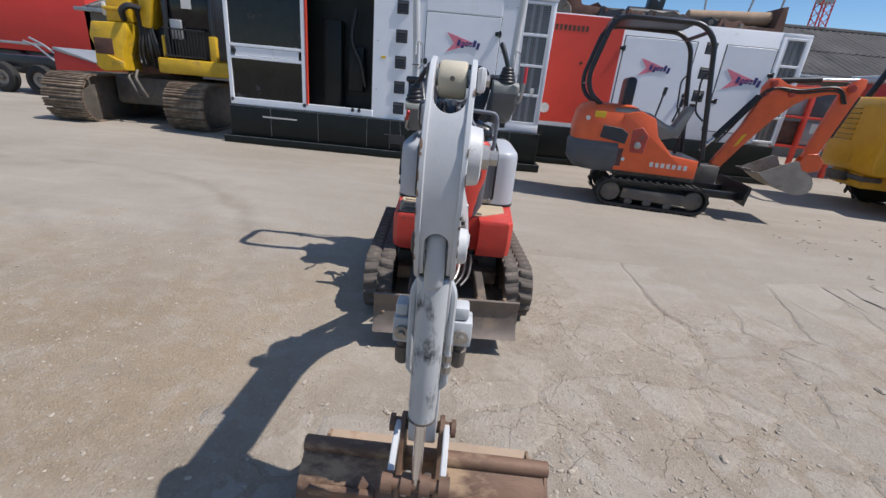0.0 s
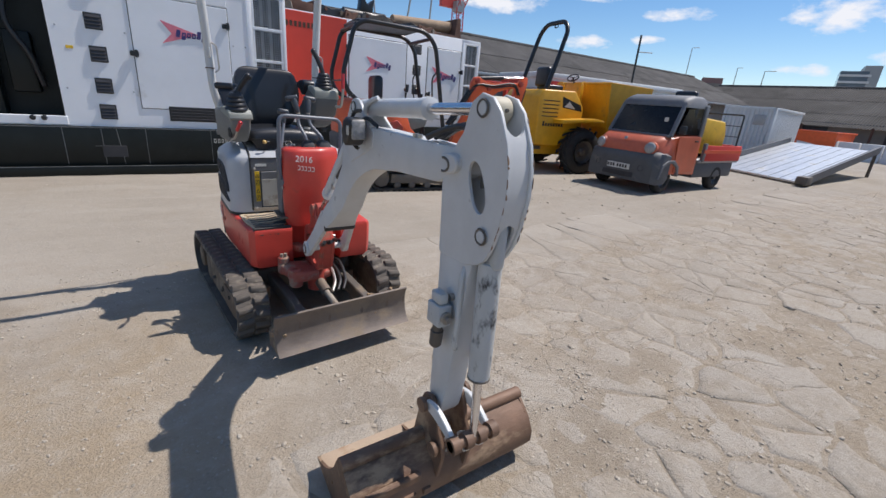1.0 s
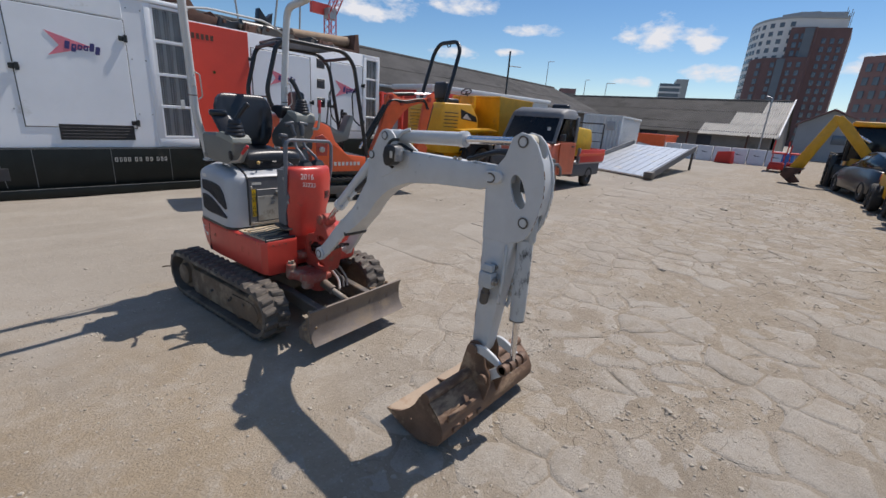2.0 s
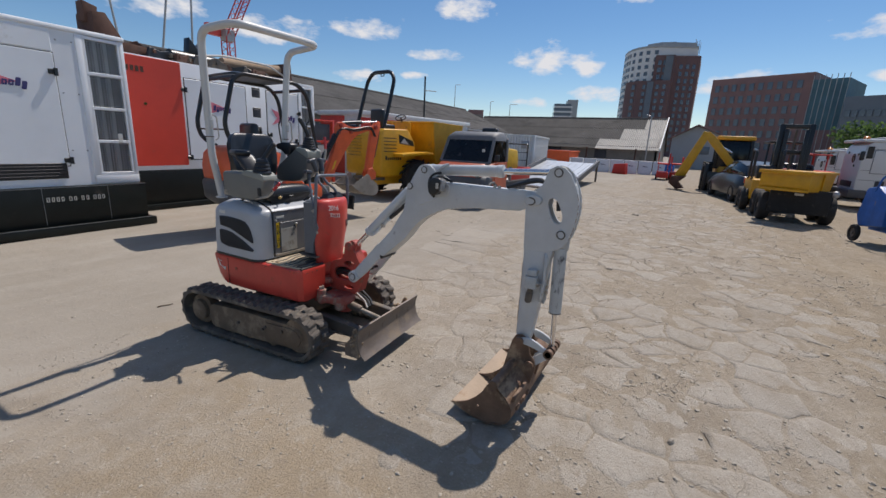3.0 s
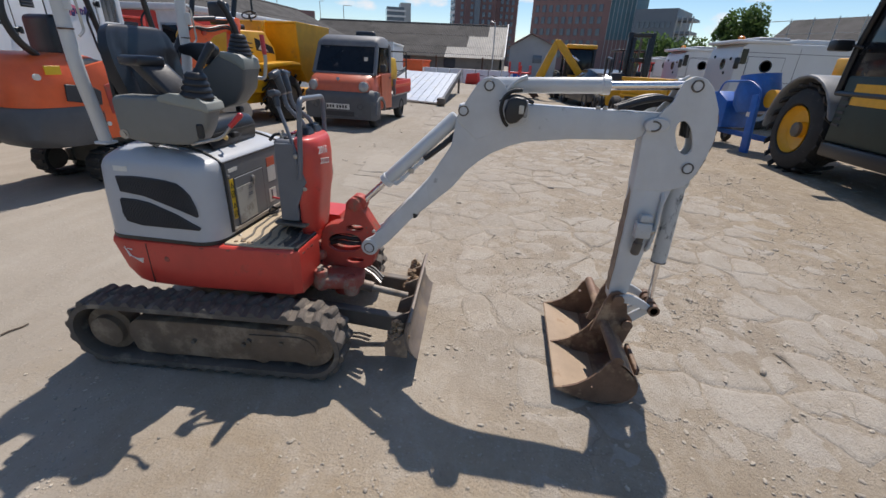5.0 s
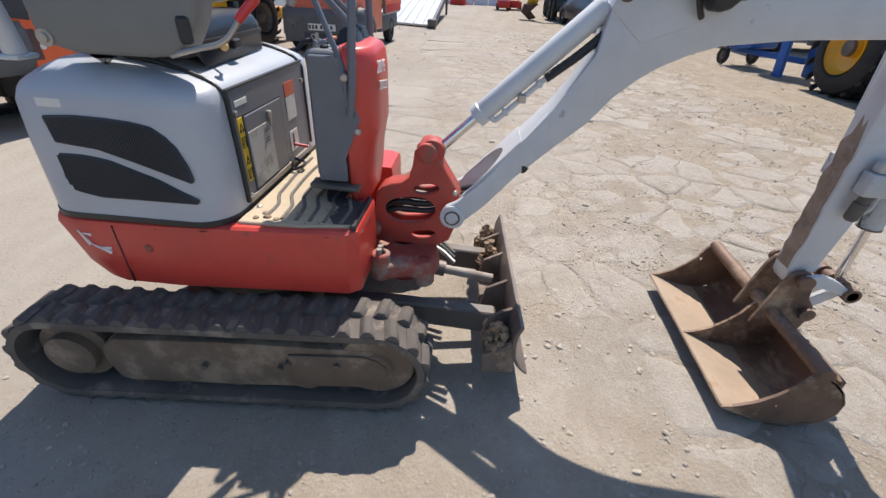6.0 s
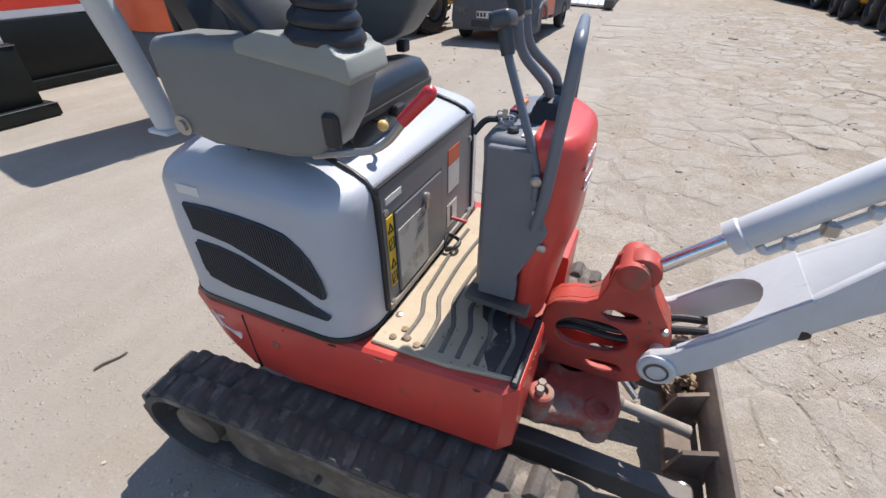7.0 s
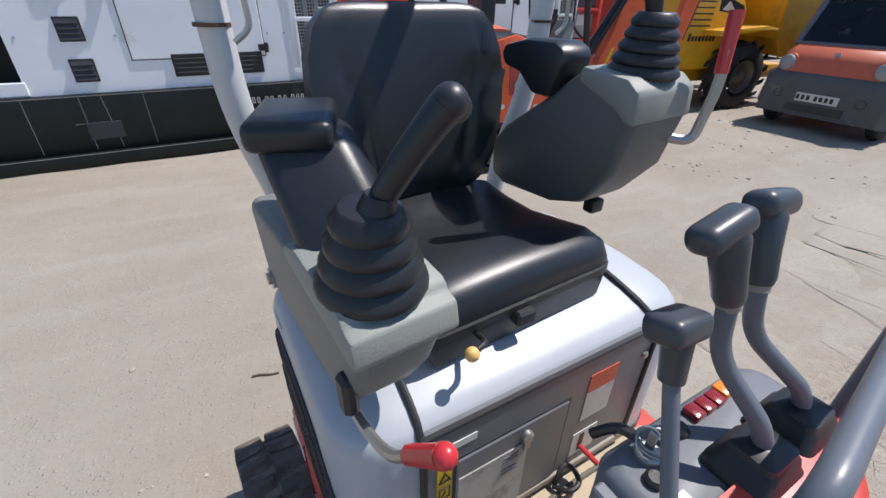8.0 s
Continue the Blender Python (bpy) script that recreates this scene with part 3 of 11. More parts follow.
    h = mth("SUBTRACT", h, mth("MULTIPLY", line, 0.35))
    h = mth("ADD", h, mth("MULTIPLY", speck, 0.35))
    bp = nd.new("ShaderNodeBump")
    bp.inputs["Strength"].default_value, bp.inputs["Distance"].default_value = 0.75, 0.022
    ln.new(h, bp.inputs["Height"])
    ln.new(bp.outputs[0], b.inputs["Normal"])
    return m


ground_mat = ground_material()


def ground_height(x, y):
    if abs(x) < 40 and abs(y) < 40:
        return 0.012 * noise.noise((x * 0.9, y * 0.9, 0.0)) + 0.006 * noise.noise((x * 3.1, y * 3.1, 4.0)) - 0.006
    return 0.0


def broken_bay(x, y):
    """How much of the broken concrete bay shows at a place, 0 to 1."""
    step = lambda v: min(1.0, max(0.0, v))
    drift = 0.45 * noise.noise((x * 0.5, y * 0.5, 9.0))
    west = x + drift - 0.1 + 1.25 * step(-y - 0.8)
    return step((0.06 - y) / 0.1) * step(west / 0.7) * step((y + drift + 4.7) / 1.0) * step((15.5 - x) / 2.0)


def soil_height(x, y):
    """The ground with the loose soil that drifts over the broken slabs."""
    z = ground_height(x, y)
    if -1.8 < x < 17 and -6.2 < y < 0.4:
        z += broken_bay(x, y) * min(1.0, max(0.55, -0.5 - y)) * (0.006 * noise.noise((x * 1.3, y * 1.3, 12.0)) + 0.005 * noise.noise((x * 4.3, y * 4.3, 3.0)) + 0.005 * noise.noise((x * 8.3, y * 8.3, 7.0)) - 0.0012)
    return z


def build_ground():
    n = 360
    s = np.linspace(-1, 1, n)
    axis = np.sign(s) * (np.abs(s) * 12 + np.abs(s) ** 15 * 1500)
    gx, gy = np.meshgrid(axis + 2.5, axis - 1.0, indexing="ij")
    gz = np.zeros_like(gx)
    for i in range(n):
        for j in range(n):
            gz[i, j] = soil_height(gx[i, j], gy[i, j])
    verts = np.stack([gx, gy, gz], -1).reshape(-1, 3)
    idx = np.arange(n * n).reshape(n, n)
    faces = np.stack([idx[:-1, :-1], idx[1:, :-1], idx[1:, 1:], idx[:-1, 1:]], -1).reshape(-1, 4)
    me = bpy.data.meshes.new("ground")
    me.from_pydata(verts.tolist(), [], faces.tolist())
    me.polygons.foreach_set("use_smooth", [True] * len(me.polygons))
    me.materials.append(ground_mat)
    return tagged(new("ground", me), "dusty sand-coloured yard ground with cracked broken concrete", "ground", kind="structure")


ground = build_ground()


def pebble(rnd, p, r):
    """An angular little stone: a squashed, dented box of 20 triangles."""
    g = (1 + 5 ** 0.5) / 2
    raw = [(-1, g, 0), (1, g, 0), (-1, -g, 0), (1, -g, 0), (0, -1, g), (0, 1, g), (0, -1, -g), (0, 1, -g), (g, 0, -1), (g, 0, 1), (-g, 0, -1), (-g, 0, 1)]
    turn = Matrix.Rotation(rnd.uniform(0, 6.28), 3, "Z")
    s = Vector((rnd.uniform(0.7, 1.25), rnd.uniform(0.5, 0.9), rnd.uniform(0.3, 0.6))) * r / 1.9
    vs = [tuple(turn @ Vector([c * k * rnd.uniform(0.75, 1.2) for c, k in zip(v, s)]) + p) for v in raw]
    fs = [(0, 11, 5), (0, 5, 1), (0, 1, 7), (0, 7, 10), (0, 10, 11), (1, 5, 9), (5, 11, 4), (11, 10, 2), (10, 7, 6), (7, 1, 8), (3, 9, 4), (3, 4, 2), (3, 2, 6), (3, 6, 8), (3, 8, 9), (4, 9, 5), (2, 4, 11), (6, 2, 10), (8, 6, 7), (9, 8, 1)]
    return vs, fs


def gravel(name, label, count, seed, where, r0, r1):
    rnd = random.Random(seed)
    verts, faces = [], []
    while count:
        x, y = where(rnd)
        if -0.62 < x < 0.75 and -1.0 < y < 0.85 or abs(x - 0.06) < 0.42 and -2.1 < y < -1.65:
            continue
        cluster = 0.5 + 0.5 * noise.noise((x * 1.3, y * 1.3, 7.0)) + 0.5 * noise.noise((x * 4.0, y * 4.0, 2.0))
        if rnd.random() > cluster ** 2 * 1.6:
            continue
        r = r0 + (r1 - r0) * rnd.random() ** 4
        vs, fs = pebble(rnd, Vector((x, y, soil_height(x, y) + r * 0.2)), r)
        n = len(verts)
        verts += vs
        faces += [tuple(i + n for i in f) for f in fs]
        count -= 1
    me = bpy.data.meshes.new(name)
    me.from_pydata(verts, [], faces)
    me.materials.append(pebble_grey)
    tagged(new(name, me), label, "gravel", kind="stuff")




def crazed_cells():
    """The plan of the broken concrete: a centre and a ragged outline for each piece."""
    rnd = random.Random(31)
    seeds = []
    gap = 0.30
    for i in range(int(17.3 / gap)):
        for j in range(int(6.1 / gap)):
            if rnd.random() < 0.82:
                seeds.append(Vector((-1.2 + gap * (i + 0.5 * (j % 2) + rnd.uniform(-0.55, 0.55)), -5.9 + gap * (j + rnd.uniform(-0.47, 0.47)))))
    cells = []
    for c in seeds:
        poly = [c + Vector(v) for v in ((-0.9, -0.9), (0.9, -0.9), (0.9, 0.9), (-0.9, 0.9))]
        for o in seeds:
            d = o - c
            if o is c or d.length > 1.6:
                continue
            m, out = (o + c) / 2, []
            for p, q in zip(poly, poly[1:] + poly[:1]):
                a, b = (p - m).dot(d), (q - m).dot(d)
                if a <= 0:
                    out.append(p)
                if a * b < 0:
                    out.append(p + (q - p) * (a / (a - b)))
            poly = out
            if len(poly) < 3:
                break
        if len(poly) < 3 or broken_bay(c.x, c.y) < 0.06:
            continue
        line = []
        for p, q in zip(poly, poly[1:] + poly[:1]):
            k = max(1, round((q - p).length / 0.07))
            line += [p + (q - p) * (t / k) for t in range(k)]
        ragged = []
        for p in line:
            w = noise.noise_vector((p.x * 5.0, p.y * 5.0, 1.0)) * 0.045 + noise.noise_vector((p.x * 17.0, p.y * 17.0, 5.0)) * 0.016
            g = 0.004 + 0.018 * max(0.0, noise.noise((p.x * 2.2, p.y * 2.2, 21.0)) + 0.25)
            p = p + Vector((w.x, w.y))
            ragged.append(tuple(p + (c - p).normalized() * g))
        cells.append((tuple(c), ragged))
    return cells


pebble_grey = material("pebble_grey", (0.385, 0.335, 0.272), 0.9, var=0.35, scale=9, bump=0.2, bscale=90)
slab_cells = crazed_cells()


def beside_joint(r):
    p = r.choice(r.choice(slab_cells)[1])
    while p[1] > -1.5 and r.random() < 0.75:
        p = r.choice(r.choice(slab_cells)[1])
    return p[0] + r.gauss(0, 0.03), p[1] + r.gauss(0, 0.03)


gravel("gravel", "loose broken stone chips lying along the slab joints", 8500, 3, beside_joint, 0.003, 0.018)
gravel("gravel", "loose stone chips on the cracked concrete", 5200, 13, lambda r: (r.uniform(-1.0, 5.5), -0.1 - 5.0 * r.random() ** 0.55), 0.003, 0.017)
gravel("gravel", "band of loose rubble beside the digging bucket", 1800, 8, lambda r: (r.gauss(1.0, 0.45), r.uniform(-3.2, -1.2)), 0.003, 0.014)
gravel("gravel", "fine loose grit on the dusty ground", 7000, 4, lambda r: (r.uniform(-3.4, 1.2), r.uniform(-3.6, 0.9)), 0.003, 0.012)
gravel("gravel", "sparse grit on the rolled concrete", 260, 14, lambda r: (r.uniform(-4.5, 5.0), r.uniform(0.5, 5.0)), 0.003, 0.010)
gravel("gravel", "scattered stone chips farther across the yard", 1800, 5, lambda r: (r.uniform(4.0, 14.0), r.uniform(-8.0, 4.0)), 0.008, 0.03)

for px, py, pr, seed in ((9.36, -1.77, 0.10, 1), (-0.02, -2.62, 0.030, 2), (1.35, -1.55, 0.028, 3), (1.9, -2.3, 0.034, 4), (0.85, -2.75, 0.026, 5), (0.09, -2.86, 0.034, 9), (2.05, -3.95, 0.036, 10), (2.6, -0.9, 0.032, 6), (-0.95, 1.6, 0.024, 7), (3.6, -2.0, 0.045, 8)):
    pv, pf = pebble(random.Random(seed), Vector((0, 0, 0)), pr)
    pm = bpy.data.meshes.new("stone")
    pm.from_pydata(pv, [], pf)
    pm.materials.append(pebble_grey)
    ps = new("stone", pm)
    ps.matrix_basis = Matrix.Translation((px, py, ground_height(px, py) + pr * 0.15))
    tagged(ps, "grey broken stone lying on the yard ground", "stone", "loose stones")

twig_wood = material("twig_wood", (0.13, 0.10, 0.075), 0.9, var=0.3)
twig = thing("stick", "short dark broken stick lying on the dusty ground", "stick", pose(-0.398, 1.253, ground_height(-0.398, 1.253) + 0.005, 0, 0, -19))
part("splinter", tube(B(), [(-0.061, 0, 0), (-0.03, 0.004, 0.003), (0.03, -0.003, 0.002), (0.061, 0.002, 0.004)], 0.006, 6, 0.0035), twig_wood, twig)

# ---- the small white and red digger in the middle of the yard ----
XC = 0.043
XA = 0.043


def crawler(root, um, x0, x1, outer):
    """A rubber track with its lugs, side frame, wheels and rollers. outer: the sign of the side that faces out."""
    yr, yf, zc, R = 0.53, -0.485, 0.186, 0.164

    def loop(r, k=14):
        pts = [(yr + r * math.sin(a), zc + r * math.cos(a)) for a in (math.pi * i / k for i in range(k + 1))]
        pts += [(yf - r * math.sin(a), zc - r * math.cos(a)) for a in (math.pi * i / k for i in range(k + 1))]
        return pts

    out, inn = loop(R), loop(R - 0.024)
    rings = []
    for (a, b), (c, d) in zip(out, inn):
        rings.append([(x0, a, b), (x1, a, b), (x1, c, d), (x0, c, d)])
    belt = part("track", moved(loft(B(), rings, closed=True), um), track_rubber, root, "dusty black rubber track caked with dry mud", smooth=50)
    # lugs in two staggered columns
    lug = rbox((-0.043, -0.027, 0.0), (0.043, 0.027, 0.021), 0.004, 2)
    for v in lug.verts:
        v.co.y *= 1 - 31 * max(0.0, v.co.z)
        v.co.x *= 1 - 5 * max(0.0, v.co.z)
        v.co.y += 0.006 * v.co.x / 0.04
    first = part("track_lug", lug, track_rubber, belt)
    lug_r = rbox((-0.043, -0.027, 0.0), (0.043, 0.027, 0.021), 0.004, 2)
    for v in lug_r.verts:
        v.co.y *= 1 - 31 * max(0.0, v.co.z)
        v.co.x *= 1 - 5 * max(0.0, v.co.z)
        v.co.y -= 0.006 * v.co.x / 0.04
    second = part("track_lug", lug_r, track_rubber, belt)
    straight, arc = yr - yf, math.pi * R
    total = 2 * straight + 2 * arc
    n = 40
    for col, (cx, proto) in enumerate(((x0 + 0.044, first), (x1 - 0.044, second))):
        for i in range(n):
            s = ((i + 0.5 * col) / n) * total
            if s < straight:
                y, z, a = yr - s, zc + R, 0.0
            elif s < straight + arc:
                t = (s - straight) / R
                y, z, a = yf - R * math.sin(t), zc + R * math.cos(t), t
            elif s < 2 * straight + arc:
                y, z, a = yf + (s - straight - arc), zc - R, math.pi
            else:
                t = (s - 2 * straight - arc) / R
                y, z, a = yr + R * math.sin(t), zc - R * math.cos(t), math.pi + t
            ob = proto if i == 0 else new("track_lug", proto.data)
            ob.parent = belt
            ob.matrix_basis = um @ Matrix.Translation((cx, y, z - 0.001)) @ Matrix.Rotation(a, 4, "X")
    face = x0 if outer < 0 else x1
    s = -outer
    prof = [(0.415, 0.225), (0.425, 0.16), (0.40, 0.075), (0.36, 0.062), (-0.05, 0.064), (-0.47, 0.080), (-0.525, 0.10), (-0.55, 0.145), (-0.55, 0.19), (-0.525, 0.235), (-0.47, 0.255), (-0.21, 0.262), (0.03, 0.266), (0.37, 0.258)]
    lo, hi = sorted((face + s * 0.035, face + s * 0.13))
    part("track_frame", moved(bevel(prism(B(), prof, "x", lo, hi), 0.012), um), track_mud, root, "mud-caked steel track side frame")
    plate = [(-0.20, 0.232), (-0.205, 0.10), (-0.44, 0.098), (-0.50, 0.115), (-0.525, 0.15), (-0.522, 0.19), (-0.49, 0.225), (-0.44, 0.238)]
    lo, hi = sorted((face + s * 0.024, face + s * 0.036))
    part("frame_plate", moved(bevel(prism(B(), plate, "x", lo, hi), 0.004), um), track_mud, root)
    bm = B()
    spun(bm, (face + s * 0.024, yr, zc - 0.01), (s, 0, 0), ((0, 0.070), (0.005, 0.080), (0.035, 0.082), (0.038, 0.118), (0.11, 0.118)), 24)
    part("drive_wheel", moved(bm, um), track_mud, root)
    bm = B()
    spun(bm, (face + s * 0.03, yf, zc), (s, 0, 0), ((0, 0.05), (0.01, 0.06), (0.012, 0.125), (0.03, 0.135), (0.11, 0.135)), 24)
    part("idler_wheel", moved(bm, um), track_mud, root)
    for y in (0.24, 0.0, -0.24):
        bm = B()
        spun(bm, (face + s * 0.040, y, 0.098), (s, 0, 0), ((0, 0.02), (0.004, 0.045), (0.03, 0.050), (0.1, 0.050)), 16)
        part("roller", moved(bm, um), track_mud, root)
    for y, z in ((0.08, 0.17), (-0.17, 0.175), (-0.20, 0.20), (-0.36, 0.20)):
        bm = B()
        cyl(bm, (face + s * 0.012, y, z), (face + s * 0.03, y, z), 0.011, n=6)
        part("bolt", moved(bm, um), steel_dark, root)


def heap(bm, c, rx, ry, h, seed):
    """A small pile of crumbled soil."""
    rnd = random.Random(seed)
    for i in range(46):
        a, r = rnd.random() * 6.28, rnd.random() ** 0.5
        s = rnd.uniform(0.007, 0.02)
        z = h * (1 - r) * rnd.uniform(0.4, 1)
        g = bmesh.ops.create_icosphere(bm, subdivisions=1, radius=s)
        for v in g["verts"]:
            v.co = Vector((v.co.x * rnd.uniform(0.7, 1.3), v.co.y * rnd.uniform(0.7, 1.3), v.co.z * rnd.uniform(0.6, 1.1))) + Vector((c[0] + rx * r * math.cos(a), c[1] + ry * r * math.sin(a), c[2] + z))
    return bm


def undercarriage(root):
    um = Matrix.Translation((0.03, 0.027, 0)) @ Matrix.Rotation(radians(4.2), 4, "Z")
    crawler(root, um, -0.535, -0.355, -1)
    crawler(root, um, 0.355, 0.535, 1)
    bm = B()
    box(bm, (-0.36, -0.22, 0.13), (0.36, 0.26, 0.29))
    bevel(bm, 0.03)
    part("chassis", moved(bm, um), steel_dark, root)
    bm = B()
    spun(bm, (0.03, 0.06, 0.27), (0, 0, 1), ((0, 0.27), (0.03, 0.29), (0.06, 0.29), (0.065, 0.25), (0.11, 0.25)), 32)
    part("slew_ring", bm, steel_dark, root)
    for x in (-0.30, 0.30):
        part("cross_beam", moved(rbox((x - 0.05, -0.30, 0.10), (x + 0.05, 0.32, 0.20), 0.015), um), track_mud, root)
    # dozer blade with its push arms
    w0, w1 = -0.427, 0.379
    face = [(-0.972, 0.322), (-0.957, 0.28), (-0.953, 0.235), (-0.960, 0.18), (-0.982, 0.135), (-1.012, 0.104)]
    prof = face + [(y + 0.014, z + 0.004) for y, z in reversed(face)]
    blade = part("dozer_blade", moved(bevel(prism(B(), prof, "x", w0, w1), 0.002, 1), um), blade_steel, root, "worn bare-steel dozer blade with rust and soil")
    for i, x in enumerate((w0 + 0.004, -0.30, -0.13, 0.07, 0.24, w1 - 0.018)):
        rib = [(-0.955, 0.30), (-0.87, 0.255), (-0.845, 0.15), (-0.955, 0.135)] if 0 < i < 5 else [(-0.955, 0.26), (-0.90, 0.215), (-0.845, 0.19), (-0.845, 0.11), (-0.955, 0.105)]
        part("blade_rib", moved(prism(B(), rib, "x", x, x + 0.014), um), blade_brown, blade)
    part("blade_beam", moved(rbox((w0 + 0.02, -0.95, 0.115), (w1 - 0.02, -0.85, 0.165), 0.01), um), blade_brown, blade)
    for x, k in ((-0.36, 3), (-0.365, 13), (0.155, 4), (0.31, 5), (0.30, 15)):
        part("soil_clod", moved(heap(B(), (x, -0.90, 0.190), 0.060, 0.048, 0.140, k), um), soil, blade, "crumbled brown clod of soil")
    for x in (-0.25, 0.17):
        prof = [(-0.90, 0.125), (-0.90, 0.225), (-0.50, 0.265), (-0.25, 0.27), (-0.25, 0.19), (-0.50, 0.175)]
        part("push_arm", moved(bevel(prism(B(), prof, "x", x, x + 0.055), 0.006, 1), um), steel_dark, root)
        bm = B()
        cyl(bm, (x - 0.012, -0.88, 0.185), (x + 0.067, -0.88, 0.185), 0.028, n=14)
        part("arm_pin", moved(bm, um), bolt_steel, root)
    bm = B()
    cyl(bm, (-0.02, -0.40, 0.33), (-0.03, -0.70, 0.27), 0.032, n=16)
    part("blade_cylinder", moved(bm, um), blade_steel, root, "dirty hydraulic cylinder of the blade")
    bm = B()
    cyl(bm, (-0.03, -0.70, 0.27), (-0.033, -0.90, 0.235), 0.019, n=12)
    part("piston_rod", moved(bm, um), dusty_steel, root)
    for k, (x, dz) in enumerate(((0.04, 0.02), (0.075, 0.0), (0.11, 0.03))):
        bm = B()
        tube(bm, curve_pts([(x, -0.30, 0.30), (x + 0.02, -0.50, 0.36 + dz), (x, -0.66, 0.33), (x - 0.05, -0.74, 0.29)]), 0.010, 8)
        part("hose", moved(bm, um), hose_black if k else bolt_steel, root)


def deck_ring(z, inset=0.0, back=0.0):
    """The outline of the turning deck at a height."""
    pts = [(-0.295, -0.425), (-0.325, -0.395), (-0.345, -0.10), (-0.366, 0.20), (-0.366, 0.445), (-0.345, 0.515), (-0.27, 0.572), (-0.10, 0.608), (0.065, 0.615),
           (0.22, 0.608), (0.38, 0.572), (0.455, 0.515), (0.475, 0.445), (0.475, 0.20), (0.46, -0.10), (0.448, -0.395), (0.42, -0.425),
           (0.235, -0.425), (0.232, -0.33), (-0.075, -0.33), (-0.078, -0.425)]
    out = []
    for x, y in pts:
        if y > 0.15:
            y -= back * min(1.0, (y - 0.15) / 0.25)
        k = 1 - inset / 0.4
        out.append((XC + (x - XC) * k, y * (1 - inset / 0.6) if y > -0.42 else y + inset * 0.4, z))
    return out


def upper_body(root):
    rings = [deck_ring(0.384, 0.022, 0.11), deck_ring(0.398, 0.006, 0.09), deck_ring(0.46, 0.0, 0.05), deck_ring(0.60, 0.0, 0.0), deck_ring(0.618, 0.004), deck_ring(0.625, 0.014)]
    deck = part("deck", loft(B(), rings), red_paint, root, "scratched red painted steel deck and counterweight")
    chips(deck, [(-0.3255, -0.395, 0.612), (-0.3455, -0.10, 0.612), (-0.3665, 0.20, 0.612)], (0, 0, -1), 51, chip_dark, 0.02, 0.004, 0.22)
    chips(deck, [(-0.290, -0.4255, 0.600), (-0.085, -0.4255, 0.600)], (0, 0, -1), 52, chip_dark, 0.02, 0.007, 0.35)
    chips(deck, [(0.24, -0.4255, 0.600), (0.41, -0.4255, 0.600)], (0, 0, -1), 53, chip_dark, 0.02, 0.007, 0.35)
    # seam and bolts of the side skirt
    part("skirt_seam", rbox((-0.3685, 0.318, 0.40), (-0.360, 0.322, 0.61), 0.001, 1), label_black, root)
    for p, r in (((-0.362, 0.223, 0.539), 0.014),):
        bm = B()
        spun(bm, p, (-1, 0, 0), ((0, r), (0.006, r), (0.010, r * 0.6)), 12)
        part("skirt_bolt", bm, red_dusty, root)
    bm = B()
    for y0, z0, y1, z1, w in ((0.44, 0.585, 0.415, 0.535, 0.006), (0.41, 0.535, 0.355, 0.512, 0.007), (0.425, 0.575, 0.40, 0.572, 0.004), (0.395, 0.525, 0.35, 0.528, 0.004)):
        d = Vector((y1 - y0, z1 - z0)).normalized()
        n = Vector((-d.y, d.x)) * w
        prism(bm, [(y0, z0), (y1 + n.x, z1 + n.y), (y1 - n.x, z1 - n.y), (y0 - n.x * 0.4, z0 - n.y * 0.4)], "x", -0.3695, -0.364)
    part("scrape_mark", bm, marker_white, root, "pale scratched patch in the paint")
    # engine cover
    x0, x1, y0, y1 = -0.358, 0.470, -0.050, 0.545

    def ring(i, z, di=0.0, f=0.0):
        return rounded_rect(x0 + i, x1 - i, y0 + i + f, y1 - i - di, 0.105, z, 7, 0.115)

    rings = [ring(0.0, 0.642), ring(0.0, 0.85, 0.01), ring(0.002, 0.965, 0.02), ring(0.006, 0.992, 0.03), ring(0.013, 1.006, 0.032, 0.002), ring(0.026, 1.020, 0.035, 0.016), ring(0.045, 1.037, 0.04, 0.045), ring(0.075, 1.056, 0.045, 0.09), ring(0.14, 1.071, 0.05, 0.13)]
    cover = part("engine_cover", loft(B(), rings), white_plastic, root, "off-white plastic engine cover with faint scratches", smooth=60)
    part("cover_gasket", loft(B(), [rounded_rect(x0 - 0.003, x1 + 0.003, y0 - 0.004, y1 + 0.003, 0.107, z, 7, 0.117) for z in (0.626, 0.643)]), hose_black, root)
    up = [(0.393, 0.935), (0.30, 0.941), (0.22, 0.939), (0.15, 0.934), (0.094, 0.924), (0.06, 0.900), (0.038, 0.871), (0.020, 0.82), (0.014, 0.778), (0.022, 0.768), (0.159, 0.815), (0.27, 0.85), (0.386, 0.862)]
    low = [(0.393, 0.832), (0.32, 0.832), (0.249, 0.822), (0.12, 0.775), (0.013, 0.718), (0.022, 0.704), (0.16, 0.703), (0.317, 0.702), (0.385, 0.716), (0.405, 0.76)]
    for pts in (up, low):
        v = part("air_vent", bevel(prism(B(), pts, "x", -0.364, -0.352), 0.004, 1), vent_black, cover, "black mesh air vent")
        bm = B()
        ys = [p[0] for p in pts]
        y = min(ys) + 0.012
        while y < max(ys) - 0.008:
            zs = []
            for (a, b), (c, d) in zip(pts, pts[1:] + pts[:1]):
                if (a - y) * (c - y) < 0:
                    zs.append(b + (d - b) * (y - a) / (c - a))
            if len(zs) >= 2 and max(zs) - min(zs) > 0.02:
                box(bm, (-0.3665, y - 0.0016, min(zs) + 0.006), (-0.363, y + 0.0016, max(zs) - 0.006))
            y += 0.0075
        part("vent_grid", bm, vent_black, cover)
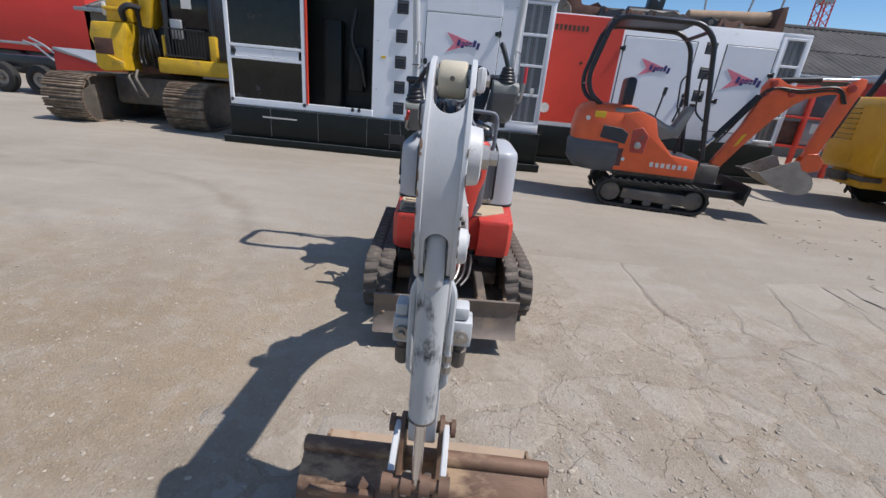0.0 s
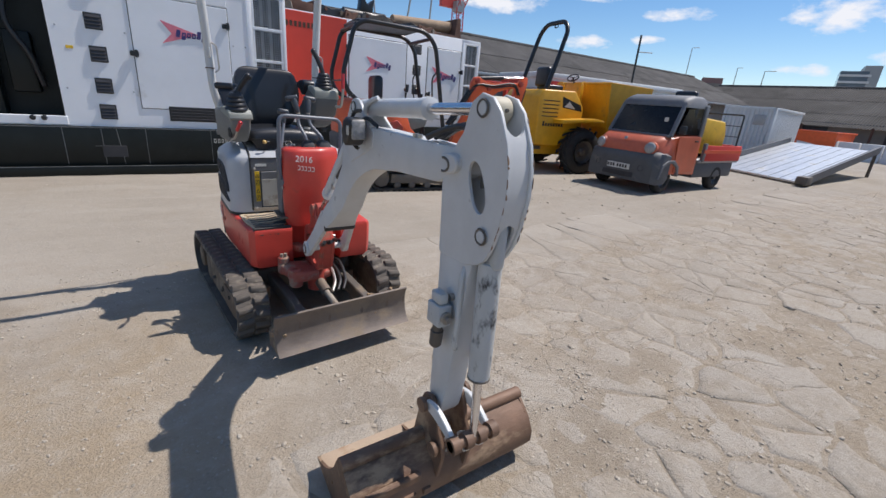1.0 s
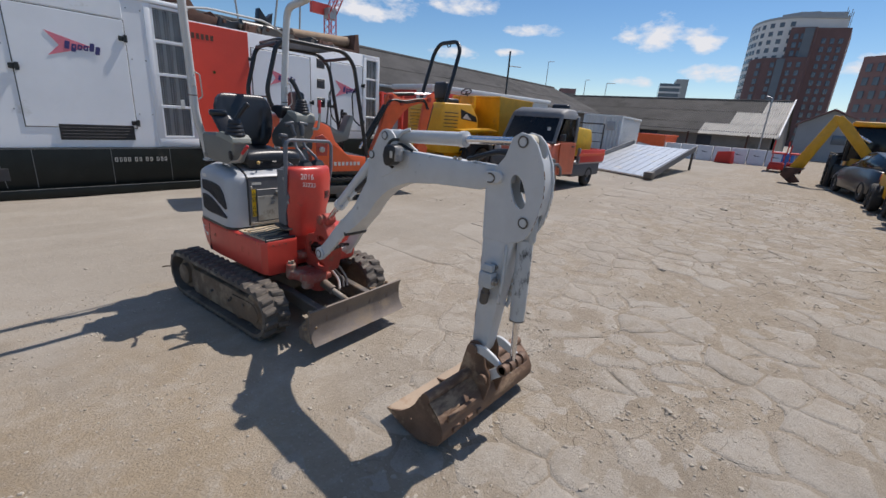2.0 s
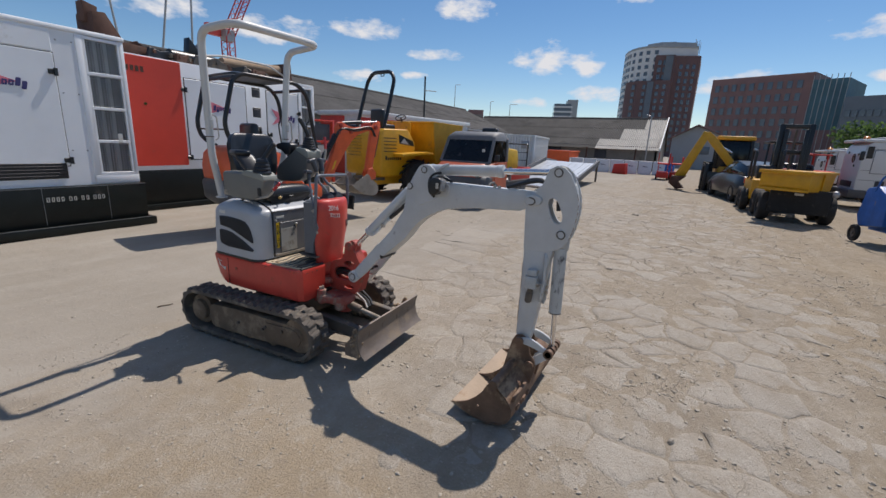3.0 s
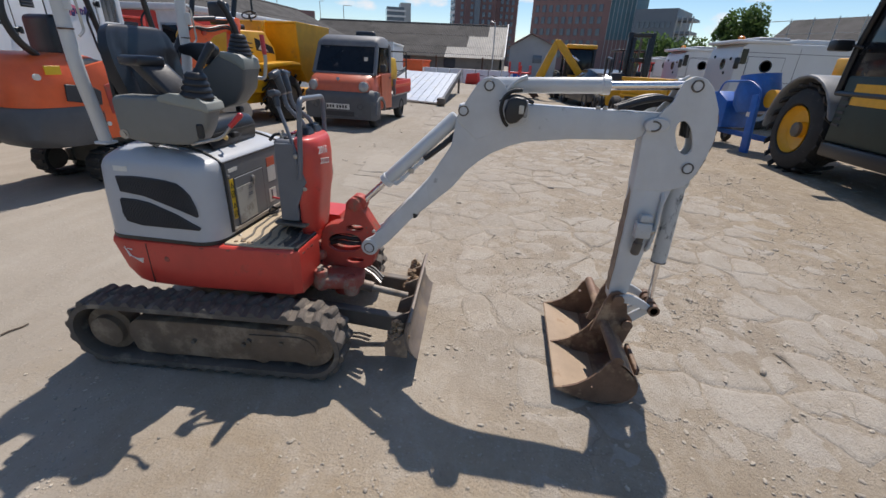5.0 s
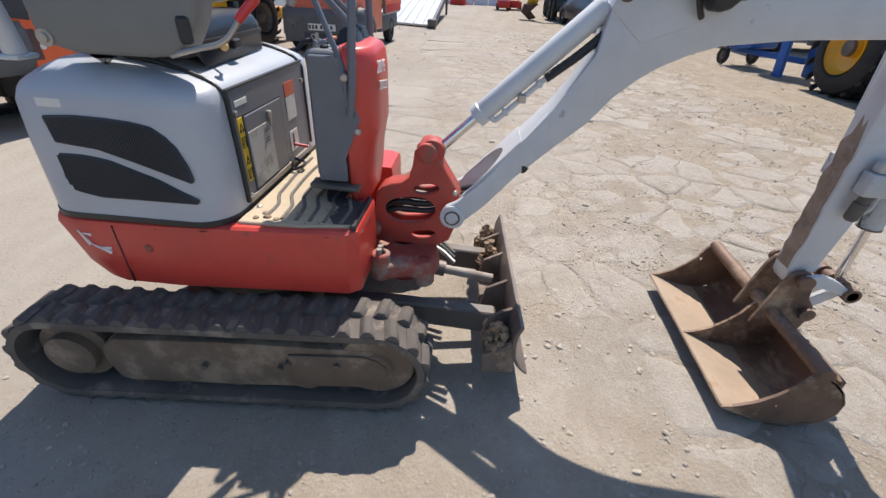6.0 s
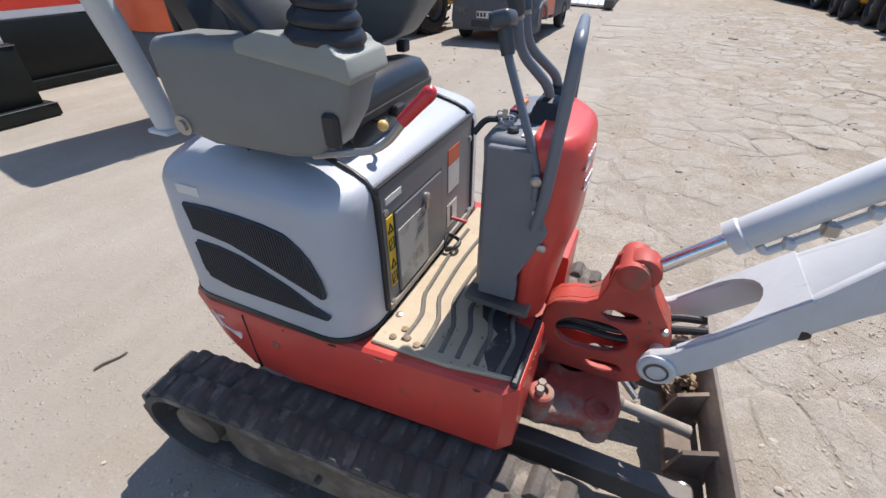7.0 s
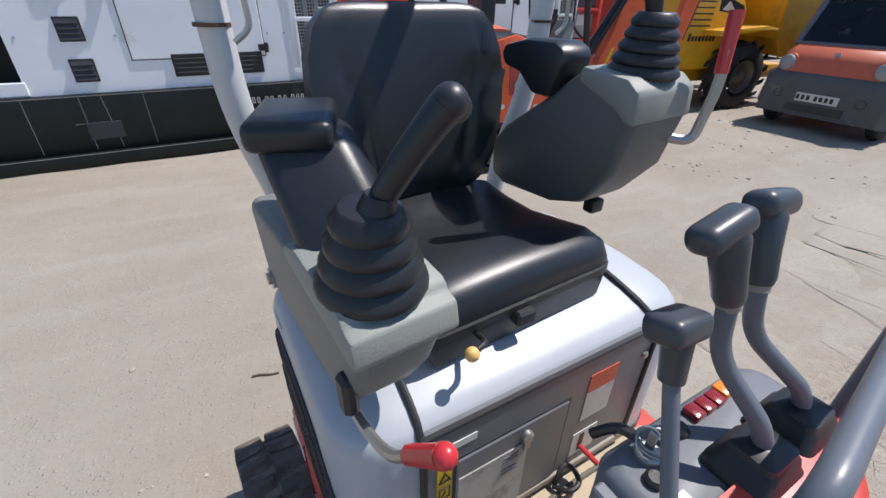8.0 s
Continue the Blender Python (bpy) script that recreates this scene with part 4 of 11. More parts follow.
    part("cover_label", rbox((-0.3575, 0.325, 0.958), (-0.350, 0.395, 0.982), 0.001, 1), label_white, cover, "bleached remains of a sticker")
    # front panel of the engine bay
    yp = -0.0535
    panel = part("front_panel", rbox((-0.225, yp - 0.004, 0.655), (0.315, yp + 0.02, 0.998), 0.004, 1), panel_grey, root, "dark grey steel panel with worn stickers")
    part("panel_edge", rbox((-0.232, yp - 0.006, 0.655), (-0.222, yp + 0.01, 1.0), 0.002, 1), hose_black, panel)
    bm = B()
    tube(bm, [(-0.228, yp - 0.004, 0.66), (-0.228, yp - 0.004, 0.975), (-0.228, -0.043, 0.998), (-0.226, -0.030, 1.011), (-0.224, 0.0, 1.026), (-0.222, 0.05, 1.043), (-0.222, 0.12, 1.061), (-0.222, 0.22, 1.075)], 0.0065, 10)
    part("panel_seal", bm, hose_black, panel)
    bm = B()
    tube(bm, [(0.318, yp - 0.003, 0.68), (0.318, yp - 0.003, 0.975), (0.318, -0.043, 0.998), (0.316, -0.030, 1.011), (0.312, 0.0, 1.026), (0.305, 0.05, 1.043), (0.298, 0.12, 1.061), (0.29, 0.22, 1.075)], 0.0075, 10)
    part("panel_seal", bm, hose_black, panel)
    yl = yp - 0.0045
    part("hatch_gap", rbox((-0.173, yl - 0.0012, 0.670), (0.090, yl + 0.0015, 0.917), 0.0005, 1), label_black, panel)
    part("panel_top_seam", rbox((-0.228, yp - 0.0065, 0.994), (0.318, yp + 0.004, 1.001), 0.0015, 1), hose_black, panel)
    part("panel_hatch", rbox((-0.168, yl - 0.004, 0.675), (0.085, yl + 0.002, 0.912), 0.003, 1), panel_grey, panel)
    part("sticker", rbox((-0.205, yl - 0.001, 0.716), (-0.176, yl + 0.002, 0.913), 0.0005, 1), label_yellow, panel, "yellow warning sticker with black triangles")
    for z in (0.885, 0.785):
        tri = pierced(B(), [(-0.203, z - 0.013), (-0.179, z - 0.013), (-0.191, z + 0.013)], [[(-0.199, z - 0.0105), (-0.183, z - 0.0105), (-0.191, z + 0.008)]], "y", yl - 0.003, yl - 0.0012)
        part("warning_sign", tri, label_black, panel)
        low = z - 0.045
        part("warning_sign", pierced(B(), [(-0.202, low - 0.016), (-0.180, low - 0.016), (-0.180, low + 0.016), (-0.202, low + 0.016)], [[(-0.2, low - 0.014), (-0.182, low - 0.014), (-0.182, low + 0.014), (-0.2, low + 0.014)]], "y", yl - 0.003, yl - 0.0012), label_black, panel)
        part("warning_sign", tube(B(), [(-0.198, yl - 0.0015, low - 0.011), (-0.189, yl - 0.0015, low + 0.002), (-0.192, yl - 0.0015, low + 0.011)], 0.0013, 5), label_black, panel)
    part("sticker", rbox((-0.165, yl - 0.0062, 0.682), (-0.012, yl - 0.003, 0.862), 0.001, 1), sheet_faded, panel, "faded dusty instruction sheet")
    part("panel_sill", rbox((-0.222, yl - 0.006, 0.652), (0.312, yl + 0.002, 0.672), 0.002, 1), dusty_steel, panel, "dusty bare steel sill")
    for z in (0.845, 0.835, 0.81, 0.80):
        part("print_line", rbox((-0.07, yl - 0.0072, z), (-0.035, yl - 0.0058, z + 0.004), 0.0003, 1), panel_grey, panel)
    part("sticker", rbox((-0.20, yl - 0.001, 0.945), (-0.13, yl + 0.002, 0.962), 0.0005, 1), label_white, panel)
    part("sticker", rbox((0.135, yl - 0.001, 0.90), (0.215, yl + 0.002, 0.948), 0.0005, 1), label_red, panel, "orange and white danger sticker")
    part("sticker", rbox((0.135, yl - 0.001, 0.815), (0.215, yl + 0.002, 0.898), 0.0005, 1), label_white, panel)
    part("sticker", rbox((0.128, yl - 0.001, 0.70), (0.20, yl + 0.002, 0.775), 0.0005, 1), label_white, panel)
    part("throttle_slot", rbox((0.150, yl - 0.002, 0.71), (0.163, yl + 0.002, 0.765), 0.0005, 1), label_black, panel)
    bm = B()
    cyl(bm, (0.157, yl, 0.722), (0.166, yl - 0.05, 0.712), 0.006, n=8)
    part("throttle_lever", bm, knob_red, panel, "small red throttle lever")
    bm = B()
    spun(bm, (-0.02, yl - 0.004, 0.883), (0, -1, 0), ((0, 0.012), (0.008, 0.012), (0.012, 0.008)), 12)
    box(bm, (-0.027, yl - 0.012, 0.85), (-0.013, yl - 0.003, 0.88))
    part("hatch_lock", bm, bolt_steel, panel)
    for x, z in ((-0.205, 0.93), (-0.205, 0.67), (0.295, 0.93), (0.295, 0.675)):
        bm = B()
        spun(bm, (x, yl + 0.002, z), (0, -1, 0), ((0, 0.009), (0.006, 0.009), (0.009, 0.005)), 8)
        part("panel_bolt", bm, bolt_steel, panel)
    bm = B()
    tube(bm, curve_pts([(0.085, -0.07, 0.645), (0.10, -0.10, 0.655), (0.13, -0.10, 0.66), (0.14, -0.075, 0.665), (0.125, -0.06, 0.675), (0.10, -0.065, 0.668), (0.09, -0.07, 0.652)]), 0.006, 8)
    part("cable_loop", bm, hose_black, root)
    # foot plate with its ribbed mat
    mat_pts = [(-0.315, -0.055), (-0.31, -0.25), (-0.285, -0.405), (-0.12, -0.405), (-0.10, -0.33), (0.25, -0.33), (0.40, -0.20), (0.40, -0.055)]
    floor = part("foot_plate", bevel(prism(B(), mat_pts, "z", 0.622, 0.634), 0.003, 1), floor_mat, root, "ribbed floor mat covered with pale dust")
    for i in range(6):
        y = -0.092 - i * 0.050
        end = (0.24, 0.24, 0.20, -0.045, -0.05, -0.10)[i]
        pts = []
        for j in range(22):
            x = -0.282 + (end + 0.282) * j / 21
            k = min(1.0, max(0.0, (-0.10 - x) / 0.10))
            pts.append((x, y - 0.030 * k * k * (3 - 2 * k) + 0.008 * math.sin(9 * x + i), 0.6350))
        part("mat_rib", tube(B(), pts, 0.0064, 6), mat_rib, floor)
    rnd = random.Random(5)
    for k in range(22):
        x, y = rnd.uniform(-0.30, 0.02), rnd.uniform(-0.39, -0.20)
        part("soil_crumb", ball(B(), (x, y, 0.636), rnd.uniform(0.002, 0.0045), 5, (1, 1, 0.6)), soil, floor)
    bare = [(-0.285, -0.345), (-0.235, -0.315), (-0.17, -0.330), (-0.13, -0.275), (-0.06, -0.250), (0.02, -0.262), (0.12, -0.255), (0.24, -0.290), (0.245, -0.327), (-0.102, -0.327), (-0.122, -0.402), (-0.278, -0.402)]
    part("worn_patch", prism(B(), bare, "z", 0.6338, 0.6356), mat_bare, floor, "worn patch of bare black rubber")
    for k, (x, y) in enumerate(((-0.285, -0.10), (-0.275, -0.135), (-0.285, -0.165), (-0.25, -0.115), (-0.21, -0.076))):
        bm = B()
        spun(bm, (x, y, 0.633), (0, 0, 1), ((0, 0.010), (0.005, 0.009), (0.007, 0.004)), 10)
        part("mat_stud", bm, soil if k < 4 else bolt_steel, floor)
    bm = B()
    box(bm, (-0.30, -0.418, 0.620), (-0.08, -0.400, 0.640))
    part("floor_edge", bevel(bm, 0.004, 1), hose_black, root)


def front_console(root):
    def ring(x0, x1, y0, y1, r, z):
        return rounded_rect(x0, x1, y0, y1, r, z, 4)

    def bow(x0, x1, y0, y1, r, z):
        ring_pts = rounded_rect(x0, x1, y0, y1, r, z, 6)
        ring_pts += [(x0 + r + (x1 - x0 - 2 * r) * i / 10, y0, z) for i in range(1, 10)]
        return [(x - 0.012, y + min(0.8 * (y1 - y0), 0.9 * max(0.0, abs(x - 0.05) - 0.07) ** 1.25) * (y1 - y) / (y1 - y0), z) for x, y, z in ring_pts]

    rings = [bow(-0.080, 0.19, -0.405, -0.34, 0.03, 0.626), bow(-0.090, 0.20, -0.417, -0.34, 0.035, 0.70), bow(-0.096, 0.22, -0.428, -0.34, 0.035, 0.80), bow(-0.098, 0.245, -0.444, -0.34, 0.035, 0.88),
             bow(-0.098, 0.255, -0.446, -0.34, 0.035, 1.03), bow(-0.096, 0.25, -0.440, -0.34, 0.035, 1.085), bow(-0.088, 0.24, -0.430, -0.339, 0.03, 1.104), bow(-0.074, 0.225, -0.416, -0.339, 0.025, 1.109)]
    con = part("front_cover", loft(B(), rings), red_paint, root, "bright red plastic front cover with chalk marks", smooth=50)
    rings = [ring(-0.02, 0.20, -0.342, -0.225, 0.02, 0.626), ring(-0.07, 0.235, -0.342, -0.222, 0.03, 0.70), ring(-0.096, 0.25, -0.342, -0.235, 0.03, 1.04), ring(-0.094, 0.248, -0.342, -0.232, 0.03, 1.082), ring(-0.086, 0.238, -0.340, -0.240, 0.03, 1.094), ring(-0.075, 0.226, -0.336, -0.252, 0.025, 1.098)]
    inner = part("inner_cover", loft(B(), rings), console_slate, root, "slate grey plastic cover round the controls", smooth=50)
    part("side_panel", bevel(prism(B(), [(-0.252, 0.70), (-0.345, 0.70), (-0.347, 0.755), (-0.343, 0.775), (-0.400, 0.908), (-0.392, 0.93), (-0.363, 1.015), (-0.348, 1.085), (-0.255, 1.085)], "x", -0.1135, -0.095), 0.003, 1), console_slate, inner, "slate grey plastic side panel")
    for y, z in ((-0.372, 0.955), (-0.392, 0.872)):
        part("panel_bolt", spun(B(), (-0.113, y, z), (-1, 0, 0), ((0, 0.011), (0.005, 0.010), (0.007, 0.005)), 10), bolt_steel, inner)
    bm = B()
    prism(bm, [(-0.385, 0.672), (-0.24, 0.678), (-0.222, 0.684), (-0.222, 0.696), (-0.385, 0.686)], "x", -0.135, -0.075)
    part("pedal", bevel(bm, 0.004, 1), steel_dark, root, "dusty folding foot pedal")
    bm = B()
    for i in range(5):
        z = 0.885 + i * 0.011
        box(bm, (-0.030 - i * 0.001, -0.008, z), (0.030, 0.008, z + 0.004), Matrix.Translation((0.178, -0.408, 0)) @ Matrix.Rotation(radians(29), 4, "Z"))
    tagged(part("cover_slots", bm, label_black, con), kind="stuff")
    lettering("chalk_writing", "2016", 0.052, Matrix.Translation((-0.050, -0.4455, 1.035)) @ Matrix.Rotation(radians(90), 4, "X") @ Matrix.Rotation(radians(-5), 4, "Z"), marker_white, con)
    for k, (x, w) in enumerate(((-0.035, 0.014), (-0.015, 0.012), (0.003, 0.014), (0.023, 0.018), (0.047, 0.016))):
        bm = B()
        box(bm, (x, -0.450, 0.985 - k * 0.003), (x + w, -0.4465, 0.989 - k * 0.003))
        box(bm, (x, -0.450, 1.008 - k * 0.003), (x + w, -0.4465, 1.011 - k * 0.003))
        box(bm, (x + w - 0.003, -0.450, 0.985 - k * 0.003), (x + w, -0.4465, 1.011 - k * 0.003))
        part("chalk_stroke", bm, marker_white, con)
    # switches and key on top
    for x, y, r in ((-0.033, -0.265, 0.017), (-0.055, -0.29, 0.012), (0.03, -0.262, 0.013)):
        bm = B()
        spun(bm, (x, y, 1.096), (0, 0, 1), ((0, r), (0.008, r), (0.012, r * 0.7)), 14)
        part("switch", bm, bolt_steel if r > 0.015 else hose_black, inner)
    bm = B()
    box(bm, (-0.035, -0.268, 1.106), (-0.031, -0.258, 1.135))
    tube(bm, [(-0.034 + 0.02 * math.cos(t), -0.262 + 0.014 * math.sin(t), 1.118 + 0.012 * math.sin(t)) for t in (6.28 * i / 14 for i in range(15))], 0.0015, 5)
    part("ignition_key", bm, bolt_steel, inner, "ignition key with a wire ring")
    bm = B()
    tube(bm, curve_pts([(-0.036, -0.25, 1.115), (-0.045, -0.225, 1.110), (-0.06, -0.205, 1.085)]), 0.007, 8)
    part("key_fob", bm, hose_black, inner)
    bm = B()
    for dz, r, z in ((0.0, 0.022, 1.109), (0.003, 0.020, 1.113)):
        tube(bm, [(-0.02 + r * math.cos(t), -0.262 + r * math.sin(t), z) for t in (6.28 * i / 16 for i in range(17))], 0.0022, 5)
    part("key_wire", bm, galvanised, inner)
    for x in (0.060, 0.083, 0.106):
        part("lamp_lens", rbox((x, -0.268, 1.092), (x + 0.021, -0.245, 1.108), 0.003, 2), lens_red, inner, "dark red indicator lens")
    part("lamp_lens", rbox((0.129, -0.265, 1.092), (0.156, -0.242, 1.109), 0.003, 2), amber, inner, "amber indicator lens")
    part("sticker", rbox((-0.075, -0.335, 1.098), (-0.035, -0.312, 1.1005), 0.0004, 1), label_white, inner)
    # grab rail
    bm = B()
    tube(bm, bent([(-0.118, -0.372, 0.92), (-0.124, -0.385, 0.99), (-0.120, -0.403, 1.29), (0.262, -0.350, 1.275), (0.262, -0.350, 1.08), (0.24, -0.352, 1.0)], 0.045, 6), 0.0118, 14)
    part("grab_rail", bm, lever_grey, root, "grey tubular grab rail")
    # levers
    bm = B()
    tube(bm, bent([(-0.112, -0.364, 0.985), (-0.112, -0.362, 1.05), (-0.056, -0.264, 1.25)], 0.05), 0.0085, 14)
    lv = part("lever", bm, lever_grey, root, "grey steel control lever with black grip")
    bm = rbox((-0.032, -0.021, 0.0), (0.030, 0.021, 0.030), 0.010, 3)
    cyl(bm, (0.004, 0, -0.045), (0.004, 0, 0.01), 0.013, 0.016, 12)
    part("grip", moved(bm, Matrix.Translation((-0.057, -0.257, 1.287)) @ Matrix.Rotation(radians(8), 4, "Y") @ Matrix.Rotation(radians(-14), 4, "X")), grip_rubber, lv, "dark grey rubber T-grip")
    bm = B()
    spun(bm, (-0.118, -0.364, 1.032), (-1, 0, 0), ((0, 0.012), (0.01, 0.012), (0.013, 0.007)), 10)
    part("lever_bolt", bm, bolt_steel, lv)
    for bx, by, gx, gy, hx, hy, flip in ((0.060, -0.335, 0.030, -0.254, 0.010, -0.235, 1), (0.160, -0.330, 0.092, -0.252, 0.104, -0.224, -1)):
        bm = B()
        tube(bm, bent([(bx, by, 1.120), (bx - 0.010, by + 0.004, 1.166), (gx - 0.004 * flip, gy - 0.012, 1.236), (gx, gy, 1.300)], 0.045, 10), 0.0105, 16)
        lv = part("lever", bm, lever_grey, root, "cranked grey travel lever with black grip")
        gm = Matrix.Translation((gx, gy, 1.300)) @ Matrix.Rotation(math.atan2(hx - gx, 0.085), 4, "Y") @ Matrix.Rotation(-math.atan2(hy - gy, 0.085), 4, "X")
        bm = B()
        spun(bm, (0, 0, 0), (0, 0, 1), ((0, 0.0140), (0.008, 0.0165), (0.04, 0.0175), (0.075, 0.0200), (0.088, 0.016)), 16)
        part("grip", moved(bm, gm), grip_rubber, lv, "dark grey rubber pistol grip")
        part("grip_head", moved(rbox((-0.047 if flip > 0 else -0.028, -0.018, 0.074), (0.028 if flip > 0 else 0.047, 0.018, 0.105), 0.013, 4), gm), grip_rubber, lv)
        part("grip_collar", moved(cyl(B(), (0, 0, -0.008), (0, 0, 0.001), 0.0125, n=12), gm), dusty_steel, lv)
        bm = B()
        loft(bm, [rounded_rect(bx - s, bx + s, by - s * 0.85, by + s * 0.85, s * 0.3, z, 3) for s, z in ((0.047, 1.096), (0.045, 1.108), (0.040, 1.114), (0.036, 1.128), (0.032, 1.132), (0.030, 1.140), (0.014, 1.147))])
        part("lever_boot", bm, black_rubber, lv, "square pleated rubber boot")


def boot(bm, c, r0, r1, h, m=None, steps=5):
    """A rubber bellows."""
    prof = []
    for i in range(steps):
        t0, t1 = i / steps, (i + 1) / steps
        ra = r0 + (r1 - r0) * t0
        rb = r0 + (r1 - r0) * t1
        prof += [(h * t0, ra * 0.985), (h * (t0 + 0.16 / steps), ra * 1.01), (h * (t0 + 0.42 / steps), ra * 0.99), (h * (t1 - 0.22 / steps), rb * 0.985), (h * (t1 - 0.06 / steps), rb * 0.93)]
    prof.append((h, r1 * 0.85))
    spun(bm, (0, 0, 0), (0, 0, 1), prof, 22)
    moved(bm, m if m is not None else Matrix.Translation(c))
    return bm


def seat_and_consoles(root):
    sm = Matrix.Translation((0.03, 0.14, 0)) @ Matrix.Rotation(radians(3), 4, "Z")
    bmx = Matrix.Translation((-0.01, 0.065, 0)) @ sm
    # cushion: lofted across its depth, with a raised rim
    rings = []
    for y, zt, hw in ((-0.105, 1.128, 0.205), (-0.098, 1.155, 0.218), (-0.075, 1.176, 0.228), (-0.03, 1.180, 0.234), (0.04, 1.168, 0.234), (0.12, 1.158, 0.228), (0.20, 1.165, 0.22), (0.27, 1.185, 0.205)):
        top = [(hw * math.cos(a), zt - 0.05 + (0.05 + 0.010 * (abs(math.cos(a)) ** 3)) * (math.sin(a) ** 0.6 if math.sin(a) > 1e-6 else 0.0)) for a in (math.pi * i / 16 for i in range(17))]
        rings.append([(x, y, z) for x, z in top] + [(-hw * 0.96, y, zt - 0.085), (hw * 0.96, y, zt - 0.085)])
    cushion = part("seat_cushion", moved(loft(B(), rings), sm), vinyl, root, "worn black vinyl seat cushion", smooth=50)
    part("seat_piping", moved(loft(B(), [rounded_rect(-0.238, 0.238, -0.112, 0.19, 0.05, z, 5) for z in (1.098, 1.112)]), sm), hose_black, cushion)
    part("seat_base", moved(rbox((-0.19, -0.06, 1.06), (0.19, 0.2, 1.10), 0.012), sm), steel_dark, root)
    # backrest: rows rising from the cushion
    rings = []
    for z, hw, yf, yb in ((1.175, 0.14, 0.175, 0.235), (1.20, 0.165, 0.165, 0.245), (1.25, 0.192, 0.165, 0.258), (1.32, 0.212, 0.172, 0.268), (1.36, 0.218, 0.178, 0.272), (1.40, 0.222, 0.185, 0.276), (1.435, 0.221, 0.191, 0.280), (1.47, 0.218, 0.198, 0.284),
                          (1.52, 0.200, 0.208, 0.288), (1.545, 0.178, 0.215, 0.286), (1.558, 0.150, 0.225, 0.280), (1.562, 0.12, 0.235, 0.272)):
        ring = []
        for i in range(31):
            t = -1 + 2 * i / 30
            bulge = -0.035 * (1 - abs(t) ** 3)
            split = 0.56 + 0.35 * min(1.0, max(0.0, (z - 1.36) / 0.14)) ** 2
            sewn = 0.011 * math.exp(-((abs(t) - split) / 0.055) ** 2) * (1 if 1.2 < z < 1.5 else 0)
            ring.append((hw * t, yf + bulge * -0.55 + 0.018 * abs(t) ** 4 + sewn, z))
        for i in range(31):
            t = 1 - 2 * i / 30
            ring.append((hw * t * 0.99, yb - 0.02 * abs(t) ** 4, z))
        rings.append(ring)
    back = part("backrest", moved(loft(B(), rings), bmx), vinyl, root, "black vinyl backrest with stitched side panels", smooth=50)
    part("back_panel", moved(rbox((-0.18, 0.27, 1.20), (0.18, 0.295, 1.50), 0.02), bmx), hose_black, back)
    # left control box with joystick and armrest
    prof = [(0.325, 1.115), (0.322, 1.268), (0.30, 1.283), (0.11, 1.283), (0.065, 1.300), (-0.062, 1.288), (-0.086, 1.272), (-0.094, 1.240), (-0.070, 1.165), (-0.022, 1.106), (0.0, 1.094), (0.06, 1.088), (0.24, 1.090)]
    m = Matrix.Translation((-0.272, 0.0, 0)) @ Matrix.Rotation(radians(5), 4, "Z")
    bm = prism(B(), prof, "x", -0.063, 0.063)
    for v in bm.verts:
        v.co.y += 0.010 if v.co.y < -0.06 and v.co.x > 0 else 0.0
        if v.co.z < 1.2:
            v.co.x *= 0.86
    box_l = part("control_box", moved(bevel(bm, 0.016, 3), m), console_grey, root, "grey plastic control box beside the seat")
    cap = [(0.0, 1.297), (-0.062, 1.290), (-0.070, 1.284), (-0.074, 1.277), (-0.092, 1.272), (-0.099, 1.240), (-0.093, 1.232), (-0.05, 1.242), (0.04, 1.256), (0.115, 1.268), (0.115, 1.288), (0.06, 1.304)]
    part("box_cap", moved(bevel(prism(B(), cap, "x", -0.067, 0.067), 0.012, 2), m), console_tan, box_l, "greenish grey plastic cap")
    bm = B()
    spun(bm, (-0.050, 0.300, 1.125), (-1, 0, 0), ((0, 0.02), (0.008, 0.02), (0.008, 0.011), (0.014, 0.011)), 14)
    part("box_bolt", moved(bm, m), bolt_steel, box_l)
    part("box_slot", moved(rbox((-0.0695, -0.06, 1.125), (-0.05, -0.03, 1.185), 0.006, 1, Matrix.Rotation(0, 4, "X")), m), hose_black, box_l)
    jm = Matrix.Translation((-0.277, -0.026, 1.288)) @ Matrix.Rotation(radians(6), 4, "X")
    stick = part("joystick_boot", boot(B(), None, 0.065, 0.036, 0.100, jm, 4), black_rubber, root, "pleated black rubber joystick boot", smooth=40)
    bm = B()
    path = [(-0.268, -0.045, 1.385), (-0.264, -0.046, 1.40), (-0.247, -0.056, 1.432), (-0.224, -0.068, 1.468), (-0.212, -0.074, 1.485)]
    tube(bm, curve_pts(path, 4), 0.0135, 14, 0.0175)
    ball(bm, (-0.209, -0.075, 1.488), 0.0178, 14)
    ball(bm, (-0.199, -0.070, 1.482), 0.015, 12)
    part("joystick", bm, black_rubber, root, "shiny black joystick handle", smooth=60)
    bm = B()
    spun(bm, (-0.273, -0.043, 1.375), (0.2, -0.1, 1), ((0, 0.024), (0.015, 0.020), (0.026, 0.016)), 14)
    part("joystick_collar", bm, black_rubber, stick)
    bm = prism(B(), [(0.06, 1.275), (0.145, 1.275), (0.235, 1.42), (0.13, 1.42)], "x", -0.348, -0.225)
    for v in bm.verts:
        v.co.x += (0.42 if v.co.x < -0.3 else 0.55) * (1.42 - v.co.z)
        v.co.y -= 0.25 * (1.42 - v.co.z)
    turn = Matrix.Translation((-0.295, 0.18, 0)) @ Matrix.Rotation(radians(-20), 4, "Z") @ Matrix.Translation((0.295, -0.18, 0))
    rest = part("armrest", moved(bevel(bm, 0.022, 3), turn), vinyl, root, "padded black armrest", smooth=50)
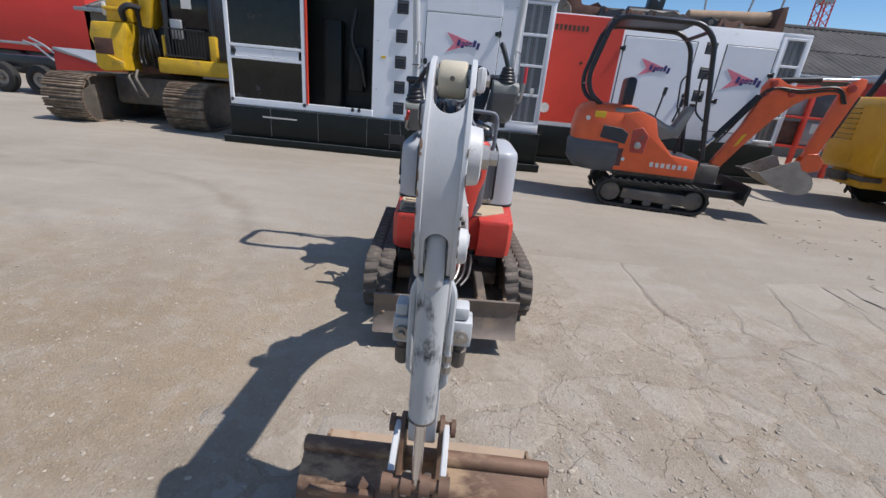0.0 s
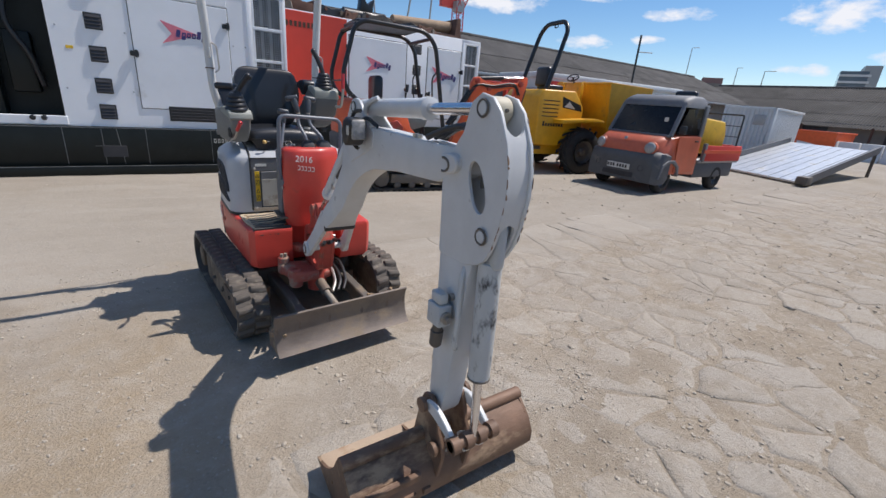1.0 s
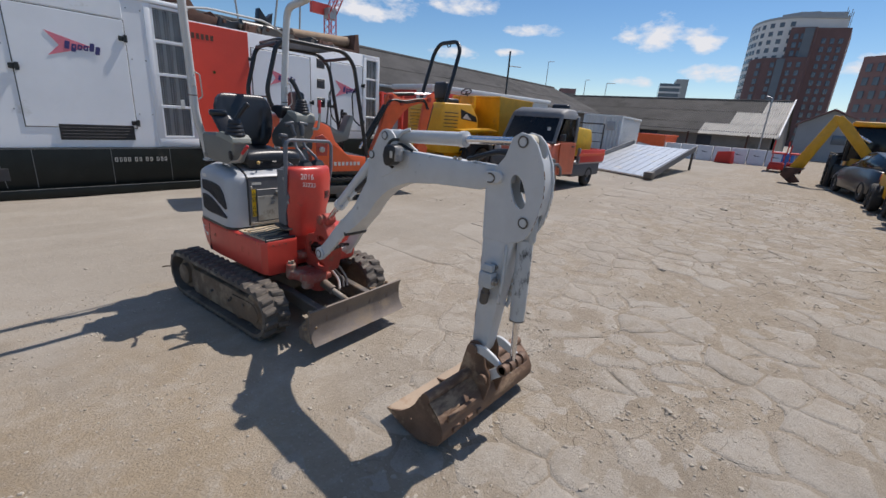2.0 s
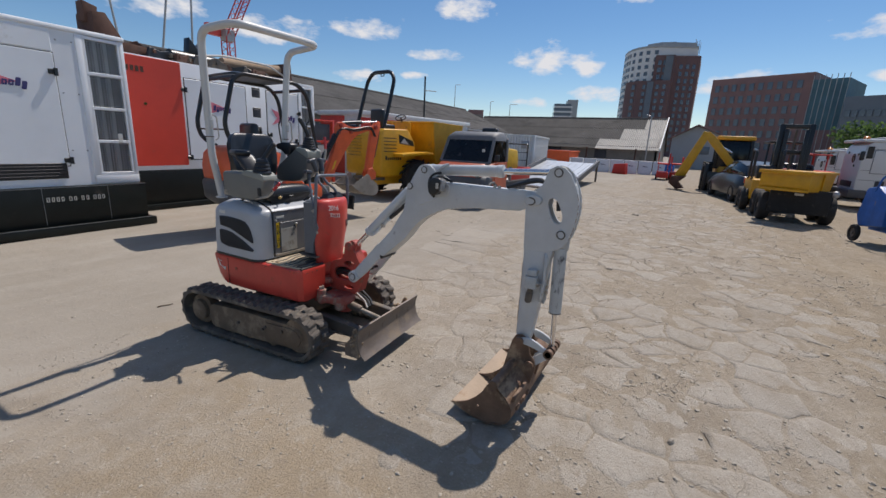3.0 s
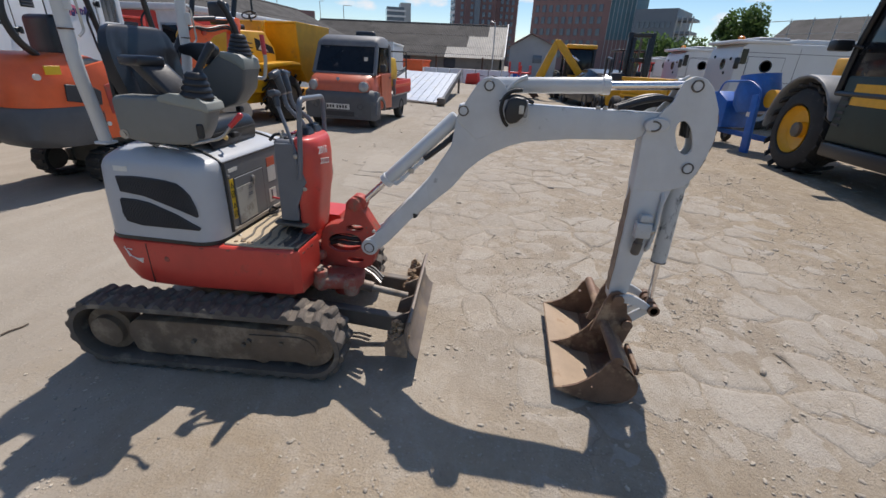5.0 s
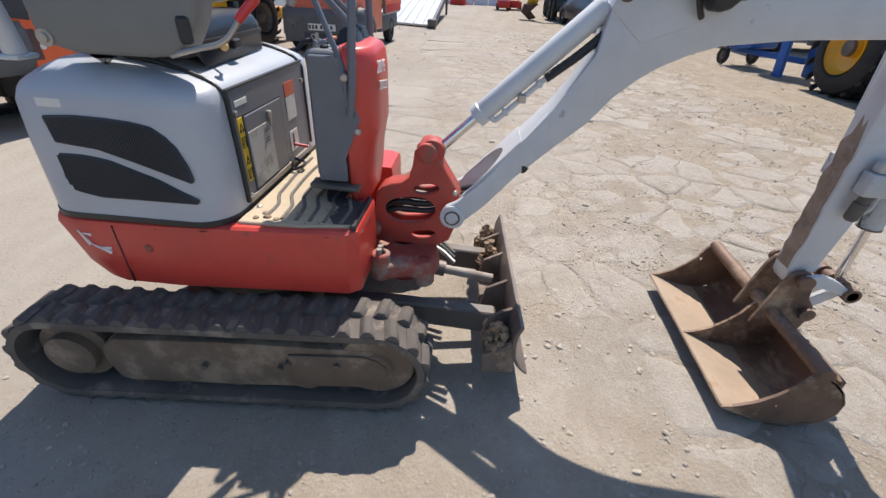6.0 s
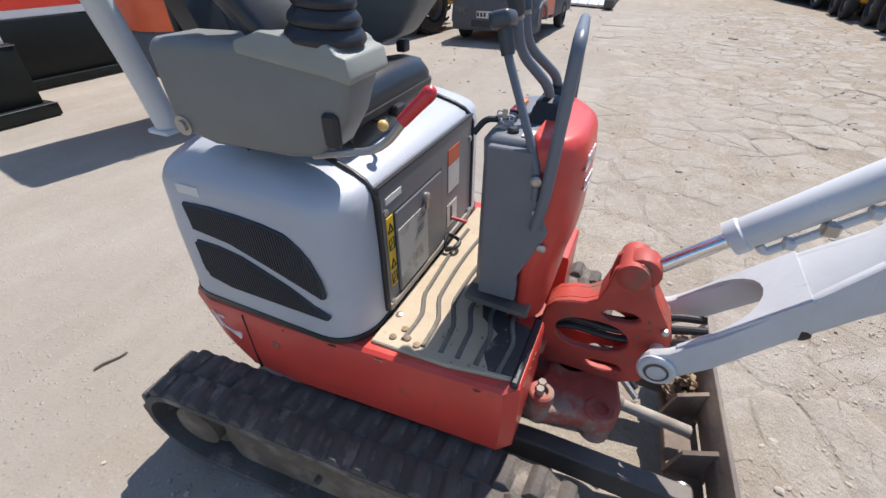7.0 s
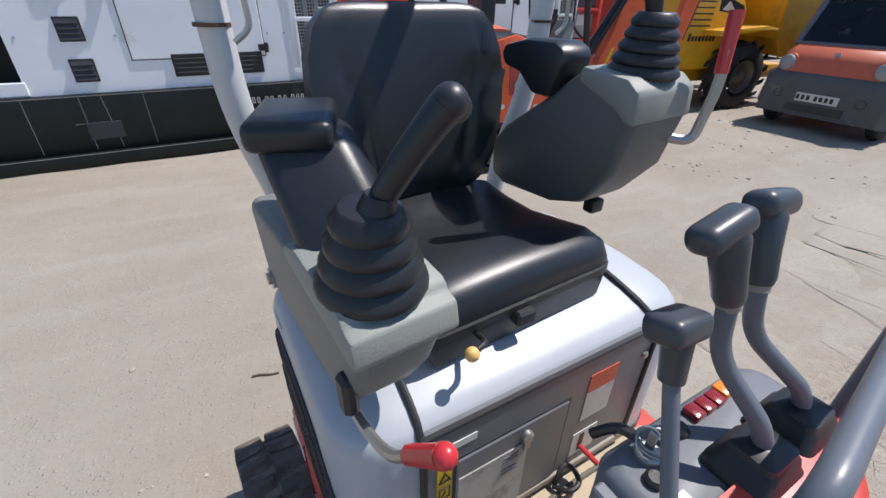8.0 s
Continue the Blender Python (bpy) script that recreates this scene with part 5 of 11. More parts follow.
    part("armrest_pad", moved(rbox((-0.350, 0.110, 1.400), (-0.240, 0.268, 1.440), 0.014, 3), turn), vinyl, rest, smooth=50)
    # safety lever with red handle
    bm = B()
    tube(bm, bent([(-0.315, 0.01, 1.095), (-0.322, -0.06, 1.115), (-0.312, -0.135, 1.128), (-0.302, -0.182, 1.187)], 0.04), 0.007, 8)
    lv = part("safety_lever", bm, bolt_steel, root, "bent steel lever with red rubber handle")
    bm = B()
    tube(bm, [(-0.305, -0.174, 1.180), (-0.298, -0.198, 1.205), (-0.294, -0.212, 1.219), (-0.292, -0.217, 1.225)], 0.0105, 12, 0.0125)
    ball(bm, (-0.2915, -0.218, 1.226), 0.0124, 10)
    part("handle", bm, knob_red, lv, "red rubber handle")
    # yellow seat-slide knob
    bm = B()
    tube(bm, bent([(-0.085, 0.03, 1.085), (-0.09, -0.01, 1.098), (-0.112, -0.018, 1.098)], 0.012), 0.005, 8)
    kn = part("slide_lever", bm, hose_black, root)
    part("knob", ball(B(), (-0.124, -0.02, 1.096), 0.0125, 12), knob_yellow, kn, "small yellow ball knob")
    part("seat_catch", rbox((-0.005, 0.012, 1.072), (0.035, 0.035, 1.100), 0.004, 1), hose_black, root)
    # right control box, tipped up
    prof = [(0.440, 1.185), (0.442, 1.265), (0.40, 1.315), (0.30, 1.385), (0.20, 1.462), (0.105, 1.452), (0.078, 1.435), (0.072, 1.385), (0.095, 1.285), (0.155, 1.205), (0.24, 1.178), (0.40, 1.168)]
    m = Matrix.Translation((0.330, -0.006, 0)) @ Matrix.Rotation(radians(4), 4, "Z")
    bm = prism(B(), prof, "x", -0.085, 0.085)
    for v in bm.verts:
        if v.co.z < 1.25:
            v.co.x *= 0.72 if v.co.x > 0 else 0.92
    box_r = part("control_box", moved(bevel(bm, 0.018, 3), m), console_shaded, root, "grey plastic control box tipped upwards")
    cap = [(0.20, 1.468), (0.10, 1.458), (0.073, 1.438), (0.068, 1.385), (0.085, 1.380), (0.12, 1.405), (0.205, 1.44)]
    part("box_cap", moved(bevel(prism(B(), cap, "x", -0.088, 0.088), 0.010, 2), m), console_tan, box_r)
    jm = Matrix.Translation((0.323, 0.129, 1.455)) @ Matrix.Rotation(radians(2), 4, "X")
    stick = part("joystick_boot", boot(B(), None, 0.064, 0.034, 0.10, jm), black_rubber, root, "pleated black rubber joystick boot", smooth=40)
    bm = B()
    path = [(0.319, 0.129, 1.55), (0.311, 0.132, 1.58), (0.288, 0.144, 1.64), (0.268, 0.159, 1.685)]
    tube(bm, curve_pts(path, 4), 0.014, 14, 0.018)
    ball(bm, (0.266, 0.161, 1.688), 0.0185, 12)
    part("joystick", bm, black_rubber, root, "shiny black joystick handle", smooth=60)
    bm = prism(B(), [(0.215, 1.470), (0.225, 1.492), (0.25, 1.503), (0.33, 1.502), (0.40, 1.487), (0.412, 1.470), (0.400, 1.445), (0.345, 1.435), (0.30, 1.40), (0.25, 1.40)], "x", 0.212, 0.290)
    part("armrest", bevel(bm, 0.012, 2), vinyl, root, "padded black armrest")
    part("box_knob", rbox((0.318, 0.168, 1.152), (0.356, 0.198, 1.185), 0.006), hose_black, box_r)
    bm = B()
    tube(bm, bent([(0.390, 0.09, 1.34), (0.422, 0.055, 1.335), (0.434, 0.045, 1.44), (0.434, 0.05, 1.50)], 0.04), 0.010, 8)
    lv = part("safety_lever", bm, bolt_steel, root)
    bm = B()
    cyl(bm, (0.434, 0.048, 1.46), (0.437, 0.056, 1.56), 0.0115, 0.0125, 12)
    part("handle", bm, knob_red, lv, "red rubber handle")


def roll_bar(root):
    near = [(-0.262, 0.490, 1.06), (-0.285, 0.482, 1.20), (-0.338, 0.455, 1.38), (-0.345, 0.450, 1.62), (-0.372, 0.415, 2.06)]
    far = [(0.298, 0.510, 1.06), (0.315, 0.505, 1.20), (0.372, 0.482, 1.40), (0.378, 0.478, 1.62), (0.400, 0.455, 2.06)]
    top = [(-0.384, 0.395, 2.245), (-0.378, 0.030, 2.262), (0.392, 0.055, 2.275), (0.410, 0.44, 2.245)]
    bar = part("roll_bar", tube(B(), bent([*near, *top, *far[::-1]], 0.11, 7), 0.0265, 14), grey_paint, root, "light grey painted tubular roll bar")
    part("cross_brace", tube(B(), bent([(-0.365, 0.42, 2.08), (-0.20, 0.43, 2.11), (0.22, 0.45, 2.11), (0.39, 0.465, 2.05)], 0.05), 0.008, 8), grey_paint, bar)
    for pts in (near, far):
        p, q = Vector(pts[3]), Vector(pts[2])
        part("folding_joint", cyl(B(), p - Vector((0, 0, 0.098)), p - Vector((0, 0, 0.092)), 0.029, n=16), rust_steel, bar)
        part("joint_plate", rbox((p.x - 0.006, p.y - 0.055, p.z - 0.03), (p.x + 0.006, p.y - 0.02, p.z + 0.03), 0.004, 1), grey_paint, bar)
        c = p + Vector((0.045, -0.03, 0.0))
        part("lock_rod", tube(B(), bent([c + Vector((-0.03, 0, 0.06)), c + Vector((0, 0, 0.05)), c + Vector((0.008, 0, -0.10)), c + Vector((-0.02, 0, -0.12))], 0.02), 0.005, 8), bolt_steel, bar)
        part("post_foot", rbox((pts[0][0] - 0.034, pts[0][1] - 0.034, 1.055), (pts[0][0] + 0.034, pts[0][1] + 0.034, 1.068), 0.01), grey_paint, bar)


def swing_bracket(root):
    m = red_dusty
    side = [(-0.405, 0.42), (-0.396, 0.52), (-0.410, 0.610), (-0.430, 0.638), (-0.465, 0.655), (-0.505, 0.663), (-0.532, 0.682), (-0.546, 0.735), (-0.552, 0.782), (-0.575, 0.806), (-0.608, 0.812), (-0.630, 0.795), (-0.640, 0.752), (-0.668, 0.708), (-0.712, 0.638), (-0.728, 0.590), (-0.716, 0.535), (-0.686, 0.440), (-0.640, 0.412), (-0.560, 0.402), (-0.470, 0.396)]
    holes = [oval(-0.536, 0.556, 0.094, 0.052, -6, 26), oval(-0.594, 0.645, 0.046, 0.018, -8, 18), oval(-0.588, 0.458, 0.048, 0.015, -6, 18)]
    br = None
    for x in (XC - 0.043, XC + 0.020):
        ob = part("bracket_plate", bevel(pierced(B(), side, holes, "x", x, x + 0.023), 0.004, 1, 60), m, br or root, "dirty red cast boom swing bracket" if br is None else "")
        br = br or ob
    # webs between the plates: over the top and down the front edge
    for name, line in (("top_web", side[2:8]), ("front_web", side[12:18]), ("floor_web", side[17:21])):
        inner = [(y * 0.985 + 0.015 * -0.56, z * 0.985 + 0.015 * 0.58) for y, z in line]
        part(name, prism(B(), line + inner[::-1], "x", XC - 0.022, XC + 0.022), m, br)
    bm = B()
    spun(bm, (XC - 0.056, -0.594, 0.776), (1, 0, 0), ((0, 0.014), (0.002, 0.028), (0.008, 0.036), (0.116, 0.036), (0.122, 0.028), (0.124, 0.014)), 20)
    part("bracket_boss", bm, m, br)
    part("knuckle", bevel(cyl(B(), (XC - 0.030, -0.612, 0.778), (XC + 0.030, -0.612, 0.778), 0.044, n=18), 0.006), m, br)
    for x in (XC - 0.046, XC + 0.046):
        part("bracket_bolt", spun(B(), (x, -0.700, 0.640), (-1 if x < XC else 1, 0, 0), ((-0.006, 0.010), (0.006, 0.009), (0.008, 0.005)), 10), bolt_steel, br)
    for y, z in ((-0.660, 0.655), (-0.665, 0.628), (-0.648, 0.600), (-0.652, 0.560), (-0.675, 0.585)):
        part("bracket_bolt", spun(B(), (XC - 0.042, y, z), (-1, 0, 0), ((-0.003, 0.005), (0.002, 0.004)), 8), steel_dark, br)
    bm = B()
    cyl(bm, (XC, -0.51, 0.24), (XC, -0.51, 0.415), 0.058, n=22)
    part("swing_post", bm, m, root)
    for z, y1 in ((0.315, -0.56), (0.455, -0.43)):
        bm = prism(B(), [(XC - 0.15, -0.33), (XC + 0.15, -0.33), (XC + 0.075, y1), (XC - 0.075, y1)], "z", z, z + 0.045)
        part("swing_lug", bevel(bm, 0.012), cast_dusty, root)
    cast = [(0.02, -0.640), (-0.070, -0.660), (-0.125, -0.650), (-0.158, -0.610), (-0.150, -0.560), (-0.165, -0.500), (-0.185, -0.455), (-0.165, -0.415), (-0.120, -0.410), (-0.06, -0.440), (0.02, -0.46)]
    part("swing_casting", bevel(prism(B(), cast, "z", 0.352, 0.415), 0.014, 2), cast_dusty, root, "greasy red swing casting", smooth=45)
    for x, y, z, r in ((-0.113, -0.606, 0.385, 0.040), (-0.145, -0.455, 0.415, 0.034)):
        bm = B()
        spun(bm, (x, y, z - 0.070), (0, 0, 1), ((0, r * 0.75), (0.01, r), (0.105, r), (0.110, r * 0.86), (0.110, r * 0.55), (0.096, r * 0.5)), 18)
        part("swing_pin", bm, cast_dusty, root)
    bm = B()
    cyl(bm, (-0.16, -0.36, 0.42), (-0.13, -0.46, 0.42), 0.024, n=14)
    part("swing_cylinder", bm, m, root)
    for x in (-0.155, -0.132):
        bm = B()
        cyl(bm, (x, -0.452, 0.450), (x, -0.452, 0.474), 0.011, n=6)
        part("bolt", bm, dusty_steel, root)
    for k in range(4):
        x = XC - 0.011 + 0.022 * (k % 2)
        bm = B()
        tube(bm, curve_pts([(x, -0.36, 0.47), (x, -0.47, 0.540 + 0.014 * k), (x, -0.60, 0.545 + 0.015 * k), (x - 0.02 + 0.016 * k, -0.715, 0.598 + 0.008 * k), (x - 0.03 + 0.02 * k, -0.795, 0.640)]), 0.0105, 10)
        part("hose", bm, hose_black, root)


def chips(root, line, across, seed, mat, step=0.012, size=0.004, bare=0.5, name="paint_chip"):
    """Bare patches along an edge: small ragged flakes laid just proud of the paint."""
    rnd = random.Random(seed)
    line = [Vector(p) for p in line]
    across = Vector(across).normalized()
    bm = B()
    for p, q in zip(line, line[1:]):
        d = q - p
        n = max(1, int(d.length / step))
        out = across.cross(d).normalized() * 0.0012
        for i in range(n):
            if rnd.random() > bare:
                continue
            c = p + d * (i + rnd.random()) / n
            w, l = size * rnd.uniform(0.4, 1.6), step * rnd.uniform(0.3, 1.3)
            t = d.normalized() * l / 2
            quad = [c - t, c - t * 0.4 + across * w * rnd.uniform(0.5, 1), c + t * 0.5 + across * w, c + t]
            top = [bm.verts.new(v + out) for v in quad]
            low = [bm.verts.new(v - out) for v in quad]
            bm.faces.new(top)
            bm.faces.new(low[::-1])
            for k in range(4):
                bm.faces.new((top[k - 1], top[k], low[k], low[k - 1])[::-1])
    ob = part(name, bm, mat, root, "rust-brown chipped paint edge")
    tagged(ob, kind="stuff")
    return ob


def boom_and_arm(root):
    # boom: a box beam that widens to a fork at its foot
    st = [((-0.660, 0.594), (-0.656, 0.563), 0.130), ((-0.674, 0.617), (-0.672, 0.545), 0.132), ((-0.71, 0.637), (-0.712, 0.540), 0.132), ((-0.789, 0.716), (-0.80, 0.620), 0.124), ((-0.90, 0.850), (-0.90, 0.735), 0.104),
          ((-0.985, 0.952), (-1.0, 0.824), 0.086), ((-1.085, 1.115), (-1.10, 0.914), 0.070), ((-1.104, 1.245), (-1.165, 1.000), 0.066), ((-1.16, 1.300), (-1.22, 1.052), 0.066), ((-1.25, 1.312), (-1.275, 1.092), 0.066),
          ((-1.34, 1.316), (-1.35, 1.130), 0.066), ((-1.424, 1.317), (-1.426, 1.156), 0.066), ((-1.615, 1.315), (-1.620, 1.181), 0.064), ((-1.88, 1.313), (-1.89, 1.196), 0.060), ((-1.93, 1.313), (-1.94, 1.221), 0.044), ((-2.00, 1.315), (-2.00, 1.225), 0.042), ((-2.035, 1.295), (-2.035, 1.245), 0.04)]
    wide = lambda h: h * 0.86 if h > 0.1 else h * 0.74
    bm = loft(B(), [[(XC - wide(h), *u), (XC + wide(h), *u), (XC + wide(h), *l), (XC - wide(h), *l)] for u, l, h in st[4:]])
    for s in (-1, 1):
        loft(bm, [[(XC + s * wide(h), *u), (XC + s * (wide(h) - 0.026), *u), (XC + s * (wide(h) - 0.026), *l), (XC + s * wide(h), *l)][::s] for u, l, h in st[:6]])
    boom = part("boom", bevel(bm, 0.006, 2, 50), arm_paint, root, "light grey painted boom with scuffed edges", smooth=28)
    # top plate with a round cut between the cheeks of the foot
    d = Vector((0, -0.19, 0.213)).normalized()
    pm = Matrix(((-1, 0, 0, XC), (0, d.y, d.z, -0.71), (0, d.z, -d.y, 0.637), (0, 0, 0, 1)))
    cut_edge = [(0.088 * math.cos(t), 0.10 + 0.115 * math.sin(t)) for t in (math.pi * i / 12 for i in range(13))]
    plate = [(-0.100, 0.02), (-0.092, 0.29), (0.092, 0.29), (0.100, 0.02), (0.090, 0.02)] + cut_edge + [(-0.090, 0.02)]
    part("foot_plate", moved(prism(B(), plate, "z", -0.012, 0.002), pm), arm_paint, boom)
    # black block closes the beam end; the hollow's shade is put into its colour
    part("foot_hollow", moved(rbox((-0.085, 0.22, -0.09), (0.085, 0.25, -0.006), 0.01), pm), hose_black, boom)
    ear = [(-1.098, 1.235), (-1.141, 1.314), (-1.190, 1.396), (-1.215, 1.416), (-1.247, 1.423), (-1.280, 1.416), (-1.306, 1.396), (-1.336, 1.352), (-1.43, 1.300), (-1.42, 1.24), (-1.20, 1.15)]
    for x in (XC - 0.052, XC + 0.038):
        part("boom_ear", bevel(prism(B(), ear, "x", x, x + 0.014), 0.003, 1), arm_paint, boom)
    bm = B()
    for y, z, w, r in ((-0.698, 0.580, 0.124, 0.025), (-1.134, 1.275, 0.056, 0.021), (-1.241, 1.387, 0.056, 0.020)):
        pin = B()
        cyl(pin, (XC - w, y, z), (XC + w, y, z), r * 0.72, n=18)
        spun(pin, (XC - w + 0.004, y, z), (-1, 0, 0), ((0, r), (0.006, r), (0.008, r * 0.8)), 18)
        part("pivot_pin", pin, arm_paint, boom)
        part("pin_ring", tube(B(), [(XC - w - 0.002, y + r * 0.98 * math.cos(t), z + r * 0.98 * math.sin(t)) for t in (6.2832 * i / 20 for i in range(21))], 0.0035, 5), steel_dark, boom)
    bm.free()
    for s in (-1, 1):
        bm = B()
        spun(bm, (XC + s * 0.110, -0.698, 0.580), (s, 0, 0), ((0, 0.043), (0.010, 0.043), (0.014, 0.037), (0.014, 0.026)), 24)
        part("foot_boss", bm, grey_paint, boom)
    for y, z in ((-1.20, 1.335), (-1.345, 1.245)):
        bm = B()
        spun(bm, (XC - 0.050, y, z), (-1, 0, 0), ((0, 0.012), (0.004, 0.012)), 8)
        part("boom_bolt", bm, arm_paint, boom)
    # pivot cover at the tip
    bm = prism(B(), oval(-1.970, 1.267, 0.050, 0.030, -6), "x", XC - 0.066, XC + 0.03)
    part("tip_cover", bevel(bm, 0.004, 1), arm_paint, boom)
    bm = B()
    tube(bm, [(XC - 0.067, -1.955 - 0.028 * math.cos(t), 1.262 + 0.020 * math.sin(t)) for t in (3.6 * i / 10 - 1.8 for i in range(11))], 0.004, 6)
    part("pin_keeper", bm, steel_dark, boom)
    # hoses over the knee
    for k in range(3):
        x = XC - 0.03 + 0.03 * k
        bm = B()
        tube(bm, curve_pts([(x, -1.80, 1.325), (x, -1.92, 1.362 + 0.006 * k), (x, -2.01, 1.372), (x, -2.09, 1.325), (x, -2.11, 1.22)]), 0.0105, 8)
        part("hose", bm, hose_black, boom)
    bm = B()
    tube(bm, curve_pts([(XC - 0.045, -1.29, 1.325), (XC - 0.05, -1.36, 1.350), (XC - 0.04, -1.44, 1.325)]), 0.008, 8)
    part("hose", bm, hose_black, boom)
    for y in (-1.72, -1.75):
        bm = B()
        cyl(bm, (XC - 0.03, y, 1.31), (XC - 0.03, y, 1.328), 0.010, n=8)
        part("boom_bolt", bm, bolt_steel, boom)
    # work lamp
    lamp = part("work_lamp", bevel(prism(B(), [(-1.316, 1.295), (-1.330, 1.340), (-1.355, 1.354), (-1.402, 1.348), (-1.412, 1.325), (-1.400, 1.275), (-1.375, 1.248), (-1.345, 1.238), (-1.324, 1.255)], "x", -0.098, -0.026), 0.012, 3), black_rubber, root, "black rounded work lamp on the boom", smooth=45)
    part("lens", rbox((-0.090, -1.415, 1.268), (-0.034, -1.398, 1.342), 0.008, 2, Matrix.Identity(4)), lamp_glass, lamp, "ribbed glass lens")
    bm = B()
    tube(bm, curve_pts([(-0.03, -1.335, 1.225), (-0.045, -1.318, 1.246), (-0.05, -1.301, 1.295), (-0.05, -1.312, 1.345), (-0.05, -1.345, 1.372), (-0.045, -1.385, 1.378)]), 0.008, 8)
    part("lamp_bracket", bm, label_black, lamp)
    part("lamp_marker", rbox((-0.101, -1.398, 1.285), (-0.096, -1.378, 1.320), 0.002, 1), label_white, lamp)
    # arm: two head plates, a curved web between them and a box beam below
    head = [(-1.925, 1.215), (-1.955, 1.28), (-1.99, 1.335), (-2.013, 1.362), (-2.028, 1.41), (-2.042, 1.445), (-2.080, 1.468), (-2.125, 1.458), (-2.16, 1.425), (-2.200, 1.347), (-2.216, 1.28), (-2.219, 1.21), (-2.205, 1.13), (-2.185, 1.065), (-2.160, 1.022), (-2.13, 1.0), (-2.07, 0.98), (-1.935, 0.98)]
    arm = None
    slot = oval(-2.096, 1.219, 0.074, 0.032, 68, 24)
    for x in (XA - 0.046, XA + 0.034):
        ob = part("arm_plate", bevel(pierced(B(), head, [slot], "x", x, x + 0.012), 0.002, 1, 60), arm_paint, arm or root, "light grey arm side plate with chipped paint")
        arm = arm or ob
    edge = [(1.425, -2.154), (1.40, -2.167), (1.372, -2.181), (1.347, -2.193), (1.28, -2.209), (1.21, -2.212), (1.13, -2.198), (1.065, -2.178), (1.022, -2.155), (1.0, -2.125)]

    def front(z):
        for (za, ya), (zb, yb) in zip(edge, edge[1:]):
            if zb <= z <= za:
                return yb + (ya - yb) * (z - zb) / (za - zb)
        return edge[-1][1]

    def cut(z):
        # half width of the opening: round-bottomed at the rod eye, round-topped over the cylinder
        if z > 1.366:
            return 0.033 * math.sqrt(max(0.0, 1 - (max(0.0, 1.400 - z) / 0.034) ** 2))
        if z < 1.133:
            return 0.026 * math.sqrt(max(0.0, 1 - (max(0.0, z - 1.105) / 0.028) ** 2))
        return 0.0

    rows = [1.42, 1.41, 1.40, 1.39, 1.382, 1.375, 1.370, 1.367, 1.366, 1.35, 1.32, 1.29, 1.26, 1.23, 1.20, 1.17, 1.15, 1.133, 1.132, 1.128, 1.122, 1.115, 1.105, 1.08, 1.05, 1.02]
    bm = B()
    for s in (-1, 1):
        loft(bm, [[(XA + s * cut(z), front(z), z), (XA + s * 0.035, front(z), z), (XA + s * 0.035, front(z) + 0.010, z), (XA + s * cut(z), front(z) + 0.010, z)] for z in rows])
    part("arm_web", bm, arm_paint, arm, smooth=50)
    lower = [(-1.927, 1.22), (-1.936, 0.95), (-1.94, 0.76), (-1.937, 0.45), (-1.942, 0.395), (-1.958, 0.372), (-1.980, 0.366), (-2.003, 0.376), (-2.018, 0.400), (-2.030, 0.46), (-2.062, 0.70), (-2.092, 0.92), (-2.110, 1.02), (-2.02, 1.06)]
    part("arm_beam", bevel(prism(B(), lower, "x", XA - 0.042, XA + 0.042), 0.006, 2), arm_paint, arm, "grey arm beam with scraped paint")
    rnd = random.Random(12)
    edge_l = [(XA - 0.036 + rnd.uniform(-0.003, 0.010), 0.44 + 0.035 * i) for i in range(14)]
    edge_r = [(XA + 0.036 - rnd.uniform(-0.003, 0.012), 0.44 + 0.035 * i) for i in range(14)]
    tip = [(XA + 0.012, 0.93), (XA + 0.004, 0.99), (XA - 0.010, 0.95), (XA - 0.020, 0.98)]
    part("grease_film", prism(B(), edge_r + tip + edge_l[::-1], "y", -1.9420, -1.9345), grease_brown, arm, "brown greasy dirt on the back of the arm")
    bm = B()
    cyl(bm, (XA - 0.028, -2.094, 1.426), (XA + 0.028, -2.094, 1.426), 0.036, n=24)
    part("rod_eye", bevel(bm, 0.006, 2), eye_cream, arm, "cream painted rod eye with grease marks")
    part("grease_nipple", cyl(B(), (XA, -2.128, 1.428), (XA, -2.136, 1.428), 0.005, n=8), steel_dark, arm)
    for y, z, w in ((-2.094, 1.430, 0.052), (-2.143, 1.091, 0.054)):
        bm = B()
        cyl(bm, (XA - w, y, z), (XA + w + 0.012, y, z), 0.017, n=16)
        spun(bm, (XA - w + 0.007, y, z), (-1, 0, 0), ((0, 0.023), (0.004, 0.023)), 18)
        part("pivot_pin", bm, arm_paint, arm)
        part("pin_ring", tube(B(), [(XA - w + 0.002, y + 0.022 * math.cos(t), z + 0.022 * math.sin(t)) for t in (6.2832 * i / 20 for i in range(21))], 0.0035, 5), steel_dark, arm)
    bm = rbox((XA + 0.046, -2.118, 1.405), (XA + 0.066, -2.045, 1.455), 0.012)
    part("pin_lug", bm, arm_paint, arm)
    part("pin_bolt", spun(B(), (XA + 0.064, -2.075, 1.43), (1, 0, 0), ((0, 0.013), (0.010, 0.013)), 6), bolt_steel, arm)
    part("cylinder_lug", spun(B(), (XA + 0.046, -2.143, 1.091), (1, 0, 0), ((0, 0.040), (0.018, 0.038), (0.020, 0.030)), 18), arm_paint, arm)
    part("pivot_boss", spun(B(), (XA + 0.046, -1.985, 1.262), (1, 0, 0), ((0, 0.072), (0.030, 0.066), (0.034, 0.05)), 24), arm_paint, arm)
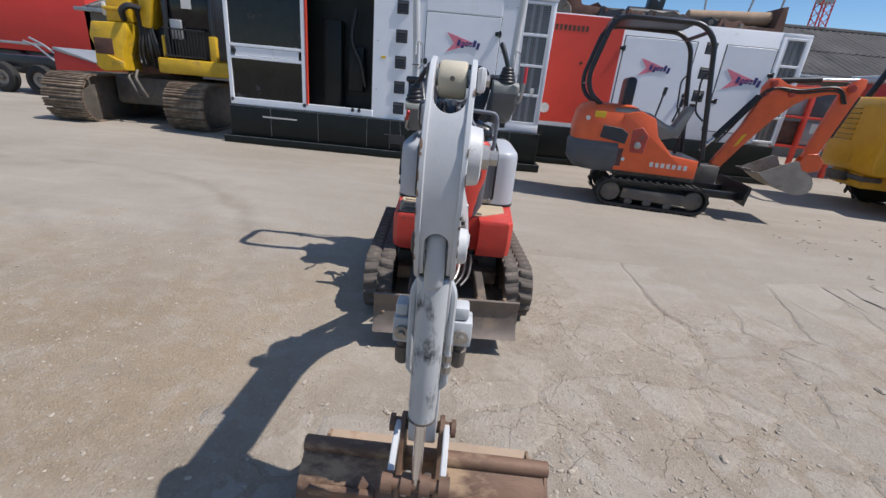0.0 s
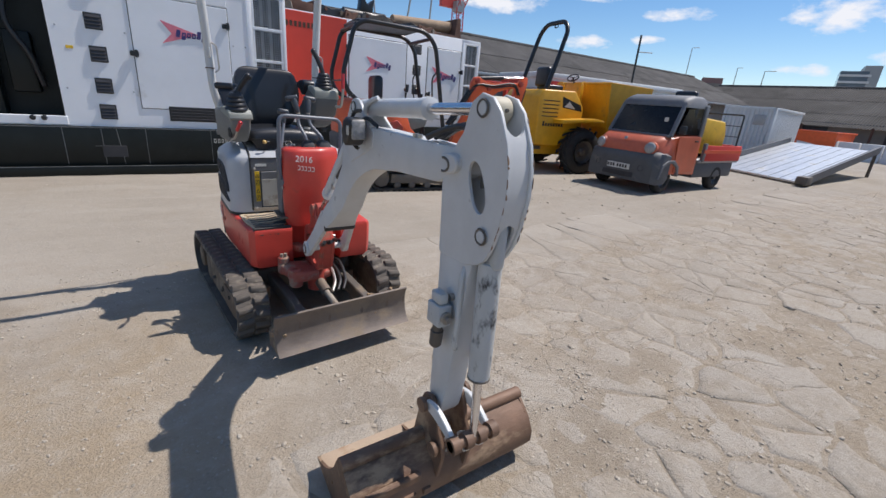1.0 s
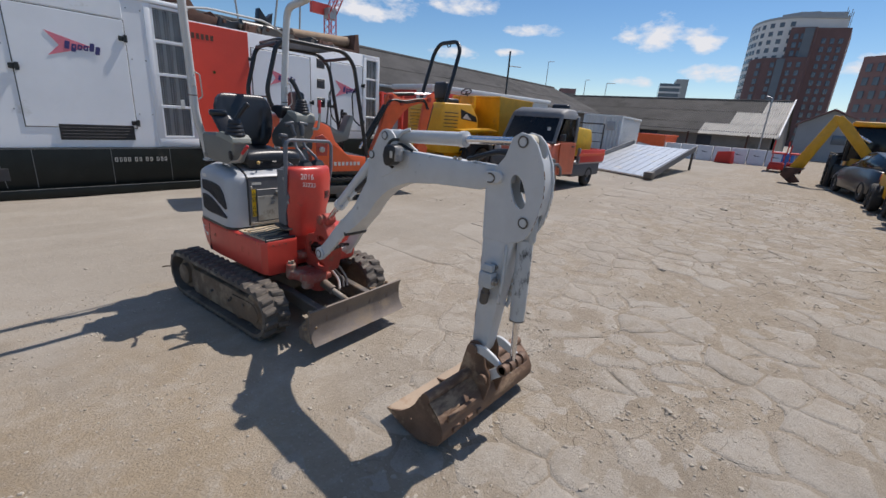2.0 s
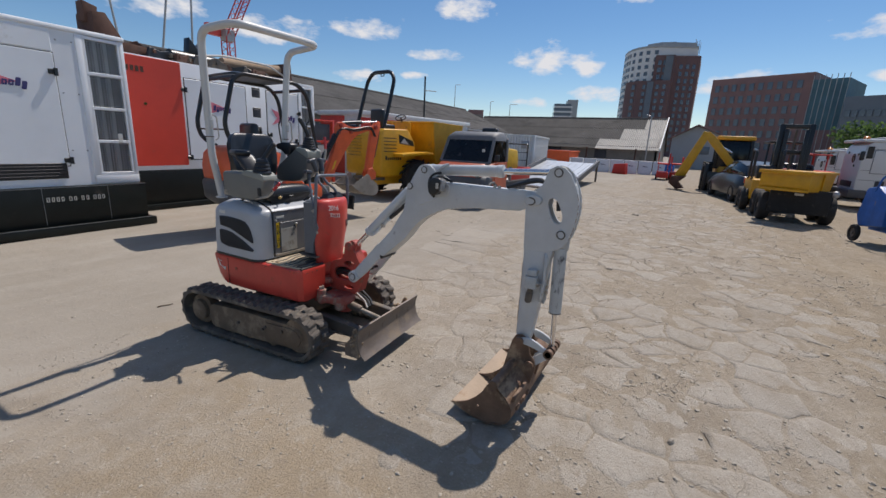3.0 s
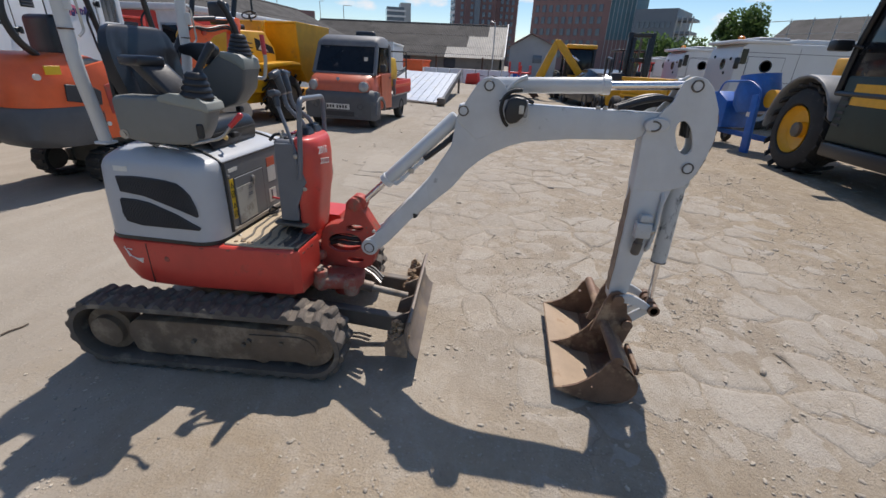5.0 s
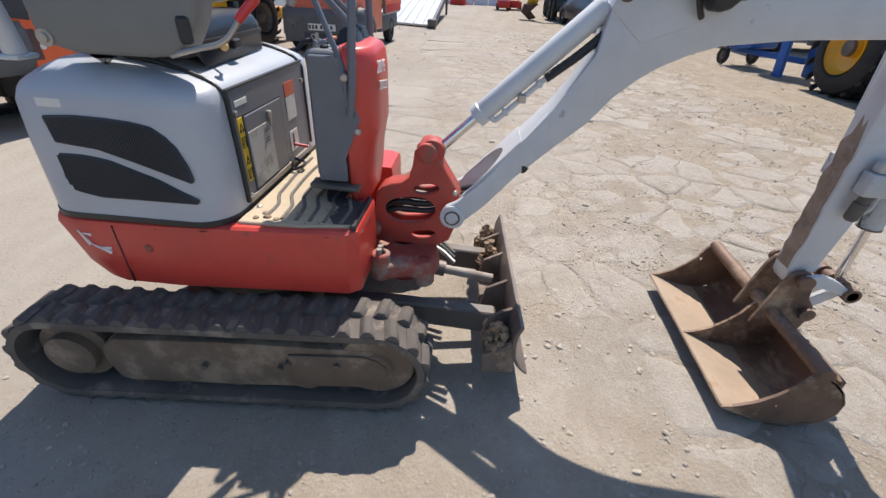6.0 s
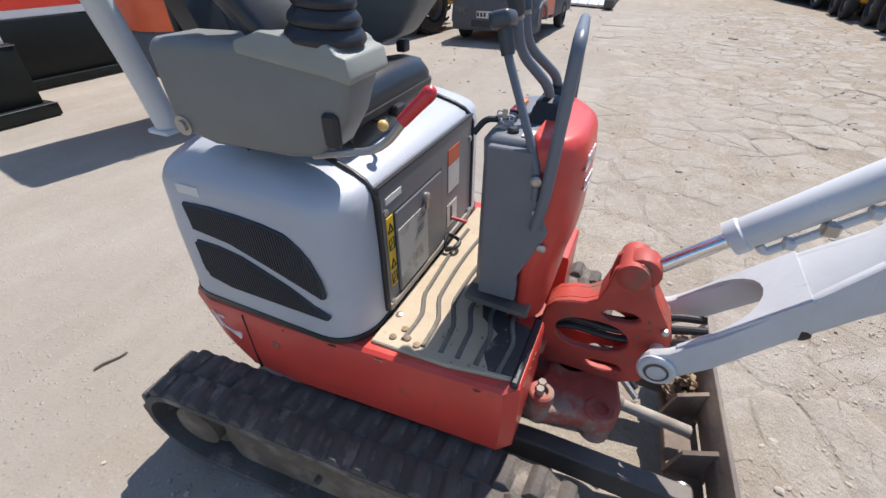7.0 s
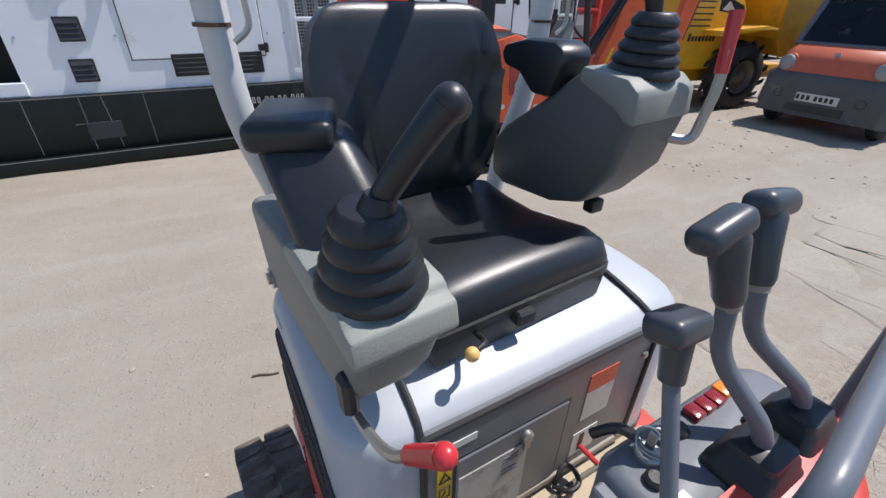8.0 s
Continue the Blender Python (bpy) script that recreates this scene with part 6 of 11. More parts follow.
    part("boss_bolt", spun(B(), (XA + 0.078, -1.985, 1.262), (1, 0, 0), ((0, 0.030), (0.018, 0.028), (0.022, 0.018), (0.040, 0.018)), 8), bolt_steel, arm)
    front_edge = [(y, z) for y, z in head[8:15]]
    for k, x in enumerate((XA - 0.046, XA + 0.046)):
        chips(arm, [(x, y - 0.0005, z) for y, z in front_edge], (1 if k == 0 else -1, 0, 0), 20 + k, rust_chip, 0.022, 0.0035)
    # hydraulic couplings on both sides of the arm
    for s, zt, w in ((-1, 0.875, 0.050), (1, 0.880, 0.056)):
        xi = XA + s * 0.052
        lo, hi = sorted((xi, xi + s * w))
        block = part("coupling_block", bevel(box(B(), (lo, -2.045, zt - 0.115), (hi, -1.975, zt - 0.04)), 0.006, 2), worn_paint, arm, "grey painted hydraulic coupling block")
        part("coupling_tap", rbox((lo + 0.004, -2.04, zt - 0.038), (hi - 0.012, -1.985, zt), 0.008), worn_paint, block)
        part("tap_bolt", spun(B(), ((lo + hi) / 2, -2.045, zt - 0.08), (0, -1, 0), ((0, 0.020), (0.012, 0.020), (0.012, 0.010), (0.024, 0.010)), 12), bolt_steel, block)
        part("pipe_end", spun(B(), ((lo + hi) / 2, -2.01, zt - 0.112), (0, 0.1, -1), ((0, 0.017), (0.03, 0.017), (0.032, 0.022), (0.085, 0.021), (0.094, 0.014)), 12), steel_dark, block)
        part("clamp_pin", cyl(B(), (XA + s * 0.038, -2.03, zt - 0.02), (XA + s * 0.058, -2.03, zt - 0.02), 0.012, n=10), bolt_steel, block)
    for s, z0, z1 in ((1, 0.66, 0.80), (-1, 0.70, 0.80)):
        x = XA + s * 0.050
        part("arm_pipe", tube(B(), bent([(XA + s * 0.036, -2.06, z0 - 0.02), (x, -2.065, z0), (x, -2.075, z1), (x, -2.075, z1 + 0.14), (XA + s * 0.036, -2.07, z1 + 0.17)], 0.02), 0.010, 8), worn_paint, arm)
    for z in (0.70, 0.735, 0.77):
        part("pipe_nut", cyl(B(), (XA + 0.050, -2.068, z), (XA + 0.050, -2.070, z + 0.022), 0.0145, n=6), bolt_steel, arm)
    # bucket cylinder
    cy = part("bucket_cylinder", spun(B(), (XA, -2.140, 1.010), Vector((0, -0.009, -0.42)), ((0, 0.03), (0.004, 0.036), (0.36, 0.036), (0.365, 0.035), (0.395, 0.035), (0.40, 0.028)), 26), worn_paint, root, "scuffed grey bucket cylinder with bare steel patches")
    part("cylinder_eye", rbox((XA - 0.022, -2.185, 0.99), (XA + 0.022, -2.11, 1.13), 0.018, 3), worn_paint, cy)
    part("piston_rod", cyl(B(), (XA, -2.147, 0.63), (XA, -2.157, 0.39), 0.0145, n=14), chrome, cy)
    part("end_ring", cyl(B(), (XA, -2.1485, 0.618), (XA, -2.1486, 0.612), 0.037, n=26), steel_dark, cy)
    # arm cylinder along the top of the boom
    cy = part("arm_cylinder", spun(B(), (XC, -1.262, 1.388), Vector((0, -1, 0.0475)), ((0, 0.028), (0.01, 0.034), (0.46, 0.034), (0.465, 0.038), (0.495, 0.038), (0.50, 0.022)), 22), grey_paint, root, "light grey arm cylinder")
    part("cylinder_eye", rbox((XC - 0.035, -1.29, 1.355), (XC + 0.035, -1.21, 1.42), 0.025, 3), grey_paint, cy)
    part("piston_rod", cyl(B(), (XC, -1.75, 1.411), (XC, -2.07, 1.428), 0.0185, n=16), chrome, cy, "polished chrome rod")
    part("cylinder_pipe", tube(B(), bent([(XC - 0.02, -1.40, 1.43), (XC - 0.04, -1.36, 1.415), (XC - 0.045, -1.33, 1.385), (XC - 0.03, -1.30, 1.34)], 0.03), 0.0095, 8), grey_paint, cy)
    # boom cylinder
    p, q = Vector((XC, -0.625, 0.775)), Vector((XC, -1.134, 1.275))
    d = (q - p).normalized()
    cy = part("boom_cylinder", spun(B(), p + d * 0.176, d, ((0, 0.022), (0.004, 0.038), (0.03, 0.038), (0.034, 0.034), (0.48, 0.034), (0.49, 0.028)), 22), grey_paint, root, "light grey boom cylinder")
    part("piston_rod", cyl(B(), p, p + d * 0.181, 0.017, n=14), chrome, cy)
    part("cylinder_eye", rbox((XC - 0.03, -1.165, 1.245), (XC + 0.03, -1.105, 1.305), 0.02), grey_paint, cy)
    n = Vector((0, d.z, -d.y))
    a, b = p + d * 0.22 - n * 0.045 + Vector((-0.02, 0, 0)), p + d * 0.44 - n * 0.045 + Vector((-0.02, 0, 0))
    part("cylinder_pipe", tube(B(), bent([a + n * 0.02, a, b, b + n * 0.01], 0.02), 0.009, 8), grey_paint, cy)
    part("cylinder_hose", tube(B(), curve_pts([b - d * 0.02, b + d * 0.10 - n * 0.010, b + d * 0.22 - n * 0.008, b + d * 0.30 + n * 0.004]), 0.014, 8), hose_black, cy, "black hose under the cylinder")
    for k in (0.2, 0.8):
        e = a + (b - a) * k
        part("pipe_nut", rbox(e - Vector((0.012, 0.011, 0.011)), e + Vector((0.012, 0.011, 0.011)), 0.004, 1), grey_paint, cy)
    c = (a + b) / 2
    part("pipe_clamp", rbox(c - Vector((0.012, 0.014, 0.014)), c + Vector((0.012, 0.014, 0.014)), 0.004, 1), bolt_steel, cy)


def bucket(root):
    # curved grading bucket: skin swept along its width
    prof = [(-1.686, 0.062), (-1.76, 0.036), (-1.84, 0.013), (-1.92, 0.006), (-1.985, 0.016), (-2.035, 0.045), (-2.062, 0.09), (-2.062, 0.14), (-2.035, 0.190), (-1.99, 0.232), (-1.935, 0.262)]
    inner = []
    for i, (y, z) in enumerate(prof):
        a, b = Vector(prof[max(0, i - 1)]), Vector(prof[min(len(prof) - 1, i + 1)])
        t = (b - a).normalized()
        nrm = Vector((t.y, -t.x))
        k = 0.004 if i == 0 else 0.010
        inner.append((y + nrm.x * k * -1 if False else y + (-t.y) * -k, z + (t.x) * -k))
    x0, x1 = -0.342, 0.464
    bk = part("bucket", bevel(prism(B(), prof + inner[::-1], "x", x0, x1), 0.0015, 1, 60), bucket_steel, root, "rusty worn steel grading bucket resting on the ground", smooth=40)
    # bare worn inside of the lip
    lip = [(-1.689, 0.0675), (-1.76, 0.0480), (-1.84, 0.0250), (-1.91, 0.0175), (-1.91, 0.0215), (-1.84, 0.0290), (-1.76, 0.0520), (-1.692, 0.071)]
    part("lip_plate", prism(B(), lip, "x", x0 + 0.012, x1 - 0.012), bucket_inside, bk, "bare tan steel inside the lip", smooth=50)
    cheek = [(-1.690, 0.068), (-1.735, 0.078), (-1.790, 0.104), (-1.84, 0.146), (-1.88, 0.194), (-1.905, 0.245), (-1.935, 0.272), (-1.975, 0.246), (-2.02, 0.205), (-2.05, 0.150), (-2.052, 0.095), (-2.02, 0.045), (-1.92, 0.016), (-1.80, 0.032)]
    hole = lambda cy, cz, r: [(cy + r * math.cos(6.283 * i / 10), cz + r * math.sin(6.283 * i / 10)) for i in range(10)]
    for x in (x0, x1 - 0.011, XA - 0.012):
        part("bucket_cheek", pierced(B(), cheek, [hole(-1.90, 0.185, 0.008)] if x != x0 else [hole(-1.86, 0.10, 0.007)], "x", x, x + 0.011), bucket_steel, bk)
    part("bucket_rim", tube(B(), [(x0 - 0.002, -1.945, 0.258), (x1 + 0.002, -1.945, 0.258)], 0.026, 16), bucket_steel, bk, "rolled steel rim with polished wear")
    for x, w in ((-0.27, 0.05), (-0.19, 0.016), (-0.16, 0.05), (-0.08, 0.03)):
        part("raised_mark", rbox((x, -2.073, 0.10), (x + w, -2.058, 0.125), 0.002, 1), bucket_steel, bk)
    part("wear_strip", rbox((-0.30, -2.066, 0.165), (-0.09, -2.045, 0.20), 0.004, 1), bucket_steel, bk)
    # hanger ears and the pins
    for x in (XA - 0.068, XA + 0.052):
        earp = [(-1.88, 0.20), (-1.925, 0.40), (-1.945, 0.440), (-1.978, 0.452), (-2.01, 0.440), (-2.03, 0.40), (-2.045, 0.335), (-2.075, 0.30), (-2.085, 0.25), (-2.06, 0.14), (-1.98, 0.19)]
        part("hanger_ear", bevel(prism(B(), earp, "x", x, x + 0.016), 0.003, 1), bucket_steel, bk)
    for y, z, w in ((-1.978, 0.419, 0.098), (-2.050, 0.275, 0.09)):
        bm = B()
        cyl(bm, (XA - w, y, z), (XA + w, y, z), 0.018, n=14)
        spun(bm, (XA - w + 0.01, y, z), (-1, 0, 0), ((0, 0.027), (0.014, 0.027), (0.016, 0.014)), 16)
        spun(bm, (XA + w - 0.01, y, z), (1, 0, 0), ((0, 0.027), (0.014, 0.027), (0.016, 0.014)), 16)
        part("pivot_pin", bm, bucket_steel, bk)
    bm = B()
    cyl(bm, (XA - 0.094, -2.157, 0.378), (XA + 0.094, -2.157, 0.378), 0.019, n=14)
    for x in (-0.094, -0.040, 0.012, 0.064):
        cyl(bm, (XA + x, -2.157, 0.378), (XA + x + 0.03, -2.157, 0.378), 0.029, n=16)
    part("link_pin", bm, bucket_steel, bk)
    # curved tipping links from arm to rod, straight link to the bucket
    for s in (-1, 1):
        x = XA + s * 0.074
        up = curve_pts([(-1.968, 0.432, 0), (-2.03, 0.446, 0), (-2.09, 0.428, 0), (-2.145, 0.395, 0)], 4)
        dn = curve_pts([(-2.165, 0.358, 0), (-2.10, 0.380, 0), (-2.03, 0.398, 0), (-1.975, 0.402, 0)], 4)
        part("tipping_link", bevel(prism(B(), [(p.x, p.y) for p in up + dn], "x", x - 0.009, x + 0.009), 0.003, 1), grey_paint, root, "curved white steel tipping link")
    for s in (-1, 1):
        x = XA + s * 0.030
        part("bucket_link", bevel(prism(B(), [(-2.165, 0.40), (-2.045, 0.30), (-2.035, 0.262), (-2.065, 0.250), (-2.175, 0.35)], "x", x - 0.010, x + 0.010), 0.004, 1), grey_paint, root)


digger = thing("mini_excavator", "small white and red rubber-tracked digger with a roll bar", "excavator", pose(0, 0, 0))
undercarriage(digger)
upper_body(digger)
front_console(digger)
seat_and_consoles(digger)
roll_bar(digger)
swing_bracket(digger)
boom_and_arm(digger)
bucket(digger)

# ---- things round the yard ----


def wheel(root, c, r, w, rim_mat, side=-1, lugs=0, hub=0.55, name="wheel"):
    """A tyre with rim and hub; its axle lies along y. side: the sign of the face that shows."""
    bm = B()
    h = w / 2
    spun(bm, (0, -h, 0), (0, 1, 0), ((0, r * 0.62), (0.0, r * 0.80), (w * 0.10, r * 0.94), (w * 0.26, r), (w * 0.74, r), (w * 0.90, r * 0.94), (w, r * 0.80), (w, r * 0.62), (w * 0.8, r * 0.5), (w * 0.2, r * 0.5), (0, r * 0.62)), 32, False)
    t = part(name, bm, tyre, root)
    t.matrix_basis = Matrix.Translation(c)
    bm = B()
    for s in (-1, 1):
        spun(bm, (0, s * h * 0.96, 0), (0, -s, 0), ((0, r * hub * 1.12), (w * 0.08, r * hub * 1.10), (w * 0.22, r * hub * 0.92), (w * 0.30, r * hub * 0.40), (w * 0.16, r * hub * 0.34), (w * 0.14, r * 0.02)), 24, False)
    part("rim", bm, rim_mat, t)
    for s in (-1, 1):
        part("hub", spun(B(), (0, s * h * 0.62, 0), (0, s, 0), ((0, r * hub * 0.36), (w * 0.10, r * hub * 0.34), (w * 0.14, r * hub * 0.2)), 14), steel_dark, t)
    if lugs:
        bm = box(B(), (-0.07 * r, -h * 0.98, 0), (0.07 * r, 0.02 * h, 0.06 * r))
        for v in bm.verts:
            v.co.x += 0.35 * r * (v.co.y / h) * 0.8
        me = part("tread_lug", bm, tyre, t)
        bm = box(B(), (-0.07 * r, -0.02 * h, 0), (0.07 * r, h * 0.98, 0.06 * r))
        for v in bm.verts:
            v.co.x -= 0.35 * r * (v.co.y / h) * 0.8
        mf = part("tread_lug", bm, tyre, t)
        for i in range(lugs):
            for k, proto in ((0.0, me), (0.5, mf)):
                ob = proto if i == 0 else new("tread_lug", proto.data)
                ob.parent = t
                ob.matrix_basis = Matrix.Rotation(2 * math.pi * (i + k) / lugs, 4, "Y") @ Matrix.Translation((0, 0, r * 0.985))
    return t


def logo(root, x, y, z, s):
    """A pink arrow with the firm's word, on a face across y."""
    bm = prism(B(), [(x - 0.52 * s, z + 0.26 * s), (x + 0.30 * s, z + 0.02 * s), (x - 0.52 * s, z - 0.26 * s), (x - 0.30 * s, z - 0.02 * s)], "y", y - 0.006, y - 0.002)
    part("arrow_sign", bm, logo_pink, root, "pink arrow sign")
    # the word as six slanted blocks, three of them with a hole
    for u, h, d, hole in ((-0.20, 0.17, 0, 0), (-0.075, 0.12, 0.05, 1), (0.035, 0.12, 0, 1), (0.145, 0.12, 0, 1), (0.255, 0.18, 0, 0), (0.37, 0.12, 0.06, 0)):
        w, lo, hi = 0.088 * s, z - (0.08 + d) * s, z + (h - 0.08) * s
        k = 0.2
        def p(a, c):
            return (x + u * s + a + (c - z) * k, c)
        outer = [p(0, lo + 0.015 * s), p(0.02 * s, lo), p(w, lo), p(w, hi - 0.02 * s), p(w - 0.02 * s, hi), p(0, hi)]
        gaps = [[p(0.3 * w, z - 0.045 * s), p(0.7 * w, z - 0.045 * s), p(0.7 * w, z + 0.005 * s), p(0.3 * w, z + 0.005 * s)]] if hole else []
        part("sign_block", pierced(B(), outer, gaps, "y", y - 0.010, y - 0.0065), logo_blue, root)


def latch(root, x, y, z):
    bm = rbox((x - 0.055, y - 0.02, z - 0.035), (x + 0.055, y, z + 0.035), 0.008, 1)
    box(bm, (x + 0.005, y - 0.05, z - 0.05), (x + 0.045, y - 0.018, z + 0.05))
    part("door_latch", bm, black_paint, root)


def grille(root, x0, x1, y, z0, z1):
    """An open radiator grille: bars over a dark core, in a frame."""
    part("grille_core", box(B(), (x0, y + 0.05, z0), (x1, y + 0.10, z1)), grille_dark, root)
    n = 4
    for i in range(n + 1):
        z = z0 + (z1 - z0) * i / n
        part("grille_rail", rbox((x0 - 0.03, y - 0.012, z - 0.022), (x1 + 0.03, y + 0.05, z + 0.022), 0.004, 1), cabinet_white, root)
    for x in (x0 - 0.02, x1 + 0.02):
        part("grille_post", rbox((x - 0.022, y - 0.010, z0), (x + 0.022, y + 0.05, z1), 0.004, 1), cabinet_white, root)
    bm = B()
    z = z0 + 0.03
    while z < z1 - 0.02:
        box(bm, (x0, y + 0.006, z), (x1, y + 0.012, z + 0.010))
        z += 0.034
    for i in range(1, 12):
        x = x0 + (x1 - x0) * i / 12
        box(bm, (x - 0.004, y + 0.012, z0), (x + 0.004, y + 0.016, z1))
    tagged(part("grille_mesh", bm, galvanised, root), kind="stuff")
    for k in (0.3, 0.62):
        x = x0 + (x1 - x0) * k
        part("core_pipe", rbox((x - 0.03, y + 0.025, z0), (x + 0.03, y + 0.05, z1), 0.01, 1), galvanised, root)


def seam_door(root, x0, x1, y, z0, z1, mat, depth=0.012):
    return part("door", rbox((x0, y - depth, z0), (x1, y + 0.004, z1), 0.006, 1), mat, root)


def generator_near():
    y = 5.20
    g = thing("generator_container", "long white diesel generator cabinet on a black skid, open bay", "generator", pose(0, 0, 0), "generators beside the yard")
    L, R, Z1 = -4.33, 1.40, 2.90
    D = 1.9
    part("skid", rbox((L - 0.05, y - 0.06, 0.12), (R + 0.05, y + D, 0.69), 0.02), cabinet_black, g, "black steel base skid")
    part("skid_rail", rbox((L - 0.15, y - 0.16, 0.005), (R + 0.12, y + D, 0.125), 0.01), cabinet_black, g)
    # shell: floor, roof, back, ends and the closed part of the front
    part("cabinet_floor", box(B(), (L, y, 0.69), (R, y + D, 0.75)), cabinet_white, g)
    part("cabinet_roof", rbox((L - 0.03, y - 0.02, Z1 - 0.07), (R + 0.02, y + D, Z1), 0.02), cabinet_white, g)
    part("cabinet_back", box(B(), (L, y + D - 0.05, 0.75), (R, y + D, Z1 - 0.07)), cabinet_white, g)
    part("cabinet_end", box(B(), (R - 0.05, y + 0.12, 0.75), (R, y + D - 0.05, Z1 - 0.07)), cabinet_white, g)
    part("cabinet_end", box(B(), (L, y + 0.05, 0.75), (L + 0.05, y + D - 0.05, Z1 - 0.07)), cabinet_white, g)
    part("bay_wall", box(B(), (-1.72, y + 0.06, 0.75), (-1.68, y + D - 0.05, Z1 - 0.07)), cabinet_black, g)
    part("front_wall", box(B(), (-1.70, y, 0.75), (0.80, y + 0.06, Z1 - 0.07)), cabinet_white, g)
    part("corner_post", rbox((0.78, y - 0.01, 0.75), (0.88, y + 0.12, Z1 - 0.07), 0.01), cabinet_white, g)
    part("corner_post", rbox((R - 0.07, y - 0.01, 0.75), (R, y + 0.12, Z1 - 0.07), 0.01), cabinet_white, g)
    part("sill", rbox((0.80, y - 0.012, 0.70), (R, y + 0.1, 0.83), 0.008), cabinet_white, g)
    grille(g, 0.90, 1.31, y, 0.85, 2.80)
    part("torn_label", rbox((1.16, y - 0.03, 1.32), (1.22, y - 0.022, 1.46), 0.002, 1, Matrix.Rotation(radians(0), 4, "Y")), label_white, g)
    # control bay with dark glass, then the open bay
    for x in (-4.33, -2.96):
        part("bay_frame", rbox((x - 0.035, y - 0.02, 0.75), (x + 0.035, y + 0.06, Z1 - 0.07), 0.006, 1), cabinet_white, g)
    part("bay_frame", rbox((-2.92, y - 0.024, 0.80), (-2.885, y + 0.03, Z1 - 0.09), 0.004, 1), cabinet_red, g, "red edge of the open bay")
    for z0, z1 in ((0.80, 1.50), (1.74, 2.83)):
        part("dark_pane", box(B(), (-4.30, y + 0.008, z0), (-2.99, y + 0.02, z1)), glass_dark, g, "dark smeared window pane")
    for z in (0.775, 1.52, 1.72):
        part("bay_rail", rbox((-4.33, y - 0.018, z - 0.025), (-2.95, y + 0.05, z + 0.025), 0.004, 1), cabinet_white, g)
    part("bay_strip", rbox((-4.22, y - 0.008, 1.55), (-3.05, y + 0.03, 1.69), 0.004, 1), cabinet_white, g)
    part("bay_catch", rbox((-4.28, y - 0.024, 1.585), (-4.20, y - 0.004, 1.655), 0.004, 1), black_paint, g)
    part("bay_back", box(B(), (-4.28, y + 0.55, 0.75), (-1.72, y + 0.60, Z1 - 0.07)), cabinet_black, g)
    for x0, x1, z0, z1, dy in ((-2.70, -2.35, 0.78, 2.3, 0.30), (-2.25, -1.95, 1.1, 1.9, 0.38)):
        part("engine_block", rbox((x0, y + dy, z0), (x1, y + 0.55, z1), 0.04), cabinet_black, g)
    bm = B()
    tube(bm, curve_pts([(-2.1, y + 0.36, 2.5), (-2.15, y + 0.30, 2.0), (-1.98, y + 0.30, 1.6), (-1.9, y + 0.34, 1.2)]), 0.035, 10)
    part("engine_pipe", bm, hose_black, g)
    for x, z in ((-2.05, 0.79), (-1.93, 0.79)):
        bm = B()
        spun(bm, (x, y - 0.004, z), (0, -1, 0), ((0, 0.035), (0.02, 0.035), (0.03, 0.02)), 12)
        part("socket", bm, black_paint, g)
    part("sill", rbox((-4.36, y - 0.02, 0.70), (-1.68, y + 0.05, 0.82), 0.006, 1), cabinet_white, g)
    # louvred squares
    for z in (2.55, 2.10, 1.68, 1.26, 0.90):
        part("louvre_frame", rbox((-1.30, y - 0.012, z - 0.105), (-1.10, y + 0.0, z + 0.105), 0.006, 1), black_paint, g, "square black louvre")
        for k in range(4):
            zz = z - 0.085 + k * 0.045
            part("louvre_slat", prism(B(), [(y - 0.026, zz), (y - 0.012, zz + 0.035), (y - 0.010, zz + 0.030), (y - 0.022, zz - 0.002)], "x", -1.285, -1.115), grille_dark, g)
    # doors with signs
    seam_door(g, -0.78, 0.50, y, 0.98, 2.52, cabinet_white)
    part("door_gap", box(B(), (-0.79, y - 0.002, 0.97), (0.51, y + 0.002, 2.53)), label_black, g)
    seam_door(g, -0.78, 0.50, y, 2.54, 2.80, cabinet_white)
    part("vent_slot", rbox((-0.44, y - 0.018, 0.80), (0.46, y, 1.02), 0.006, 1), black_paint, g, "long black air slot")
    for k in range(4):
        part("slot_slat", rbox((-0.42, y - 0.026, 0.83 + k * 0.045), (0.44, y - 0.016, 0.845 + k * 0.045), 0.003, 1), grille_dark, g)
    for x, z in ((0.47, 2.27), (0.49, 1.06), (-0.78, 1.74)):
        latch(g, x, y - 0.012, z)
    for x in (-1.62, -0.86, 0.56, 0.74):
        for z in (1.2, 2.0, 2.7):
            bm = B()
            spun(bm, (x, y, z), (0, -1, 0), ((0, 0.012), (0.005, 0.010)), 8)
            part("rivet", bm, galvanised, g)
    logo(g, -0.10, y - 0.013, 2.08, 0.60)
    part("info_sticker", rbox((-1.52, y - 0.004, 2.70), (-1.40, y, 2.80), 0.001, 1), logo_blue, g)
    part("info_sticker", rbox((-1.55, y - 0.004, 1.72), (-1.47, y, 1.76), 0.001, 1), label_yellow, g)
    bm = B()
    for i, (x, w) in enumerate(((0.14, 0.05), (0.20, 0.045), (0.255, 0.045), (0.31, 0.045), (0.40, 0.05), (0.46, 0.045), (0.55, 0.045), (0.61, 0.045), (0.70, 0.05), (0.76, 0.045), (0.815, 0.045))):
        box(bm, (x, y - 0.066, 0.475), (x + w * 0.75, y - 0.061, 0.487))
        box(bm, (x, y - 0.066, 0.530), (x + w * 0.75, y - 0.061, 0.542))
        box(bm, (x, y - 0.066, 0.475), (x + 0.010, y - 0.061, 0.542))
